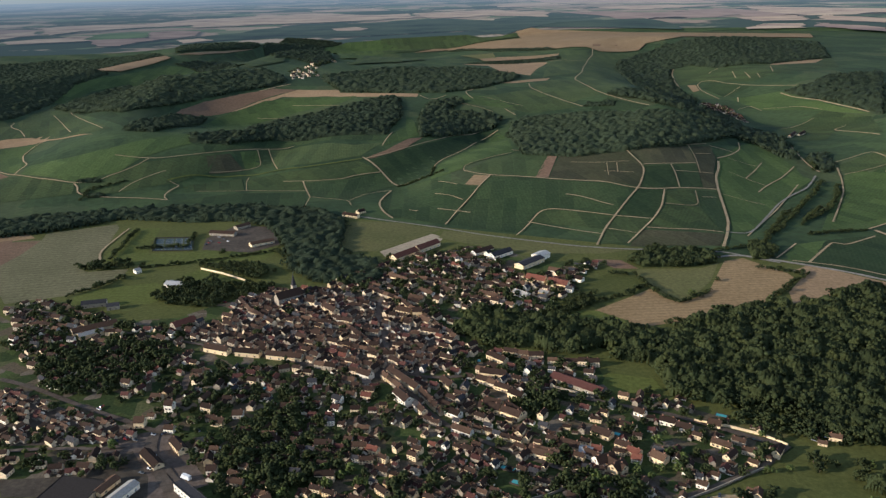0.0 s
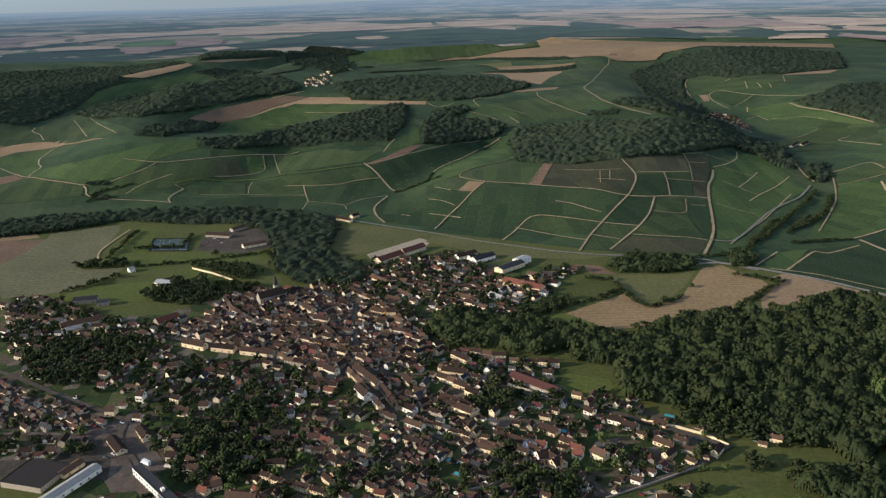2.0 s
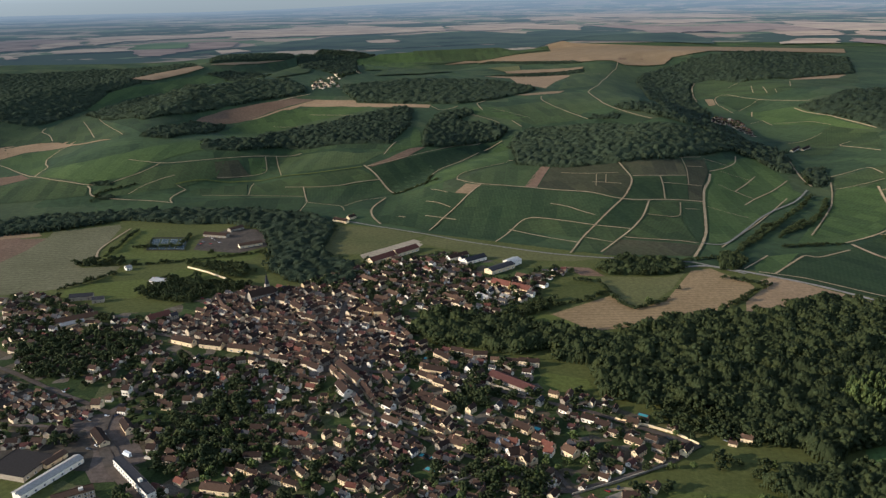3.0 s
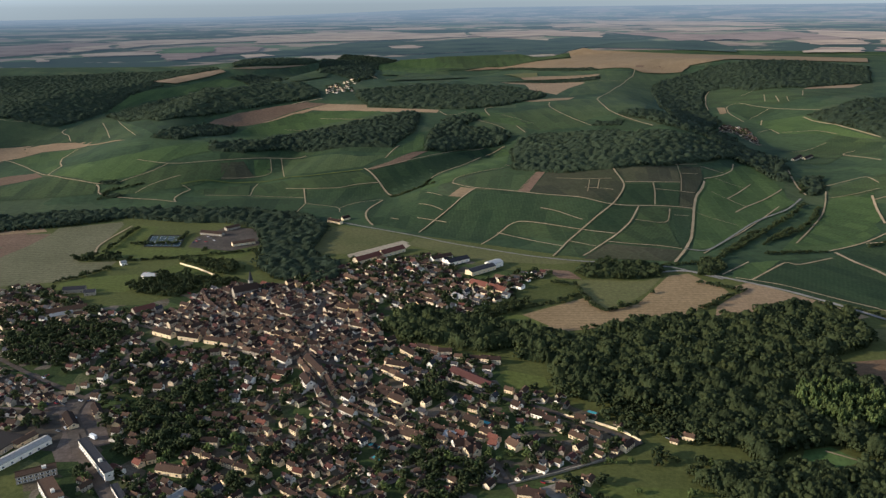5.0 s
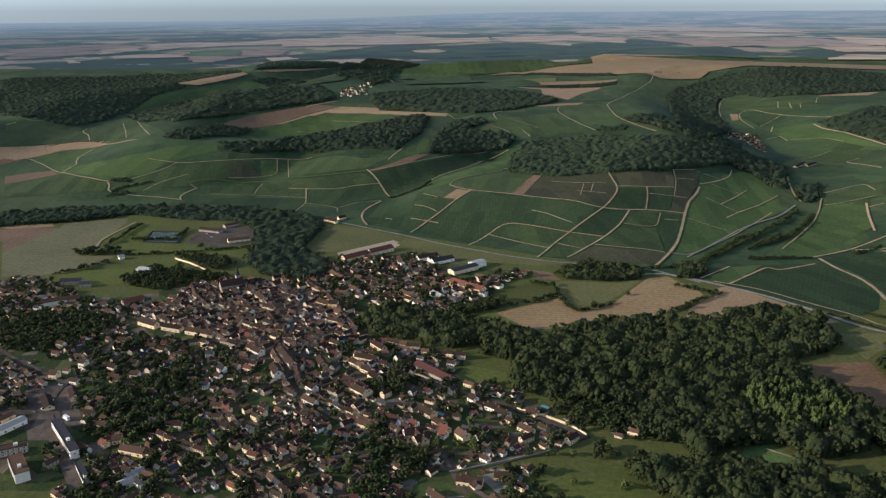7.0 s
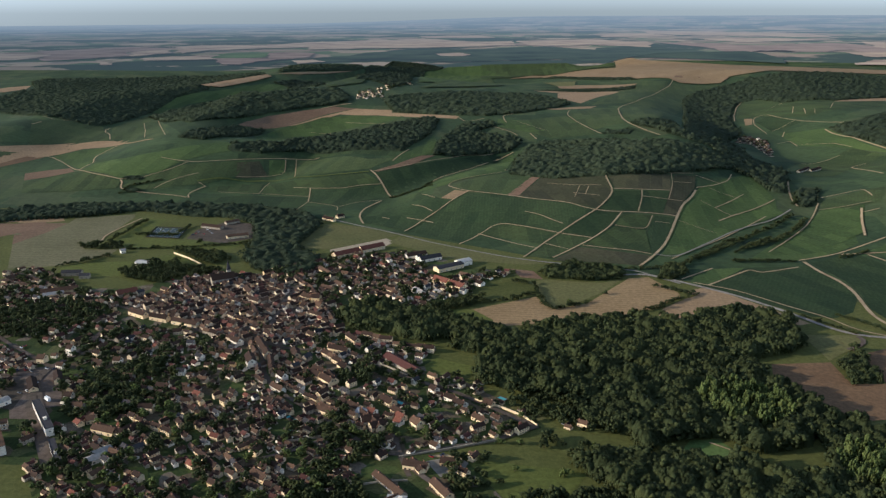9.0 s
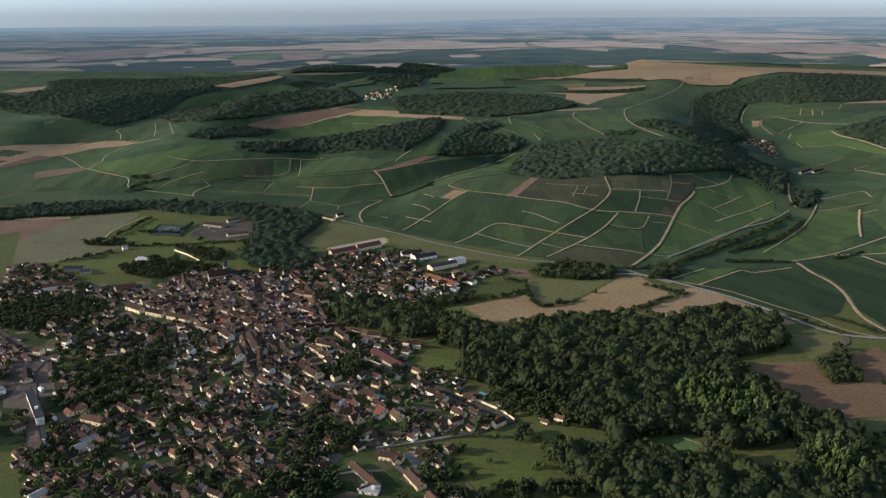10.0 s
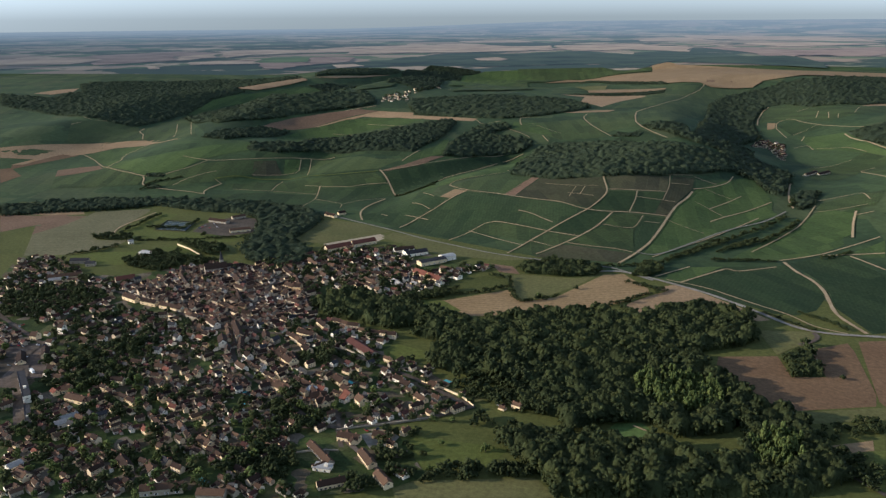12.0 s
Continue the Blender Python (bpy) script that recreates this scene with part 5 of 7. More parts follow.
wood(10.8, 7.6, 26, 1.20, 15, [(7, 740), (37, 783), (78, 766), (131, 745), (169, 726), (228, 720), (259, 753), (308, 770), (347, 788), (369, 776), (407, 788), (425, 810), (471, 825), (497, 810), (514, 794), (512, 763), (515, 740), (501, 716), (456, 689), (437, 678), (401, 681), (358, 651), (306, 652), (258, 640), (216, 642), (186, 645), (180, 657), (155, 666), (150, 693), (120, 678), (77, 694), (40, 699)])
wood(12.0, 8.4, 26, 1.20, 16, [(185, 597), (186, 639), (216, 639), (258, 638), (306, 649), (358, 648), (400, 678), (437, 676), (455, 667), (462, 627), (478, 617), (491, 577), (470, 521), (422, 499), (399, 522), (373, 519), (336, 482), (316, 539), (296, 561), (254, 580), (215, 583)])
wood(12.0, 8.4, 26, 1.20, 17, [(277, 464), (317, 482), (381, 479), (420, 483), (437, 465), (467, 476), (495, 447), (516, 435), (336, 393), (325, 415)])
plant("poplar_grove", scatter([(387, 600), (424, 617), (451, 607), (470, 577), (454, 541), (416, 536), (389, 574)], 5, 18), 9, 30, "pale green tall poplar grove", 18, LEAF_PALE, 0.45, 1.9)
plant("poplar_grove", scatter([(477, 501), (506, 526), (521, 511), (519, 476), (500, 456), (482, 467)], 5.5, 19), 9, 30, "pale green tall poplar grove", 19, LEAF_PALE, 0.45, 1.9)
wood(11.2, 7.6, 26, 1.20, 20, [(472, 587), (521, 565), (533, 528), (538, 489), (553, 468), (512, 434), (464, 447), (478, 510)])
wood(7.2, 5.6, 26, 1.20, 21, [(534, 646), (534, 684), (549, 713), (562, 716), (562, 690), (565, 653)])
wood(8.6, 7.9, 9, 1.00, 23, [(-709, 1040), (-763, 1101), (-714, 1131), (-632, 1167), (-520, 1198), (-503, 1154), (-558, 1115), (-638, 1082)])
plant("hedgerow", scatter([(211, 399), (241, 402), (256, 415), (282, 419), (322, 442), (335, 417), (316, 417), (259, 400), (219, 389)], 7.5, 44), 9, 30, "dark green hedgerow trees between two meadows", 44, category="hedge")
wood(9.6, 7.2, 26, 1.20, 45, [(276, 559), (315, 581), (368, 569), (393, 530), (361, 518), (322, 514), (291, 528)])
wood(9.4, 8.6, 9, 1.00, 70, [(141, 1399), (185, 1374), (225, 1355), (318, 1357), (420, 1394), (502, 1462), (568, 1532), (575, 1620), (494, 1611), (415, 1614), (320, 1716), (198, 1764), (154, 1736), (136, 1657)])
wood(9.4, 10.8, 9, 1.00, 71, [(-44, 1582), (9, 1610), (64, 1681), (118, 1704), (137, 1761), (106, 1814), (39, 1826), (23, 1856), (62, 1916), (28, 1953), (-24, 1910), (-41, 1825), (-48, 1721)])
wood(9.4, 10.8, 9, 1.00, 72, [(-481, 1529), (-408, 1534), (-331, 1598), (-229, 1589), (-107, 1589), (-83, 1740), (-89, 1890), (-97, 1981), (-137, 2002), (-193, 1984), (-249, 1966), (-316, 1936), (-403, 1929), (-401, 1623), (-458, 1606), (-494, 1585)])
wood(10.9, 14.7, 5, 0.83, 73, [(-260, 2131), (-132, 2064), (7, 2028), (107, 2083), (195, 2206), (235, 2321), (176, 2525), (80, 2684), (-52, 2673), (-178, 2610), (-273, 2507), (-339, 2391), (-324, 2278)])
wood(10.9, 14.7, 5, 0.83, 74, [(-1322, 2051), (-1194, 1984), (-1093, 2003), (-1081, 2096), (-1097, 2303), (-1127, 2545), (-1103, 2751), (-1159, 2781), (-1133, 2947), (-1054, 3186), (-1199, 3430), (-1587, 3411), (-1804, 3193), (-1971, 2990)])
wood(10.9, 14.7, 5, 0.83, 75, [(-1721, 2190), (-1545, 2137), (-1232, 1976), (-1156, 2015), (-1838, 2931), (-1954, 2903), (-1749, 2649), (-1691, 2401), (-1765, 2405), (-1932, 2431)])
wood(10.9, 12.6, 9, 0.83, 76, [(-1056, 2225), (-950, 2090), (-724, 1848), (-650, 1953), (-596, 2057), (-528, 2141), (-448, 2206), (-416, 2277), (-461, 2383), (-536, 2523), (-648, 2406), (-695, 2242), (-1010, 2676), (-1053, 2501), (-1053, 2289)])
wood(9.4, 12.6, 5, 0.83, 77, [(-993, 3082), (-945, 3212), (-839, 3337), (-609, 2518), (-915, 3056)])
wood(7.8, 9.0, 9, 1.00, 78, [(-632, 1602), (-644, 1676), (-629, 1763), (-625, 1890), (-590, 1913), (-553, 1931), (-532, 1727), (-567, 1592)])
wood(9.4, 8.6, 9, 1.00, 79, [(378, 1847), (420, 1876), (478, 1877), (489, 1733), (516, 1678), (616, 1872), (614, 1694), (641, 1658), (678, 1601), (663, 1509), (638, 1410), (614, 1415), (593, 1499), (564, 1511), (536, 1656), (484, 1664), (449, 1705), (432, 1761)])
wood(10.9, 14.7, 5, 0.83, 80, [(597, 2807), (671, 3064), (783, 3186), (896, 3285), (999, 3276), (1293, 3554), (1489, 3252), (1261, 2649), (1000, 2500), (873, 2572), (825, 2742), (781, 2742), (740, 2620), (700, 2407), (698, 2201), (639, 2014), (540, 1683), (484, 1698), (557, 2383)])
wood(10.9, 12.6, 9, 0.83, 81, [(882, 2093), (943, 2071), (1034, 2182), (1202, 2222), (912, 1654), (906, 1809), (877, 1915)])
wood(6.2, 7.2, 9, 1.00, 82, [(311, 1779), (325, 1803), (385, 1775), (375, 1734)])
wood(7.8, 10.5, 5, 0.83, 83, [(46, 4094), (101, 4127), (238, 3603), (468, 3406), (473, 3322), (237, 3512)])
wood(7.8, 10.5, 5, 0.83, 84, [(76, 3009), (276, 3076), (460, 3149), (451, 3031), (274, 2984)])
wood(7.8, 7.2, 9, 1.00, 85, [(650, 1406), (674, 1456), (702, 1450), (682, 1369), (657, 1331), (646, 1339)])
wood(10.9, 14.7, 5, 0.83, 87, [(-555, 2780), (-830, 3924), (-1020, 5363), (-784, 5124), (-575, 4839), (-580, 4199), (-360, 2823), (-392, 2682), (-465, 2785), (-522, 2853)])
wood(5.5, 5.0, 9, 1.00, 88, [(-634, 1351), (-619, 1367), (-584, 1365), (-585, 1354)])
wood(5.5, 5.0, 9, 1.00, 89, [(-589, 1297), (-558, 1301), (-565, 1314), (-591, 1311)])
wood(10.9, 14.7, 5, 0.83, 90, [(-1044, 3291), (-963, 3497), (-849, 3794), (-836, 3928), (-1198, 4951), (-1146, 3645)])


# ---- buildings ----
def prism(bm, pts, depth_vec, mat=0):
    """A closed solid: the outline pts pushed along depth_vec."""
    d = Vector(depth_vec)
    a = [bm.verts.new(p) for p in pts]
    b = [bm.verts.new(Vector(p) + d) for p in pts]
    n = len(pts)
    fs = [bm.faces.new(a), bm.faces.new(b[::-1])] + [bm.faces.new((a[i], b[i], b[(i + 1) % n], a[(i + 1) % n])) for i in range(n)]
    for f in fs:
        f.material_index = mat
    bmesh.ops.recalc_face_normals(bm, faces=fs)


def box(bm, x0, x1, y0, y1, z0, z1, mat=0):
    prism(bm, [(x0, y0, z0), (x1, y0, z0), (x1, y1, z0), (x0, y1, z0)], (0, 0, z1 - z0), mat)


def wall_mesh(L, W, eave, ridge, flat):
    bm = bmesh.new()
    a, b = L / 2, W / 2
    if flat:
        box(bm, -a, a, -b, b, -1.2, eave)
    else:
        prism(bm, [(-a, -b, -1.2), (-a, b, -1.2), (-a, b, eave), (-a, 0, eave + ridge), (-a, -b, eave)], (L, 0, 0))
    return bm


def roof_mesh(L, W, eave, ridge, flat, hip=0.0):
    bm = bmesh.new()
    a, b, o, t = L / 2 + 0.4, W / 2 + 0.5, 0.5, 0.28
    if flat:
        box(bm, -a + 0.2, a - 0.2, -b + 0.3, b - 0.3, eave + 0.004, eave + 0.35)
        box(bm, -a + 0.1, a - 0.1, -b + 0.2, -b + 0.5, eave + 0.02, eave + 0.7)
        box(bm, -a + 0.1, a - 0.1, b - 0.5, b - 0.2, eave + 0.02, eave + 0.7)
        return bm
    drop = ridge / (W / 2) * o
    pts = [(-b, eave - drop), (0, eave + ridge), (b, eave - drop)]
    low = [bm.verts.new((s * a, y, z + 0.03)) for s in (-1, 1) for y, z in pts]
    top = [bm.verts.new((s * (a - (hip if i == 1 else 0)), y, z + t + 0.03)) for s in (-1, 1) for i, (y, z) in enumerate(pts)]
    for g, sgn in ((low, -1), (top, 1)):
        for f in ((0, 1, 4, 3), (1, 2, 5, 4)):
            bm.faces.new([g[i] for i in (f if sgn > 0 else f[::-1])])
    for i, j in zip((0, 1, 5, 4, 0, 2), (1, 2, 4, 3, 3, 5)):
        bm.faces.new((low[i], low[j], top[j], top[i]))
    bmesh.ops.recalc_face_normals(bm, faces=bm.faces[:])
    return bm


def window_mesh(w=1.0, h=1.35):
    bm = bmesh.new()
    box(bm, -w / 2, w / 2, -0.02, 0.05, 0, h, 0)
    for x0, x1 in ((-w / 2 - 0.5, -w / 2), (w / 2, w / 2 + 0.5)):
        box(bm, x0, x1, -0.02, 0.09, 0, h, 1)
    box(bm, -w / 2, w / 2, -0.02, 0.13, -0.1, 0, 2)
    return bm


def door_mesh():
    bm = bmesh.new()
    box(bm, -0.5, 0.5, -0.02, 0.06, 0, 2.1, 0)
    box(bm, -0.62, 0.62, -0.02, 0.1, 2.1, 2.25, 1)
    return bm


def shared(name, data, parent, m, label=""):
    ob = new(name, data)
    ob.parent = parent
    ob.matrix_local = m
    return tagged(ob, label)


def to_data(name, bm, mats):
    me = bpy.data.meshes.new(name)
    bm.to_mesh(me)
    bm.free()
    for mt in mats:
        me.materials.append(mt)
    return me


WINDOW = to_data("window", window_mesh(), [GLASS, WOOD, WALL["stone"]])
WINDOW_WIDE = to_data("window", window_mesh(1.6, 1.3), [GLASS, PAINT, WALL["white"]])
DOOR = to_data("door", door_mesh(), [WOOD, WALL["stone"]])
CHIMNEY = bmesh.new()
box(CHIMNEY, -0.45, 0.45, -0.3, 0.3, -1.6, 0.9)
box(CHIMNEY, -0.52, 0.52, -0.37, 0.37, 0.904, 1.05)
box(CHIMNEY, -0.25, 0.25, -0.12, 0.12, 1.054, 1.35)
CHIMNEY = to_data("chimney", CHIMNEY, [BRICK])


def building(name, label, style, L, W, eave, ridge, category="house"):
    """A building on the origin, its ridge along x: walls, roof, chimneys, windows and a door."""
    tones = style.split()
    flat = "flat" in tones
    ob = tagged(new(name), label, category)
    part("wall", wall_mesh(L, W, eave, ridge, flat), WALL[tones[0]], ob)
    part("roof", roof_mesh(L, W, eave, ridge, flat, 0.0), ROOF[tones[1]], ob)
    wide = flat or L > 30
    data, gap = (WINDOW_WIDE, 3.6) if wide else (WINDOW, 3.1)
    storeys = max(1, int((eave - 0.4) / 2.8))
    if name in ("warehouse", "shed", "barn", "winery"):
        storeys, gap = 1, 7.0
    k = max(2, min(14, int((L - 1.2) / gap)))
    for s in range(storeys):
        for i in range(k):
            x = (i + 0.5) / k * (L - 1.0) - (L - 1.0) / 2
            for side in (-1, 1):
                if side == -1 and s == 0 and i == k // 2 and not wide:
                    continue
                shared("window", data, ob, pose(x, side * W / 2, 0.9 + 2.8 * s, 0, 0, 0 if side > 0 else 180))
    shared("door", DOOR, ob, pose((k // 2 + 0.5) / k * (L - 1.0) - (L - 1.0) / 2, -W / 2, 0, 0, 0, 180))
    if not flat:
        if name not in ("warehouse", "shed", "barn"):
            shared("chimney", CHIMNEY, ob, pose(L * 0.32, 0.25, eave + ridge))
            if L > 11:
                shared("chimney", CHIMNEY, ob, pose(-L * 0.36, -0.3, eave + ridge))
        for side in (-1, 1):
            if W > 6.5:
                shared("window", data, ob, pose(side * L / 2, 0, eave - 0.4, 0, 0, -90 if side > 0 else 90))
    elif name != "warehouse":
        box_bm = bmesh.new()
        box(box_bm, -1.5, 1.5, -1.2, 1.2, 0.4, 2.2)
        shared("roof_hut", to_data("roof_hut", box_bm, [WALL["white"]]), ob, pose(L * 0.2, 0, eave))
    return ob


TONE = {"cream": "cream rendered", "white": "white rendered", "stone": "grey limestone", "ochre": "ochre rendered"}
TOP = {"brown": "brown tiled roof", "red": "red tiled roof", "darkred": "dark red tiled roof", "tan": "weathered tan tiled roof", "slate": "dark slate roof", "pale": "pale cement sheet roof", "steel": "light steel roof", "dark": "flat dark roof"}
TAKEN = []


def free(x, y, r):
    return all((x - a) ** 2 + (y - b) ** 2 > (r + c) ** 2 for a, b, c in TAKEN)


def landmark(name, style, W, eave, ridge, p, q):
    L = max(7.0, math.hypot(q[0] - p[0], q[1] - p[1]))
    x, y = (p[0] + q[0]) / 2, (p[1] + q[1]) / 2
    tones = style.split()
    ob = building(name, f"{TONE[tones[0]]} {name.replace('_', ' ')} with {TOP[tones[1]]} in the valley", style, L, W, eave, max(ridge, 0.1), name.replace("_", " "))
    ob.matrix_world = pose(*land(x, y), 0, 0, math.degrees(math.atan2(q[1] - p[1], q[0] - p[0])))
    for i in range(max(1, int(L / W))):
        t = (i + 0.5) / max(1, int(L / W))
        TAKEN.append((p[0] + (q[0] - p[0]) * t, p[1] + (q[1] - p[1]) * t, W * 0.55))
    return ob


landmark("barn", "stone darkred", 12.0, 4.0, 3.0, (94, 633), (131, 601))
landmark("shed", "cream red", 13.0, 5.0, 4.0, (-63, 955), (-36, 986))
landmark("shed", "cream red", 13.0, 5.0, 4.0, (-34, 989), (-8, 1018))
landmark("warehouse", "cream slate", 14.0, 5.5, 2.2, (91, 917), (120, 946))
landmark("warehouse", "white steel", 14.0, 6.0, 2.0, (115, 948), (129, 963))
landmark("shed", "white brown", 11.0, 4.5, 3.0, (38, 970), (62, 990))
landmark("shed", "white slate", 12.0, 4.5, 3.4, (60, 957), (85, 979))
landmark("shed", "white tan", 9.0, 4.0, 2.6, (126, 905), (143, 895))
landmark("shed", "white brown", 9.0, 4.0, 2.6, (144, 880), (160, 869))
landmark("shed", "cream red", 11.0, 5.0, 4.0, (97, 878), (117, 865))
landmark("shed", "cream red", 11.0, 5.0, 4.0, (120, 863), (140, 849))
landmark("warehouse", "stone brown", 10.0, 4.0, 2.5, (-326, 1088), (-289, 1079))
landmark("warehouse", "cream tan", 10.0, 4.0, 2.5, (-257, 1027), (-230, 1045))
landmark("warehouse", "stone tan", 9.0, 4.0, 2.2, (-296, 1108), (-281, 1126))
landmark("apartment_block", "white slate flat", 6.5, 7.5, 0.0, (-186, 479), (-142, 435))
landmark("apartment_block", "white slate flat", 4.5, 5.0, 0.0, (-133, 424), (-107, 395))
landmark("apartment_block", "white tan flat", 10.0, 8.0, 0.0, (-184, 423), (-162, 400))
landmark("apartment_block", "stone tan flat", 8.0, 6.0, 0.0, (-210, 428), (-187, 443))
landmark("warehouse", "stone dark flat", 34.0, 4.5, 0.0, (-262, 459), (-255, 489))
landmark("warehouse", "white pale", 9.0, 4.5, 1.6, (-239, 435), (-218, 484))
landmark("shed", "cream tan", 8.0, 3.5, 1.8, (-241, 474), (-234, 492))
landmark("shed", "cream brown", 8.0, 3.5, 2.5, (-225, 525), (-208, 505))
landmark("house", "cream brown", 7.3, 4.3, 2.8, (-208, 540), (-196, 524))
landmark("winery", "cream tan", 14.7, 4.3, 2.8, (-375, 748), (-339, 771))
landmark("winery", "cream pale", 8.6, 4.3, 2.2, (-364, 737), (-345, 751))
landmark("winery", "stone red", 12.2, 5.8, 3.9, (-275, 753), (-258, 770))
landmark("shed", "stone slate", 9.0, 5.0, 2.6, (-396, 822), (-371, 828))
landmark("shed", "stone slate", 8.0, 4.5, 2.4, (-366, 815), (-354, 819))
landmark("winery", "cream brown", 7.6, 4.7, 3.0, (-229, 706), (-204, 695))
landmark("winery", "cream brown", 7.6, 4.7, 3.0, (-197, 695), (-173, 689))
landmark("winery", "cream brown", 7.6, 4.7, 3.0, (-166, 687), (-132, 678))
landmark("winery", "stone tan", 6.5, 3.4, 2.6, (137, 422), (164, 397))
landmark("shed", "cream tan", 7.0, 2.6, 1.5, (153, 389), (160, 397))
landmark("shed", "cream pale", 10.0, 4.0, 2.5, (-88, 408), (-79, 421))
landmark("winery", "cream brown", 7.3, 4.3, 2.8, (-110, 452), (-82, 445))
landmark("winery", "cream brown", 6.1, 4.3, 2.8, (-79, 448), (-74, 461))
landmark("winery", "cream brown", 6.0, 3.6, 2.4, (160, 444), (171, 430))
landmark("villa", "ochre brown", 8.6, 3.6, 2.8, (182, 448), (194, 447))
landmark("house", "cream brown", 8.0, 5.0, 3.4, (27, 582), (43, 575))
landmark("house", "cream brown", 8.0, 5.0, 3.4, (45, 574), (59, 563))
landmark("house", "white brown", 7.0, 4.6, 2.8, (0, 577), (11, 567))
landmark("house", "white tan", 6.5, 4.0, 2.6, (5, 551), (19, 541))
landmark("house", "cream tan", 7.0, 4.4, 2.6, (61, 514), (76, 507))
landmark("house", "cream brown", 7.5, 4.4, 2.8, (85, 526), (98, 518))
landmark("house", "white brown", 7.0, 4.0, 2.6, (100, 514), (110, 503))
landmark("house", "cream brown", 7.3, 4.3, 3.4, (113, 501), (124, 487))
landmark("farmhouse", "cream brown", 7.3, 3.6, 2.8, (-148, 1169), (-125, 1156))
landmark("farmhouse", "cream brown", 7.3, 3.6, 2.8, (-128, 1177), (-119, 1187))
landmark("farmhouse", "cream brown", 7.3, 3.6, 2.8, (705, 1618), (735, 1664))
landmark("farmhouse", "cream brown", 7.3, 3.6, 2.8, (735, 1645), (763, 1682))
landmark("pavilion", "white pale", 8.0, 4.0, 2.0, (-377, 930), (-372, 935))
landmark("pavilion", "white steel", 14.0, 4.0, 2.0, (-323, 886), (-302, 879))
landmark("house", "cream brown", 7.5, 5.0, 3.0, (49, 582), (61, 565))
landmark("house", "cream brown", 7.0, 3.0, 2.0, (133, 554), (145, 545))
landmark("house", "cream brown", 9.0, 4.0, 3.0, (112, 543), (124, 533))
landmark("house", "cream brown", 7.5, 3.5, 2.5, (126, 525), (135, 518))
landmark("house", "white brown", 8.0, 4.0, 2.6, (177, 547), (187, 540))
landmark("house", "white brown", 7.0, 4.0, 2.6, (167, 556), (177, 550))
landmark("house", "white brown", 7.0, 3.5, 2.4, (151, 571), (157, 565))
landmark("house", "cream tan", 8.0, 4.5, 2.8, (61, 518), (81, 508))
landmark("shed", "white steel", 10.0, 4.0, 2.0, (97, 515), (106, 512))
landmark("house", "white red", 8.0, 4.5, 2.6, (106, 516), (113, 513))
landmark("house", "white brown", 10.0, 5.0, 3.6, (105, 497), (119, 503))
landmark("house", "cream brown", 9.0, 5.0, 3.4, (115, 487), (124, 495))
landmark("house", "white red", 7.0, 4.0, 2.6, (133, 504), (139, 501))
landmark("house", "cream tan", 9.0, 5.0, 3.0, (148, 506), (156, 498))
landmark("house", "cream tan", 7.0, 3.5, 2.4, (197, 524), (208, 515))
landmark("house", "cream tan", 8.0, 3.5, 2.6, (203, 551), (211, 546))
landmark("winery", "cream brown", 8.0, 6.0, 3.0, (-49, 648), (-23, 611))
landmark("house", "cream tan", 9.0, 6.0, 3.0, (-49, 787), (-34, 778))
landmark("house", "ochre brown", 9.0, 8.5, 3.0, (-33, 775), (-23, 775))
landmark("house", "cream tan", 8.0, 5.0, 3.0, (-24, 763), (-14, 753))
landmark("house", "cream brown", 8.0, 5.0, 3.0, (31, 642), (53, 635))
landmark("house", "cream brown", 7.5, 4.5, 2.6, (28, 631), (40, 623))
landmark("house", "cream brown", 7.0, 4.0, 2.4, (43, 618), (54, 610))
landmark("house", "cream brown", 7.0, 4.5, 2.8, (40, 678), (55, 662))
landmark("house", "cream brown", 8.0, 5.0, 3.0, (54, 604), (64, 594))
landmark("house", "cream brown", 8.0, 5.0, 3.0, (-2, 629), (6, 614))
landmark("house", "white brown", 9.0, 7.0, 3.4, (-41, 605), (-30, 587))
landmark("house", "cream brown", 8.0, 5.0, 3.0, (32, 590), (45, 582))
landmark("house", "cream tan", 8.0, 5.0, 3.0, (-63, 895), (-41, 872))
landmark("house", "cream tan", 7.0, 4.0, 2.6, (-38, 826), (-22, 819))
landmark("house", "white tan", 7.0, 4.0, 2.6, (-26, 846), (-12, 831))
landmark("house", "cream brown", 8.0, 5.0, 3.0, (-1, 848), (10, 833))
landmark("house", "ochre pale", 8.0, 5.0, 2.0, (106, 831), (115, 824))
landmark("house", "cream tan", 8.0, 4.0, 2.5, (40, 835), (59, 821))
landmark("house", "white tan", 9.0, 4.0, 2.5, (74, 868), (93, 856))
landmark("house", "white pale", 9.0, 4.0, 2.5, (79, 836), (92, 822))
landmark("house", "cream brown", 8.0, 6.0, 3.0, (-113, 783), (-128, 802))
landmark("house", "white brown", 8.0, 5.0, 3.0, (-76, 646), (-65, 638))
landmark("house", "cream brown", 8.0, 4.6, 2.8, (155, 438), (174, 436))
landmark("house", "cream tan", 7.5, 4.4, 2.6, (182, 418), (197, 400))
landmark("house", "cream tan", 7.5, 4.2, 2.6, (204, 391), (217, 377))
landmark("house", "white tan", 7.0, 3.6, 2.4, (216, 399), (226, 393))
landmark("shed", "white steel flat", 8.0, 3.4, 0.0, (153, 391), (167, 391))
landmark("house", "cream brown", 7.5, 4.0, 2.6, (166, 365), (183, 377))
landmark("house", "white brown", 7.0, 8.0, 3.0, (-229, 589), (-223, 588))
landmark("house", "cream tan", 8.5, 5.5, 3.2, (-247, 567), (-239, 567))
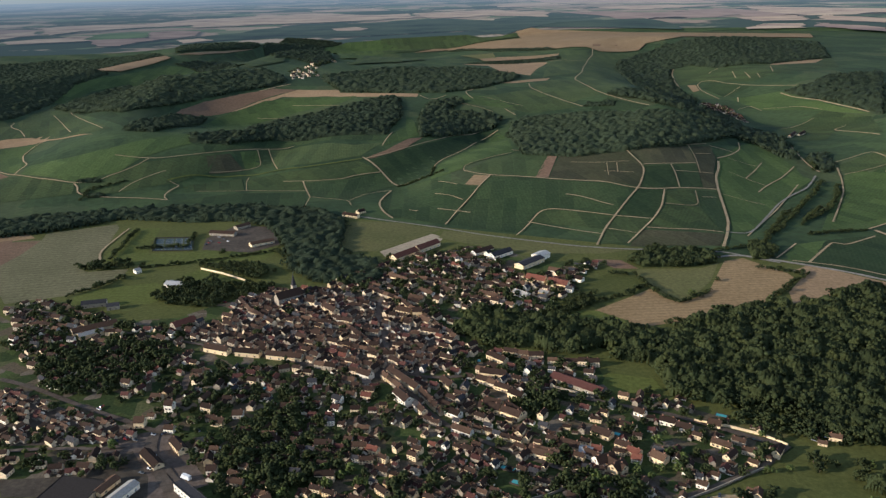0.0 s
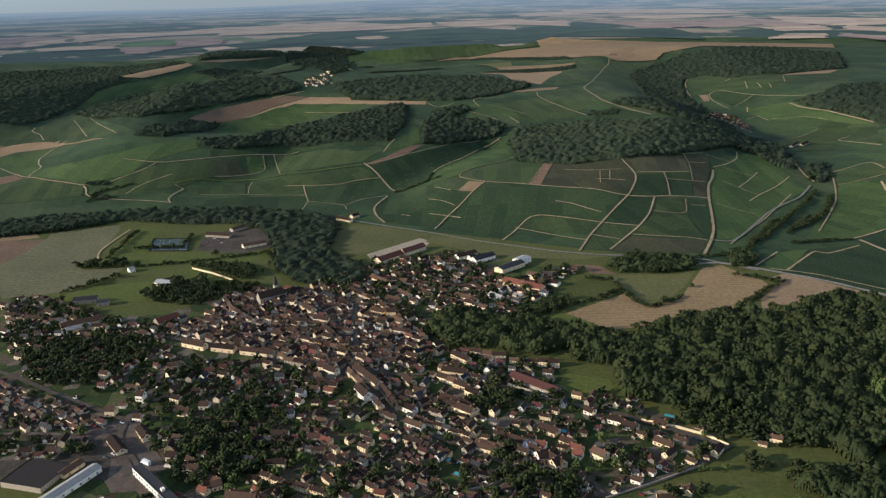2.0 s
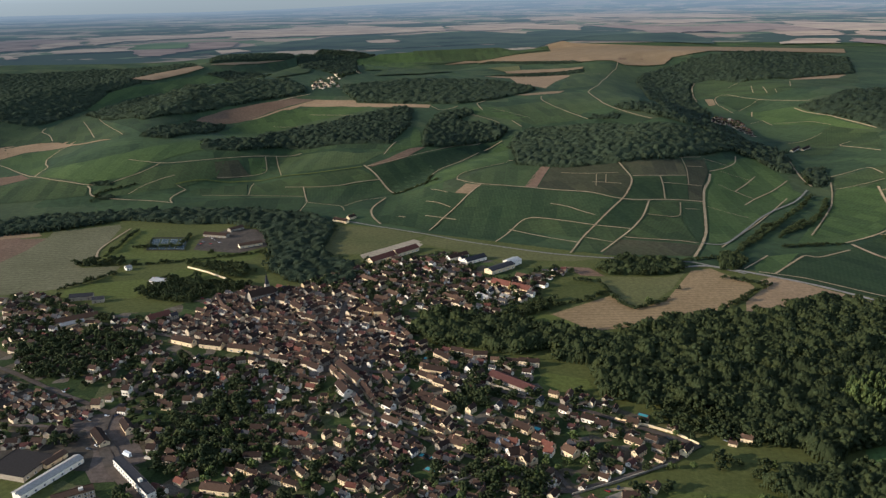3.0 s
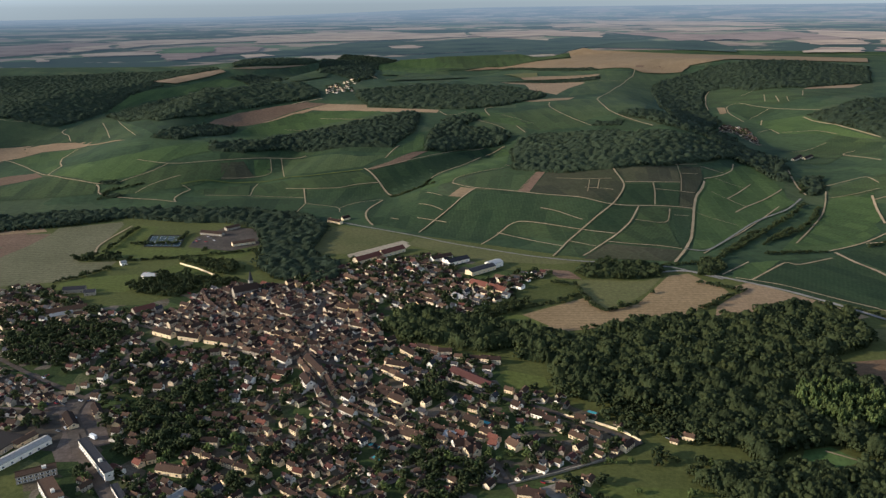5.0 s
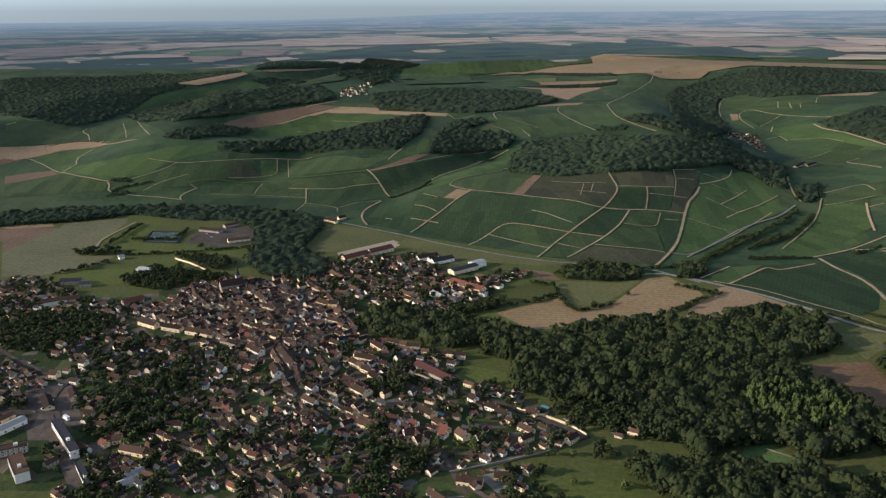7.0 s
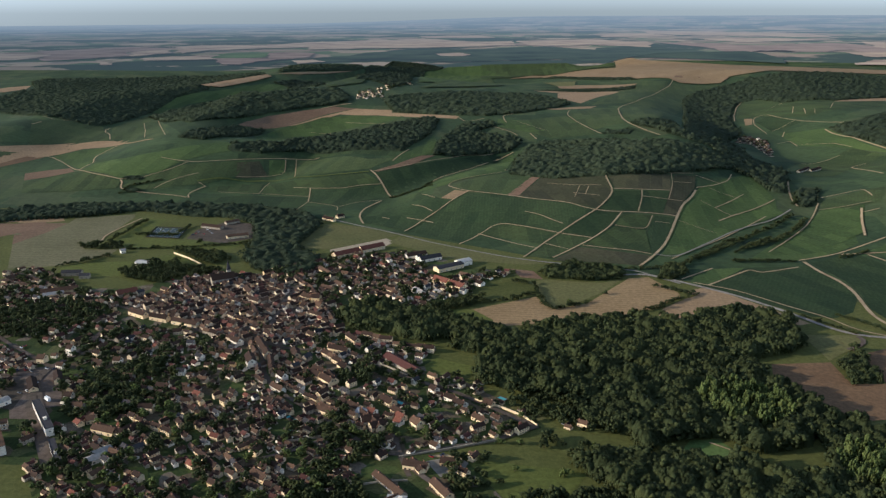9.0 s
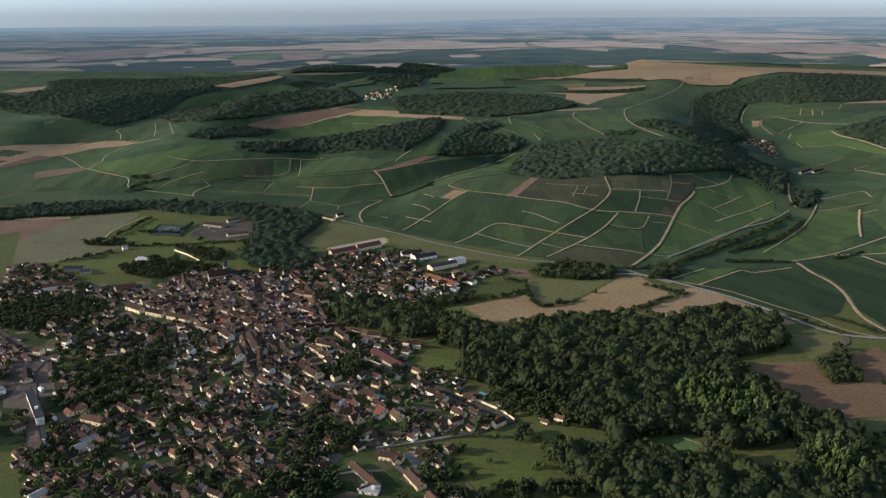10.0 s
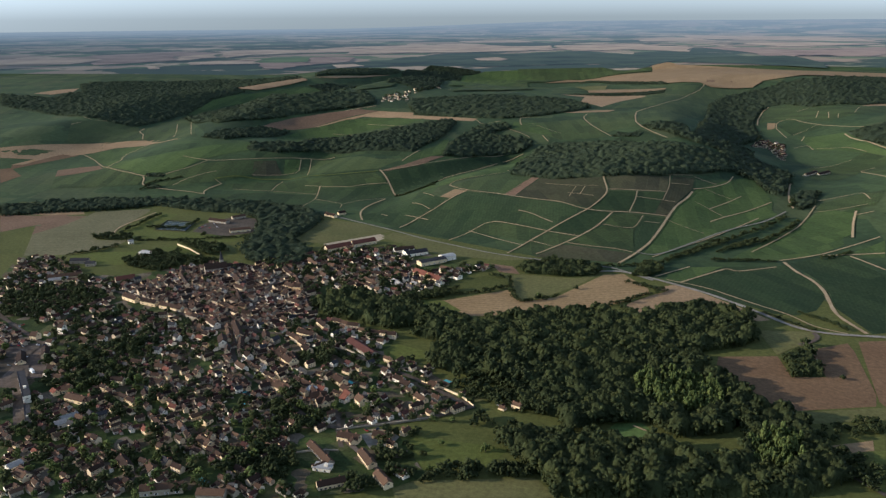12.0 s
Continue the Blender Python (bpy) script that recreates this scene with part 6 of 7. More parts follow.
landmark("house", "cream tan", 7.5, 4.2, 2.8, (-186, 568), (-176, 565))
landmark("house", "white tan", 7.0, 4.0, 2.6, (-172, 578), (-164, 578))
landmark("house", "white brown", 7.0, 4.0, 2.6, (-171, 500), (-166, 500))
landmark("winery", "stone tan", 9.0, 5.0, 2.4, (43, 330), (71, 342))
landmark("winery", "stone tan", 9.0, 5.0, 2.4, (86, 336), (106, 339))
landmark("shed", "white pale", 8.0, 3.6, 1.8, (-75, 334), (-71, 344))
landmark("house", "cream tan", 7.5, 4.0, 2.6, (-63, 331), (-50, 326))
landmark("house", "cream tan", 7.5, 4.0, 2.6, (-126, 461), (-120, 464))
landmark("winery", "cream tan", 8.0, 4.0, 2.8, (-112, 450), (-90, 446))
landmark("winery", "cream tan", 7.5, 4.0, 2.4, (-88, 444), (-78, 460))
landmark("shed", "white pale", 9.0, 3.6, 1.8, (-87, 401), (-79, 413))
landmark("house", "cream brown", 7.5, 4.6, 2.8, (2, 366), (17, 354))
landmark("house", "white tan", 7.0, 3.8, 2.4, (28, 365), (38, 354))
landmark("house", "cream tan", 8.0, 4.2, 2.8, (46, 408), (60, 400))
landmark("house", "cream tan", 8.0, 4.2, 2.8, (34, 433), (36, 442))

CHURCH = ((-182, 817), (-159, 835))
for f in (0.15, 0.5, 0.85):
    TAKEN.append((CHURCH[0][0] + (CHURCH[1][0] - CHURCH[0][0]) * f, CHURCH[0][1] + (CHURCH[1][1] - CHURCH[0][1]) * f, 6.0))
for x, y, r in ((42, 497, 4.8), (48, 479, 4.8), (128, 540, 4.8), (233, 528, 4.8), (217, 563, 4.8), (45, 496, 3.6), (-155, 624, 3.6), (32, 669, 3.6), (77, 355, 13.2)):
    TAKEN.append((x, y, r))
KINDS = []
for tone, top, L, W, eave, ridge in (
        ("cream", "brown", 11, 7.5, 4.8, 2.7), ("white", "brown", 10, 7.5, 3.4, 2.5), ("stone", "brown", 13, 7.5, 6.0, 3.0), ("cream", "red", 11, 8, 4.6, 2.7),
        ("white", "slate", 10, 7, 6.0, 3.0), ("cream", "brown", 16, 7.5, 6.2, 3.0), ("stone", "darkred", 10, 6.5, 5.2, 2.6), ("ochre", "brown", 10, 7.5, 5.6, 2.8),
        ("white", "darkred", 9.5, 7.5, 3.2, 2.6), ("stone", "brown", 10, 5.5, 3.2, 1.9), ("cream", "brown", 12, 7, 6.6, 3.0), ("stone", "slate", 11, 7, 6.0, 3.2),
        ("cream", "tan", 12, 7.5, 5.0, 2.6), ("cream", "tan", 10, 7, 3.6, 2.4), ("stone", "tan", 14, 7, 5.6, 2.8), ("white", "tan", 9.5, 7, 4.6, 2.6)):
    KINDS.append((tone, top, L, W, eave, ridge, []))


def near_road(x, y, gap):
    return any(((p[:, 0] - x) ** 2 + (p[:, 1] - y) ** 2).min() < (w / 2 + gap) ** 2 for p, w in STREETS)


def house_thing(kind, x, y, turn, size):
    tone, top, L, W, eave, ridge, made = KINDS[kind]
    m = pose(*land(x, y), 0, 0, turn) @ Matrix.Diagonal((size, size, size, 1))
    if not made:
        ob = tagged(building("house", f"{TONE[tone]} village house with {TOP[top]}", f"{tone} {top}", L, W, eave, ridge), group="houses of the town")
        ob.matrix_world = m
        made.append(ob)
    else:
        copy_thing(made[0], m)


def house_solid(kind):
    tone, top, L, W, eave, ridge, _ = KINDS[kind]
    out = []
    for bm in (wall_mesh(L, W, eave, ridge, False), roof_mesh(L, W, eave, ridge, False)):
        bm.verts.index_update()
        out.append((np.array([v.co[:] for v in bm.verts]), [[v.index for v in f.verts] for f in bm.faces]))
        bm.free()
    bm = bmesh.new()
    box(bm, L * 0.3 - 0.4, L * 0.3 + 0.4, -0.3, 0.3, eave, eave + ridge + 1.0)
    bm.verts.index_update()
    out.append((np.array([v.co[:] for v in bm.verts]), [[v.index for v in f.verts] for f in bm.faces]))
    bm.free()
    bm = bmesh.new()
    for side in (-1, 1):
        for s in range(2 if eave > 4.5 else 1):
            for i in range(3):
                cx = (i - 1) * L * 0.3
                box(bm, cx - 0.5, cx + 0.5, side * (W / 2 + 0.02) - 0.04, side * (W / 2 + 0.02) + 0.04, 0.9 + 2.7 * s, 2.2 + 2.7 * s)
    bm.verts.index_update()
    out.append((np.array([v.co[:] for v in bm.verts]), [[v.index for v in f.verts] for f in bm.faces]))
    bm.free()
    return out


SOLIDS = [house_solid(k) for k in range(len(KINDS))]
ISLE_WALL = {k: plain_mat(k + "_walls", {"cream": (0.76, 0.6, 0.39), "white": (0.86, 0.77, 0.62), "stone": (0.36, 0.3, 0.22), "ochre": (0.55, 0.40, 0.22)}[k], per='island') for k in WALL}
ISLE_ROOF = {k: plain_mat(k + "_roofs", {"brown": (0.041, 0.026, 0.019), "red": (0.15, 0.06, 0.04), "slate": (0.045, 0.043, 0.045), "darkred": (0.075, 0.034, 0.028), "tan": (0.088, 0.054, 0.035)}[k], spread=0.35, scale=0.9, per='island') for k in ("brown", "red", "slate", "darkred", "tan")}
ISLE_MATS = [*ISLE_WALL.values(), *ISLE_ROOF.values(), BRICK, GLASS]
ISLE_NAMES = [*ISLE_WALL, *ISLE_ROOF]


def house_mass(name, label, homes):
    """Houses past the nearest few hundred, one mesh."""
    vs, fs, ix, base = [], [], [], 0
    for kind, x, y, turn, size in homes:
        tone, top = KINDS[kind][:2]
        m = np.array(pose(*land(x, y), 0, 0, turn) @ Matrix.Diagonal((size, size, size, 1)))
        for (v, f), mat in zip(SOLIDS[kind], (ISLE_NAMES.index(tone), len(ISLE_WALL) + list(ISLE_ROOF).index(top), len(ISLE_NAMES), len(ISLE_NAMES) + 1)):
            vs.append(v @ m[:3, :3].T + m[:3, 3])
            fs += [[i + base for i in g] for g in f]
            ix += [mat] * len(f)
            base += len(v)
    if vs:
        tagged(from_arrays(name, np.concatenate(vs), fs, ISLE_MATS, ix), label, "houses", kind="stuff")


NEAR_HOMES, FAR_HOMES, TREE_SPOTS = [], {}, []


def district(gap, turn, trees, style, name, corners, seed):
    """Houses side by side along the streets' direction, with gardens and trees between."""
    rng = np.random.default_rng(seed)
    c, s = math.cos(radians(turn)), math.sin(radians(turn))
    local = [(x * c + y * s, -x * s + y * c) for x, y in corners]
    for u, v in scatter(local, gap, seed):
        x, y = u * c - v * s, u * s + v * c
        if rng.random() < trees:
            TREE_SPOTS.append((x, y))
            continue
        if style == "core":
            kind = int(rng.choice(16, p=(0.11, 0.03, 0.2, 0.02, 0.04, 0.1, 0.1, 0.04, 0.03, 0.13, 0.08, 0.04, 0.03, 0.02, 0.02, 0.01)))
            ang = turn + (90 if rng.random() < 0.35 else 0) + rng.normal(0, 5)
        elif style == "rows":
            kind = int(rng.choice(16, p=(0.06, 0.04, 0.06, 0.03, 0.03, 0.06, 0.06, 0.03, 0.05, 0.06, 0.04, 0.02, 0.16, 0.1, 0.12, 0.08)))
            ang = turn + (90 if rng.random() < 0.25 else 0) + rng.normal(0, 4)
        else:
            kind = int(rng.choice(16, p=(0.13, 0.14, 0.05, 0.03, 0.06, 0.05, 0.05, 0.05, 0.1, 0.07, 0.04, 0.02, 0.07, 0.06, 0.02, 0.06)))
            ang = turn + (90 if rng.random() < 0.4 else 0) + rng.normal(0, 9)
        size = float(rng.uniform(0.6, 0.86)) * (0.9 if style == "rows" else 1.0)
        r = 4.1 if style == "suburb" else 3.2
        if not free(x, y, r) or near_road(x, y, 3.4):
            if style == "suburb" and free(x, y, 3):
                TREE_SPOTS.append((x + 3, y + 3))
            continue
        TAKEN.append((x, y, r * 0.92))
        home = (kind, x, y, ang, size)
        if y < 575 and len(NEAR_HOMES) < 300:
            NEAR_HOMES.append(home)
        else:
            FAR_HOMES.setdefault(name, []).append(home)
        if style == "suburb" and rng.random() < 0.6:
            TREE_SPOTS.append((x + float(rng.uniform(-9, 9)), y + float(rng.choice((-8.5, 8.5)))))


STYLES = {"white": (1, 4, 8, 15), "cream": (0, 5, 10, 12, 13), "red": (3, 6), "stone": (2, 11)}


def terrace(line, seed):
    """Houses wall to wall along a street."""
    rng = np.random.default_rng(seed)
    p = dense(line, 3.0)
    run = np.concatenate([[0], np.cumsum(np.hypot(*np.diff(p, axis=0).T))])
    s = 0.0
    while s < run[-1]:
        kind = int(rng.choice((0, 2, 5, 7, 10, 12, 14, 4)))
        size = float(rng.uniform(0.66, 0.86))
        L = KINDS[kind][2] * size
        x, y = np.interp(s + L / 2, run, p[:, 0]), np.interp(s + L / 2, run, p[:, 1])
        x1, y1 = np.interp(s + L, run, p[:, 0]), np.interp(s + L, run, p[:, 1])
        ang = math.degrees(math.atan2(y1 - y, x1 - x)) if (x1, y1) != (x, y) else 0.0
        s += L * 0.98
        if free(x, y, 2.5):
            TAKEN.append((x, y, 4.2))
            home = (kind, float(x), float(y), ang, size)
            if y < 640:
                NEAR_HOMES.append(home)
            else:
                FAR_HOMES.setdefault("close-built stone and cream houses with brown roofs", []).append(home)


def singles(style, spots, seed):
    """Houses that stand out by themselves."""
    rng = np.random.default_rng(seed)
    for x, y in spots:
        if not free(x, y, 3.5):
            continue
        kind = int(rng.choice(STYLES[style]))
        TAKEN.append((x, y, 5.4))
        NEAR_HOMES.append((kind, x, y, -32 + (90 if rng.random() < 0.4 else 0) + rng.normal(0, 6), float(rng.uniform(0.75, 0.95))))


terrace([(-118, 665), (-70, 644)], 400)
terrace([(-48, 658), (-27, 622), (-5, 576)], 401)
terrace([(-55, 643), (-38, 615), (-19, 575)], 402)
terrace([(28, 649), (68, 625)], 403)
terrace([(5, 562), (30, 545), (54, 530)], 404)
terrace([(84, 497), (120, 485)], 405)
terrace([(-21, 439), (17, 408)], 406)
terrace([(-59, 500), (-30, 486)], 407)
terrace([(-24, 484), (9, 450)], 408)
terrace([(-224, 829), (-204, 794), (-177, 763)], 409)
terrace([(-47, 814), (-18, 767), (12, 715)], 410)
terrace([(-86, 858), (-48, 816)], 411)
terrace([(-147, 772), (-99, 750), (-68, 703)], 412)
terrace([(-113, 715), (-52, 682)], 413)
terrace([(3, 678), (28, 698)], 414)
terrace([(55, 683), (83, 672)], 415)
terrace([(93, 664), (133, 655)], 416)
terrace([(-114, 527), (-59, 508)], 417)
terrace([(-95, 475), (-47, 454)], 418)
terrace([(15, 428), (45, 401)], 419)
terrace([(-40, 884), (21, 868), (82, 843)], 420)
terrace([(22, 827), (75, 794)], 421)
terrace([(-450, 779), (-396, 765), (-335, 747)], 422)
singles("white", [(21, 637), (50, 686), (37, 640), (49, 627), (134, 581), (140, 579), (165, 502), (173, 501), (157, 543), (93, 563)], 200)
singles("cream", [(43, 652), (138, 555), (156, 572), (172, 558), (185, 550), (93, 529), (130, 527), (153, 510), (63, 594), (78, 605), (147, 596), (188, 531)], 201)
singles("red", [(136, 511), (110, 521), (66, 519)], 202)
singles("stone", [(115, 539), (101, 520), (33, 603), (16, 614), (75, 550), (85, 523), (55, 509)], 203)
singles("cream", [(-105, 454), (-81, 456), (-127, 470), (-52, 504), (-45, 491), (-37, 523), (-22, 520), (-32, 560), (-17, 543), (-2, 464), (-26, 467), (10, 401), (6, 417), (38, 438), (52, 414), (32, 468)], 204)
singles("cream", [(-80, 389)], 205)
singles("white", [(-84, 431), (-98, 433), (-39, 439), (45, 447), (-73, 405), (-38, 583), (-22, 592), (-13, 607)], 206)
singles("red", [(-130, 456), (-55, 522), (-6, 454), (-5, 411)], 207)
singles("white", [(165, 498), (185, 481), (173, 470), (195, 490), (29, 641), (53, 443), (36, 469), (70, 456), (156, 458), (89, 562), (97, 559)], 208)
singles("cream", [(217, 495), (203, 503), (239, 507), (228, 501), (208, 520), (217, 554), (190, 590), (156, 570), (206, 458), (202, 434), (289, 525), (277, 519), (309, 470), (41, 434), (57, 421), (28, 448)], 209)
singles("white", [(-135, 807), (-108, 760), (-22, 778), (-31, 801), (-4, 708), (42, 657), (73, 667), (110, 654), (-53, 656), (-75, 652), (-43, 609), (0, 574), (182, 545), (178, 478), (154, 511), (293, 531)], 210)
singles("white", [(166, 498), (174, 472), (189, 481), (198, 491), (158, 463), (20, 630), (6, 688), (-15, 721), (43, 774), (72, 773), (88, 787), (87, 564), (97, 559), (-49, 736), (-38, 743)], 211)
singles("cream", [(172, 495), (206, 502), (76, 566), (56, 542), (70, 550), (-29, 728), (-10, 727), (12, 694), (-87, 781), (-56, 765), (-87, 693), (-67, 674), (-121, 754), (-98, 725)], 212)
district(7.8, -30, 0.03, "core", "close-built stone and cream houses with brown roofs", [(-229, 833), (-195, 858), (-137, 863), (-67, 820), (-24, 775), (13, 712), (22, 671), (-18, 647), (-63, 642), (-174, 692), (-253, 734), (-269, 772), (-226, 764)], 50)
district(10, -33, 0.22, "suburb", "cream and white houses with tiled roofs in gardens", [(-53, 861), (-85, 914), (-70, 959), (-7, 983), (46, 1001), (89, 897), (133, 890), (181, 944), (189, 926), (165, 887), (132, 817), (91, 766), (51, 779), (0, 800)], 51)
district(9.0, -33, 0.12, "core", "close-built stone and cream houses with brown roofs", [(-32, 635), (10, 626), (47, 582), (74, 552), (92, 529), (127, 519), (131, 484), (92, 479), (65, 476), (21, 507), (-10, 543), (-33, 585)], 52)
district(11.5, -28, 0.3, "suburb", "cream and white houses with tiled roofs in gardens", [(-11, 686), (22, 697), (66, 684), (132, 663), (141, 598), (125, 579), (81, 597), (34, 616), (-16, 637)], 53)
district(14.5, -23, 0.35, "suburb", "cream and white houses with tiled roofs in gardens", [(75, 574), (139, 592), (175, 596), (247, 532), (259, 515), (223, 492), (147, 459), (131, 484), (127, 519), (92, 534)], 54)
district(9.0, -36, 0.14, "core", "close-built stone and cream houses with brown roofs", [(-66, 470), (-59, 512), (-29, 526), (-26, 563), (1, 524), (28, 498), (67, 468), (41, 434), (63, 414), (-105, 395), (-112, 425), (-111, 457)], 55)
district(9.6, -26, 0.4, "rows", "rows of cream houses with weathered tan roofs", [(-179, 443), (-157, 460), (-70, 403), (-15, 387), (29, 416), (51, 496), (112, 445), (123, 368), (170, 354), (-54, 302)], 56)
district(11.5, -22, 0.3, "suburb", "cream and white houses with tiled roofs in gardens", [(-484, 828), (-448, 845), (-336, 771), (-266, 759), (-224, 672), (-160, 660), (-138, 611), (-189, 599), (-266, 610), (-320, 646), (-375, 671)], 57)
district(12, -11, 0.4, "suburb", "cream and white houses with tiled roofs in gardens", [(-209, 603), (-138, 611), (-65, 631), (-35, 573), (-61, 517), (-75, 469), (-118, 452), (-169, 484), (-215, 554), (-251, 586)], 58)
district(9, -30, 0.12, "rows", "rows of cream houses with weathered tan roofs", [(-389, 634), (-352, 617), (-289, 582), (-244, 558), (-240, 542), (-299, 541), (-342, 541)], 59)
district(11.5, 3, 0.3, "suburb", "cream and white houses with tiled roofs in gardens", [(-336, 530), (-242, 530), (-227, 503), (-245, 494), (-281, 502), (-320, 500)], 60)
district(11.5, -30, 0.3, "suburb", "cream and white houses with tiled roofs in gardens", [(-430, 726), (-450, 813), (-377, 802), (-255, 718), (-296, 656), (-335, 618)], 61)
district(13, -73, 0.3, "core", "close-built stone and cream houses with brown roofs", [(645, 1991), (688, 2016), (686, 1811), (713, 1873), (721, 1982), (737, 2079), (685, 2132)], 62)
district(24, 71, 0.35, "core", "close-built stone and cream houses with brown roofs", [(-421, 2292), (-343, 2367), (-386, 2519), (-352, 2830), (-380, 2871), (-433, 2643), (-451, 2484)], 63)
district(10, -48, 0.2, "suburb", "cream and white houses with tiled roofs in gardens", [(-137, 874), (-93, 913), (-53, 876), (-8, 808), (18, 748), (14, 715), (-23, 773), (-66, 818)], 64)
district(11, -7, 0.3, "suburb", "cream and white houses with tiled roofs in gardens", [(-234, 667), (-160, 660), (-116, 658), (-60, 632), (-59, 613), (-137, 608), (-201, 604)], 65)
district(9, -22, 0.2, "rows", "rows of cream houses with weathered tan roofs", [(-129, 438), (-111, 457), (-66, 470), (-57, 400), (-101, 395)], 66)
district(10, -31, 0.25, "suburb", "cream and white houses with tiled roofs in gardens", [(45, 495), (81, 515), (134, 492), (148, 443), (116, 436)], 67)

# low sheds and wings built onto the houses
WING_RNG = np.random.default_rng(909)
for kind, x, y, turn, size in [h for homes in [NEAR_HOMES, *FAR_HOMES.values()] for h in homes]:
    for _ in range(2):
        if WING_RNG.random() < 0.55:
            L, W = KINDS[kind][2] * size, KINDS[kind][3] * size
            u, v = WING_RNG.choice((-0.42, 0.42)) * L, WING_RNG.choice((-1, 1)) * (W * 0.5 + 1.6)
            c, s = math.cos(radians(turn)), math.sin(radians(turn))
            wx, wy = x + u * c - v * s, y + u * s + v * c
            if not near_road(wx, wy, 1.5):
                FAR_HOMES.setdefault("low stone sheds and wings with brown roofs behind houses", []).append((int(WING_RNG.choice((9, 9, 13, 6, 1))), wx, wy, turn + 90, float(WING_RNG.uniform(0.36, 0.58))))
for h in NEAR_HOMES:
    house_thing(*h)
for key, homes in FAR_HOMES.items():
    house_mass("town_houses", key, homes)


# ---- garden and street trees ----
def tree_kind(seed, size, clumps=40):
    rng = np.random.default_rng(seed)
    v, f = crown_shape(rng, clumps)
    crown = bpy.data.meshes.new("crown")
    crown.from_pydata((v * np.array([size * 1.1, size * 1.1, size]) - np.array([0, 0, 0.08 * size])).tolist(), [], f.tolist())
    crown.materials.append(LEAF if seed % 3 else LEAF_PALE)
    crown.polygons.foreach_set("use_smooth", np.ones(len(crown.polygons), bool))
    bm = bmesh.new()
    bmesh.ops.create_cone(bm, segments=7, radius1=size * 0.035, radius2=size * 0.012, depth=size * 0.62, cap_ends=True, matrix=Matrix.Translation((0, 0, size * 0.3)))
    for k in range(3):
        a = rng.uniform(0, 6.28)
        bmesh.ops.create_cone(bm, segments=5, radius1=size * 0.014, radius2=size * 0.004, depth=size * 0.34, cap_ends=False,
                              matrix=Matrix.Translation((math.cos(a) * size * 0.1, math.sin(a) * size * 0.1, size * 0.45)) @ Euler((0, 0.6, a)).to_matrix().to_4x4())
    trunk = to_data("trunk", bm, [BARK])
    ob = tagged(new("tree"), "dark green broadleaf tree in a garden", "tree", "garden trees")
    shared("trunk", trunk, ob, pose(0, 0, 0))
    shared("crown", crown, ob, pose(0, 0, 0))
    return ob


TREE_RNG = np.random.default_rng(77)
TREE_SPOTS = [p for p in TREE_SPOTS if not near_road(p[0], p[1], 1.0)]
TREE_SPOTS.sort(key=lambda p: p[1])
MODELS = [tree_kind(300 + i, s) for i, s in enumerate((6, 7, 8, 9, 10, 11, 7.5, 8.5))]
for i, (x, y) in enumerate(TREE_SPOTS[:300]):
    m = pose(*land(x, y), 0, 0, float(TREE_RNG.uniform(0, 360)))
    if i < len(MODELS):
        MODELS[i].matrix_world = m
    else:
        k = float(TREE_RNG.uniform(0.75, 1.25))
        copy_thing(MODELS[int(TREE_RNG.integers(len(MODELS)))], m @ Matrix.Diagonal((k, k, k, 1)))
if len(TREE_SPOTS) > 300:
    plant("garden_trees", np.array(TREE_SPOTS[300:]), 8.0, 26, "dark green garden trees between the houses", 5, category="trees")


# ---- pools, walls, courts ----
def pool(x, y, a, b):
    """A garden pool: stone coping round blue water."""
    ob = tagged(new("swimming_pool"), "turquoise swimming pool with pale stone coping in a garden", "pool")
    bm = bmesh.new()
    for x0, x1, y0, y1 in ((-a / 2 - 1, a / 2 + 1, -b / 2 - 1, -b / 2), (-a / 2 - 1, a / 2 + 1, b / 2, b / 2 + 1), (-a / 2 - 1, -a / 2, -b / 2, b / 2), (a / 2, a / 2 + 1, -b / 2, b / 2)):
        box(bm, x0, x1, y0, y1, 0.2, 0.95)
    part("coping", bm, FIELD["yard"], ob)
    bm = bmesh.new()
    box(bm, -a / 2, a / 2, -b / 2, b / 2, 0.2, 0.85)
    part("water", bm, WATER, ob)
    ob.matrix_world = pose(*land(x, y), 0, 0, -30)
    return ob


def garden_wall(h, line):
    p = dense(line, 12.0)
    ob = tagged(new("garden_wall"), "pale limestone garden wall beside the street", "wall")
    for (x0, y0), (x1, y1) in zip(p, p[1:]):
        L = math.hypot(x1 - x0, y1 - y0)
        bm = bmesh.new()
        box(bm, 0, L, -0.25, 0.25, -0.5, h)
        box(bm, 0, L, -0.35, 0.35, h + 0.004, h + 0.15)
        seg = part("wall_length", bm, WALL["stone"] if h < 2.1 else WALL["cream"], ob)
        seg.matrix_world = pose(*land(x0, y0), 0, 0, math.degrees(math.atan2(y1 - y0, x1 - x0)))


def open_spots(spots):
    """Those of the spots where no house or street stands."""
    return np.array([p for p in spots if free(p[0], p[1], 1.0) and not near_road(p[0], p[1], 1.0)])


def hedge(size, line, seed):
    rng = np.random.default_rng(seed)
    p = dense(line, size * 0.75)
    plant("hedge", p + rng.normal(0, size * 0.14, p.shape), size, 26, "dark green hedge of bushes along a field", seed, category="hedge")


def lone_trees(spots, seed):
    rng = np.random.default_rng(seed)
    for x, y in spots:
        k = float(rng.uniform(0.75, 1.1))
        ob = copy_thing(MODELS[int(rng.integers(len(MODELS)))], pose(*land(x, y), 0, 0, float(rng.uniform(0, 360))) @ Matrix.Diagonal((k, k, k, 1)))
        tagged(ob, "single green broadleaf tree standing in grass", group="field trees")


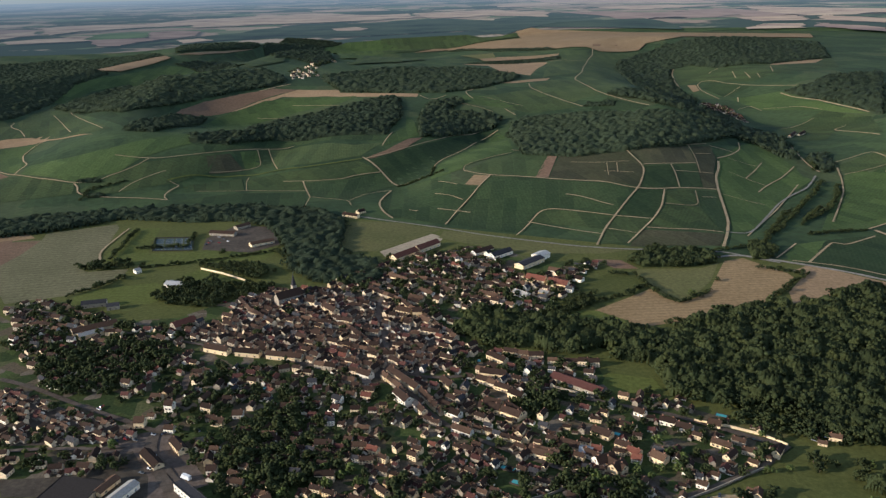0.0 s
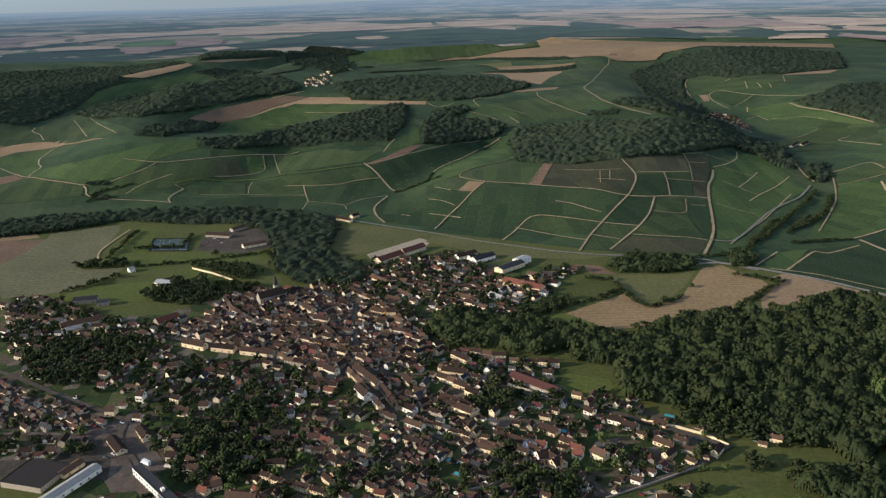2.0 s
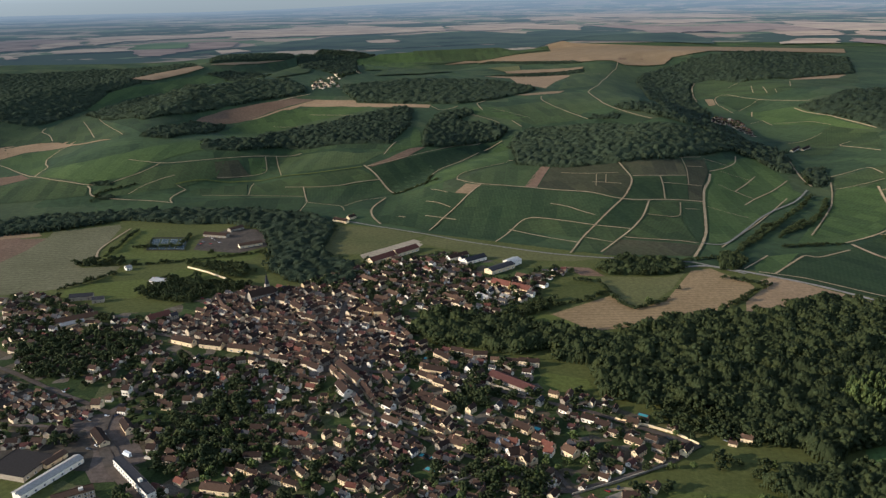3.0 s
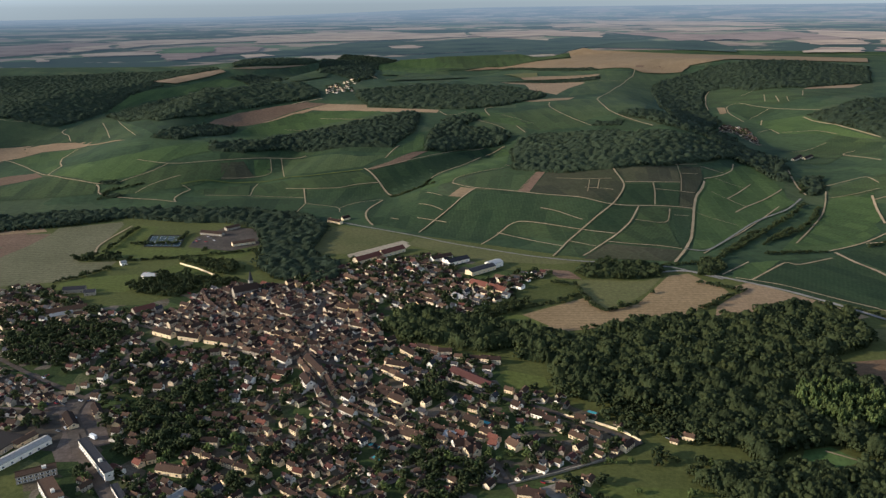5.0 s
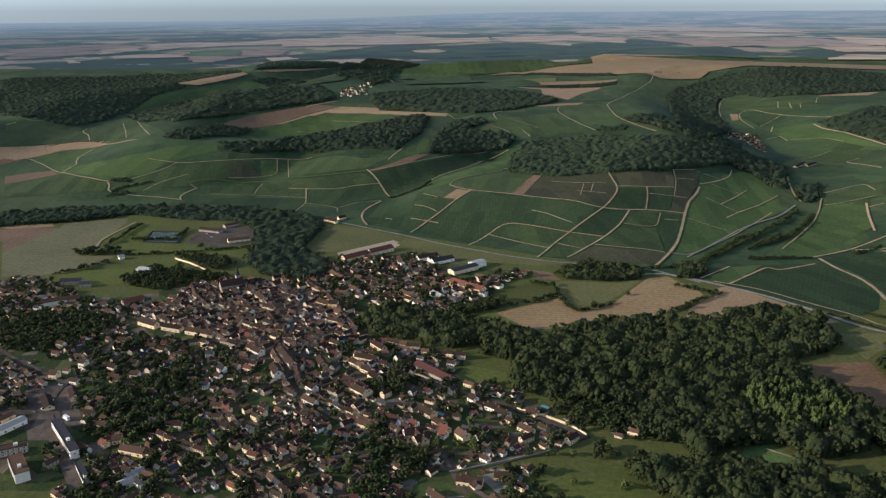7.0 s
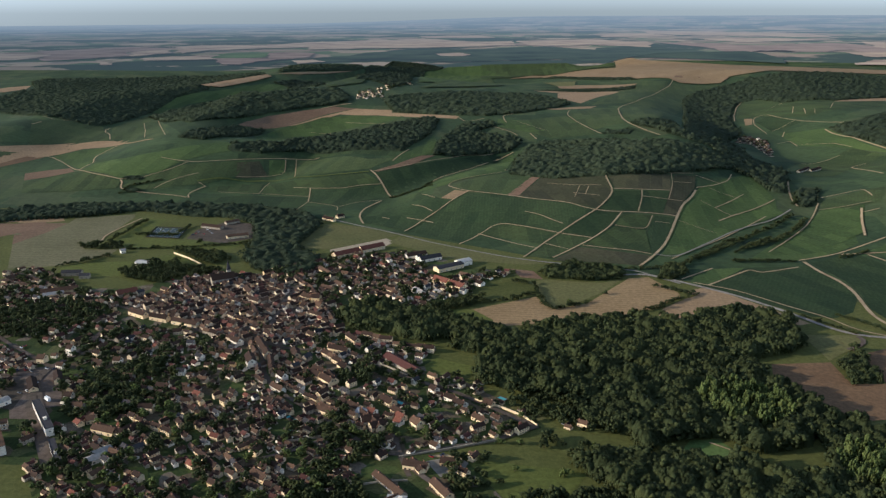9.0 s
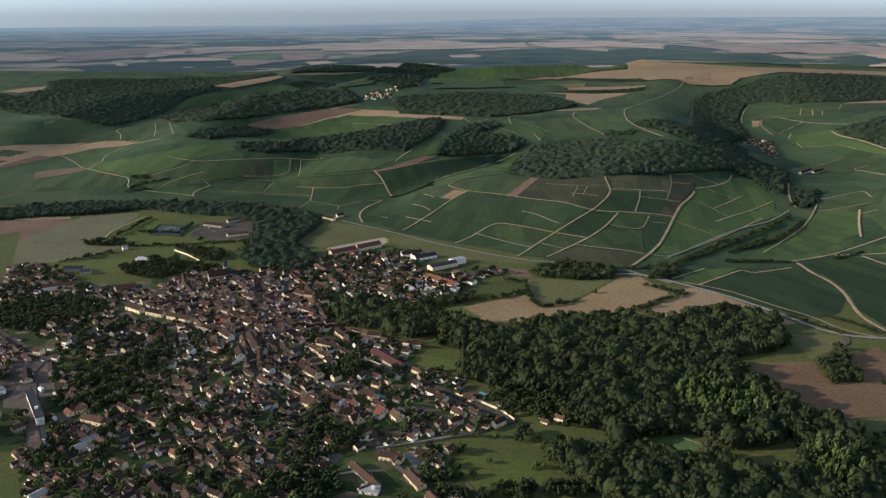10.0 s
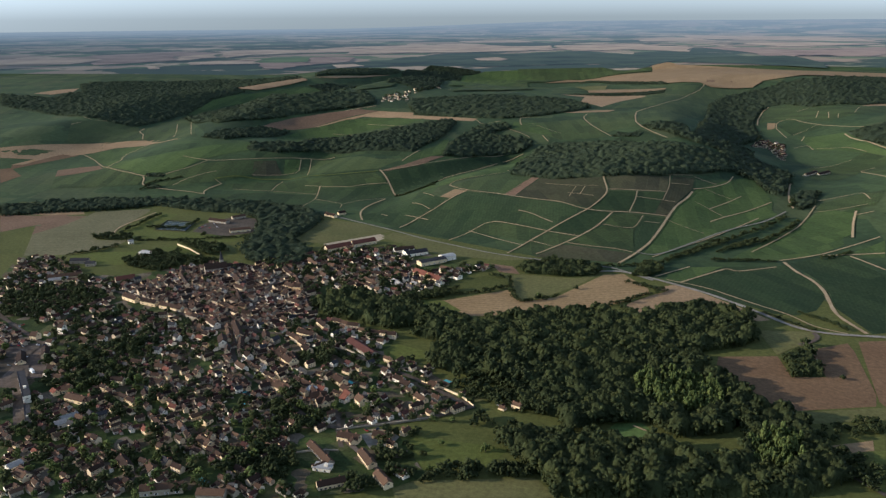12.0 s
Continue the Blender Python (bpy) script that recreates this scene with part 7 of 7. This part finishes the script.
def vehicle(name, label, L, W, H, paint, nose):
    """A parked vehicle: body, glazed cabin and four wheels."""
    ob = tagged(new(name), label, name)
    bm = bmesh.new()
    prism(bm, [(-L / 2, -W / 2, 0.3), (L / 2, -W / 2, 0.3), (L / 2, -W / 2, nose), (L * 0.25, -W / 2, nose + 0.1), (-L * 0.48, -W / 2, nose + 0.12), (-L / 2, -W / 2, nose - 0.1)], (0, W, 0))
    part("body", bm, paint, ob)
    bm = bmesh.new()
    if name == "truck":
        box(bm, -L / 2 + 0.1, L * 0.3, -W / 2 + 0.05, W / 2 - 0.05, nose + 0.13, H)
        part("cargo_box", bm, PAINT, ob)
    else:
        prism(bm, [(-L * 0.45, -W * 0.44, nose + 0.12), (L * 0.2, -W * 0.44, nose + 0.1), (L * 0.05, -W * 0.4, H), (-L * 0.38, -W * 0.4, H)], (0, W * 0.86, 0))
        part("cabin", bm, GLASS, ob)
    bm = bmesh.new()
    bmesh.ops.create_cone(bm, segments=10, radius1=0.32, radius2=0.32, depth=0.22, cap_ends=True, matrix=Euler((math.pi / 2, 0, 0)).to_matrix().to_4x4())
    tyre = to_data("wheel", bm, [ROOF["dark"]])
    for x in (-L * 0.3, L * 0.32):
        for y in (-W * 0.46, W * 0.46):
            shared("wheel", tyre, ob, pose(x, y, 0.32))
    return ob


CAR_PAINT = [plain_mat("white_car_paint", (0.7, 0.7, 0.7), 0.3), plain_mat("grey_car_paint", (0.16, 0.17, 0.18), 0.3), plain_mat("dark_blue_car_paint", (0.03, 0.05, 0.1), 0.3), plain_mat("red_car_paint", (0.3, 0.03, 0.03), 0.3)]
CAR_KINDS = {}


def parked(name, spots, seed):
    rng = np.random.default_rng(seed)
    for x, y in spots:
        k = int(rng.integers(4)) if name == "car" else 9
        z = 1.15
        m = pose(*land(x, y, z - 0.35), 0, 0, -30 + float(rng.choice((0, 90, 180))) + float(rng.normal(0, 5)))
        if k not in CAR_KINDS:
            tone = ("white", "grey", "dark blue", "red")[k] if k < 4 else "white"
            dims = (4.2, 1.75, 1.45, CAR_PAINT[k], 0.85) if k < 4 else (9.0, 2.5, 3.4, PAINT, 1.0)
            CAR_KINDS[k] = vehicle(name, f"{tone} {name} parked on a paved lot", *dims)
            CAR_KINDS[k].matrix_world = m
        else:
            copy_thing(CAR_KINDS[k], m)


def church(p, q):
    """The old church: long nave under a steep tiled roof, apse and a slim spire."""
    L = math.hypot(q[0] - p[0], q[1] - p[1])
    ob = tagged(new("church"), "grey limestone church with brown tiled roof and slim spire", "church")
    part("nave", wall_mesh(L, 11, 8, 6, False), WALL["stone"], ob)
    part("roof", roof_mesh(L, 11, 8, 6, False), ROOF["brown"], ob)
    bm = bmesh.new()
    bmesh.ops.create_cone(bm, segments=12, radius1=5.2, radius2=5.2, depth=8.6, cap_ends=True, matrix=Matrix.Translation((L / 2, 0, 3.3)))
    part("apse", bm, WALL["stone"], ob)
    bm = bmesh.new()
    bmesh.ops.create_cone(bm, segments=12, radius1=5.7, radius2=0.1, depth=4.5, cap_ends=True, matrix=Matrix.Translation((L / 2, 0, 9.9)))
    part("apse_roof", bm, ROOF["brown"], ob)
    bm = bmesh.new()
    box(bm, -2.4, 2.4, -2.4, 2.4, -1, 17)
    tower = part("tower", bm, WALL["stone"], ob)
    tower.matrix_local = pose(L * 0.3, 3, 0)
    bm = bmesh.new()
    bmesh.ops.create_cone(bm, segments=8, radius1=2.9, radius2=0.05, depth=13, cap_ends=True, matrix=Matrix.Translation((0, 0, 23.5)))
    part("spire", bm, ROOF["slate"], tower)
    for i in range(5):
        for side in (-1, 1):
            shared("window", WINDOW_WIDE, ob, pose((i - 2) * L / 6, side * 5.5, 3.5, 0, 0, 0 if side > 0 else 180) @ Matrix.Diagonal((0.8, 1, 2.0, 1)))
    ob.matrix_world = pose(*land((p[0] + q[0]) / 2, (p[1] + q[1]) / 2), 0, 0, math.degrees(math.atan2(q[1] - p[1], q[0] - p[0])))


plant("grove", open_spots(scatter([(-173, 541), (-152, 570), (-117, 564), (-83, 535), (-80, 491), (-97, 467), (-131, 472), (-162, 506)], 8.5, 24)), 8, 30, "dark green garden and park trees beside houses", 24, category="trees")
plant("grove", open_spots(scatter([(76, 469), (91, 481), (127, 481), (134, 458), (110, 426), (99, 418), (83, 416)], 8, 25)), 9, 30, "dark green garden and park trees beside houses", 25, category="trees")
plant("grove", open_spots(scatter([(45, 591), (78, 616), (94, 587), (77, 561), (57, 559)], 8, 26)), 9, 30, "dark green garden and park trees beside houses", 26, category="trees")
plant("grove", open_spots(scatter([(-383, 683), (-347, 721), (-280, 722), (-242, 670), (-286, 633), (-336, 616)], 8, 27)), 9, 30, "dark green garden and park trees beside houses", 27, category="trees")
plant("grove", open_spots(scatter([(-301, 821), (-328, 844), (-327, 895), (-265, 896), (-187, 876), (-227, 837), (-255, 809)], 8, 28)), 8, 30, "dark green garden and park trees beside houses", 28, category="trees")
plant("grove", open_spots(scatter([(-308, 958), (-235, 960), (-206, 927), (-222, 896), (-269, 925)], 8, 29)), 8, 30, "dark green garden and park trees beside houses", 29, category="trees")
plant("grove", open_spots(scatter([(-462, 960), (-397, 970), (-387, 947), (-441, 939)], 8, 30)), 8, 30, "dark green garden and park trees beside houses", 30, category="trees")
plant("grove", open_spots(scatter([(217, 459), (202, 428), (227, 392), (214, 389), (184, 424), (192, 459)], 9, 31)), 8, 30, "dark green garden and park trees beside houses", 31, category="trees")
plant("grove", open_spots(scatter([(126, 809), (167, 832), (168, 804), (134, 781)], 8, 32)), 7, 30, "dark green garden and park trees beside houses", 32, category="trees")
plant("grove", open_spots(scatter([(97, 770), (133, 800), (137, 749), (106, 746)], 8, 33)), 8, 30, "dark green garden and park trees beside houses", 33, category="trees")
plant("grove", open_spots(scatter([(251, 604), (295, 556), (301, 502), (278, 526), (256, 528), (224, 553), (217, 578)], 8, 34)), 8, 30, "dark green garden and park trees beside houses", 34, category="trees")
plant("grove", open_spots(scatter([(536, 548), (597, 572), (594, 559), (536, 535)], 9, 35)), 8, 30, "dark green garden and park trees beside houses", 35, category="trees")
plant("grove", open_spots(scatter([(538, 534), (593, 554), (590, 544), (536, 520)], 9, 36)), 8, 30, "dark green garden and park trees beside houses", 36, category="trees")
plant("grove", open_spots(scatter([(530, 513), (553, 505), (565, 487), (573, 473), (566, 447), (553, 453)], 9, 37)), 8, 30, "dark green garden and park trees beside houses", 37, category="trees")
plant("grove", open_spots(scatter([(-157, 555), (-131, 622), (-116, 593), (-108, 468), (-155, 469), (-159, 519)], 8, 38)), 8, 30, "dark green garden and park trees beside houses", 38, category="trees")
plant("grove", open_spots(scatter([(-378, 671), (-325, 724), (-280, 619), (-320, 621)], 8, 39)), 8, 30, "dark green garden and park trees beside houses", 39, category="trees")
plant("grove", open_spots(scatter([(77, 397), (103, 410), (132, 412), (143, 376), (107, 355)], 8, 46)), 8, 30, "dark green garden and park trees beside houses", 46, category="trees")
plant("grove", open_spots(scatter([(186, 386), (218, 390), (219, 373), (185, 361)], 10, 47)), 8, 30, "dark green garden and park trees beside houses", 47, category="trees")
plant("grove", open_spots(scatter([(189, 425), (213, 440), (235, 425), (211, 413)], 10, 48)), 8, 30, "dark green garden and park trees beside houses", 48, category="trees")
pool(42, 497, 8, 4)
pool(48, 479, 8, 4)
pool(128, 540, 8, 4)
pool(233, 528, 8, 4)
pool(217, 563, 8, 4)
pool(45, 496, 6, 4)
pool(-155, 624, 6, 4)
pool(32, 669, 6, 4)
pool(77, 355, 12, 6)
hedge(6, [(134, 791), (168, 809), (204, 826), (229, 854), (222, 886), (196, 896)], 600)
hedge(6, [(229, 854), (238, 820), (252, 798), (270, 812), (293, 829)], 601)
hedge(6, [(373, 901), (401, 887), (424, 878), (401, 858), (356, 810)], 602)
hedge(7, [(9, 732), (80, 758), (157, 724)], 603)
hedge(7, [(228, 744), (265, 755), (353, 786)], 604)
hedge(5, [(-428, 856), (-401, 885), (-387, 916)], 605)
hedge(6, [(-438, 1108), (-432, 1040), (-428, 983)], 606)
hedge(4, [(-75, 1342), (-17, 1343), (2, 1352)], 607)
hedge(5, [(-593, 1286), (-597, 1326), (-545, 1361)], 608)
hedge(6, [(571, 1040), (529, 1033), (486, 1025)], 609)
hedge(6, [(-219, 1005), (-192, 966), (-164, 918)], 610)
hedge(6, [(256, 973), (350, 969), (388, 981)], 611)
hedge(4, [(530, 824), (556, 796), (576, 776)], 612)
hedge(6, [(570, 830), (599, 805), (612, 784)], 613)
hedge(5, [(-375, 948), (-297, 970), (-219, 1005)], 614)
hedge(6, [(-407, 1027), (-343, 1029), (-348, 1086)], 615)
hedge(5, [(636, 1060), (681, 1087)], 616)
hedge(7, [(418, 998), (447, 1037), (474, 1072), (527, 1149), (584, 1226), (619, 1283)], 617)
hedge(6, [(429, 1019), (462, 1070), (503, 1131)], 618)
hedge(7, [(518, 1094), (566, 1141), (608, 1203), (638, 1263)], 619)
hedge(6, [(497, 1069), (533, 1122), (562, 1155)], 620)
hedge(7, [(638, 1352), (662, 1394), (686, 1453)], 621)
hedge(4, [(-75, 1346), (-51, 1342), (-17, 1339), (-12, 1430)], 622)
lone_trees([(-404, 882), (-382, 909), (-376, 956), (-204, 922), (-285, 996), (-165, 1010), (366, 815), (420, 815), (313, 862), (270, 821), (377, 825), (-274, 900), (-400, 883), (645, 1378), (491, 1454)], 700)
lone_trees([(559, 728), (423, 801), (579, 651), (353, 463), (276, 445), (280, 474), (239, 446), (258, 415), (295, 454), (299, 488), (259, 484)], 701)
lone_trees([(240, 407), (216, 397), (340, 430), (267, 405), (346, 461), (562, 549), (559, 494), (565, 502), (568, 488)], 702)
lone_trees([(206, 483), (223, 484), (240, 486), (260, 496), (266, 493), (274, 489), (286, 476), (293, 468), (303, 466), (317, 468), (291, 489)], 703)
parked("car", [(-259, 556), (-254, 553), (-253, 558), (-248, 554), (-243, 549), (-247, 546), (-239, 544), (-254, 544), (-264, 553), (-153, 530), (-218, 561), (-220, 553), (-286, 598), (-287, 594)], 800)
parked("car", [(-194, 556), (-249, 550), (-240, 545), (-217, 521), (-228, 552), (-215, 505), (-219, 500), (-179, 476), (-231, 822), (-222, 817), (-224, 829), (-231, 812), (-223, 802), (-241, 827)], 801)
parked("car", [(-302, 1062), (-317, 1054), (-317, 1045), (-303, 1044), (-319, 1039), (-293, 1051), (-310, 1071), (283, 528), (273, 524), (181, 459), (173, 455), (-32, 655), (-68, 656)], 802)
parked("truck", [(-185, 492)], 803)
garden_wall(2.2, [(193, 556), (217, 546), (238, 533), (251, 518)])
garden_wall(2.0, [(68, 630), (97, 613), (123, 596)])
garden_wall(2.0, [(46, 456), (68, 464), (92, 479)])
garden_wall(2.0, [(223, 490), (180, 466), (148, 450)])
garden_wall(2.0, [(162, 419), (145, 415), (89, 389)])
garden_wall(1.8, [(-211, 629), (-192, 627), (-160, 621)])
garden_wall(2.2, [(-299, 940), (-267, 921), (-234, 895)])

SPORT = [(-399, 1072), (-342, 1076), (-330, 1014), (-384, 1014)]


def courts(corners):
    """Tennis courts side by side in a fenced yard."""
    ob = tagged(new("tennis_courts"), "blue-green tennis courts with white lines and a fence", "tennis court")
    (ax, ay), (bx, by), (cx, cy), (dx, dy) = corners
    o, u, v = Vector((dx, dy)), Vector((cx - dx, cy - dy)), Vector((ax - dx, ay - dy))

    def at(s, t):
        q = o + u * s + v * t
        return q.x, q.y

    def slab(name, s0, s1, t0, t1, z0, z1, mat, parent):
        bm = bmesh.new()
        low = [(*at(s, t), z0) for s, t in ((s0, t0), (s1, t0), (s1, t1), (s0, t1))]
        prism(bm, low, (0, 0, z1 - z0))
        return part(name, bm, mat, parent)

    slab("yard", 0, 1, 0, 1, 0.1, 0.9, FIELD["grass_dark"], ob)
    for i in range(4):
        a, b = 0.04 + i * 0.24, 0.25 + i * 0.24
        for t0, t1 in ((0.06, 0.48), (0.53, 0.95)):
            c = slab("court", a, b, t0, t1, 0.9, 1.0, COURT, ob)
            for k in (0.12, 0.5, 0.88):
                m = t0 + (t1 - t0) * k
                slab("line", a + 0.02, b - 0.02, m, m + 0.003, 1.0, 1.03, PAINT, c)
            for k in (0.12, 0.88):
                m = a + (b - a) * k
                slab("line", m, m + 0.002, t0 + 0.05, t1 - 0.05, 1.0, 1.03, PAINT, c)
    for s0, s1, t0, t1 in ((0, 1, 0, 0.004), (0, 1, 0.996, 1), (0, 0.004, 0, 1), (0.996, 1, 0, 1)):
        slab("fence", s0, s1, t0, t1, 0.9, 2.2, ROOF["slate"], ob)
    return ob


courts(SPORT)
church(*CHURCH)
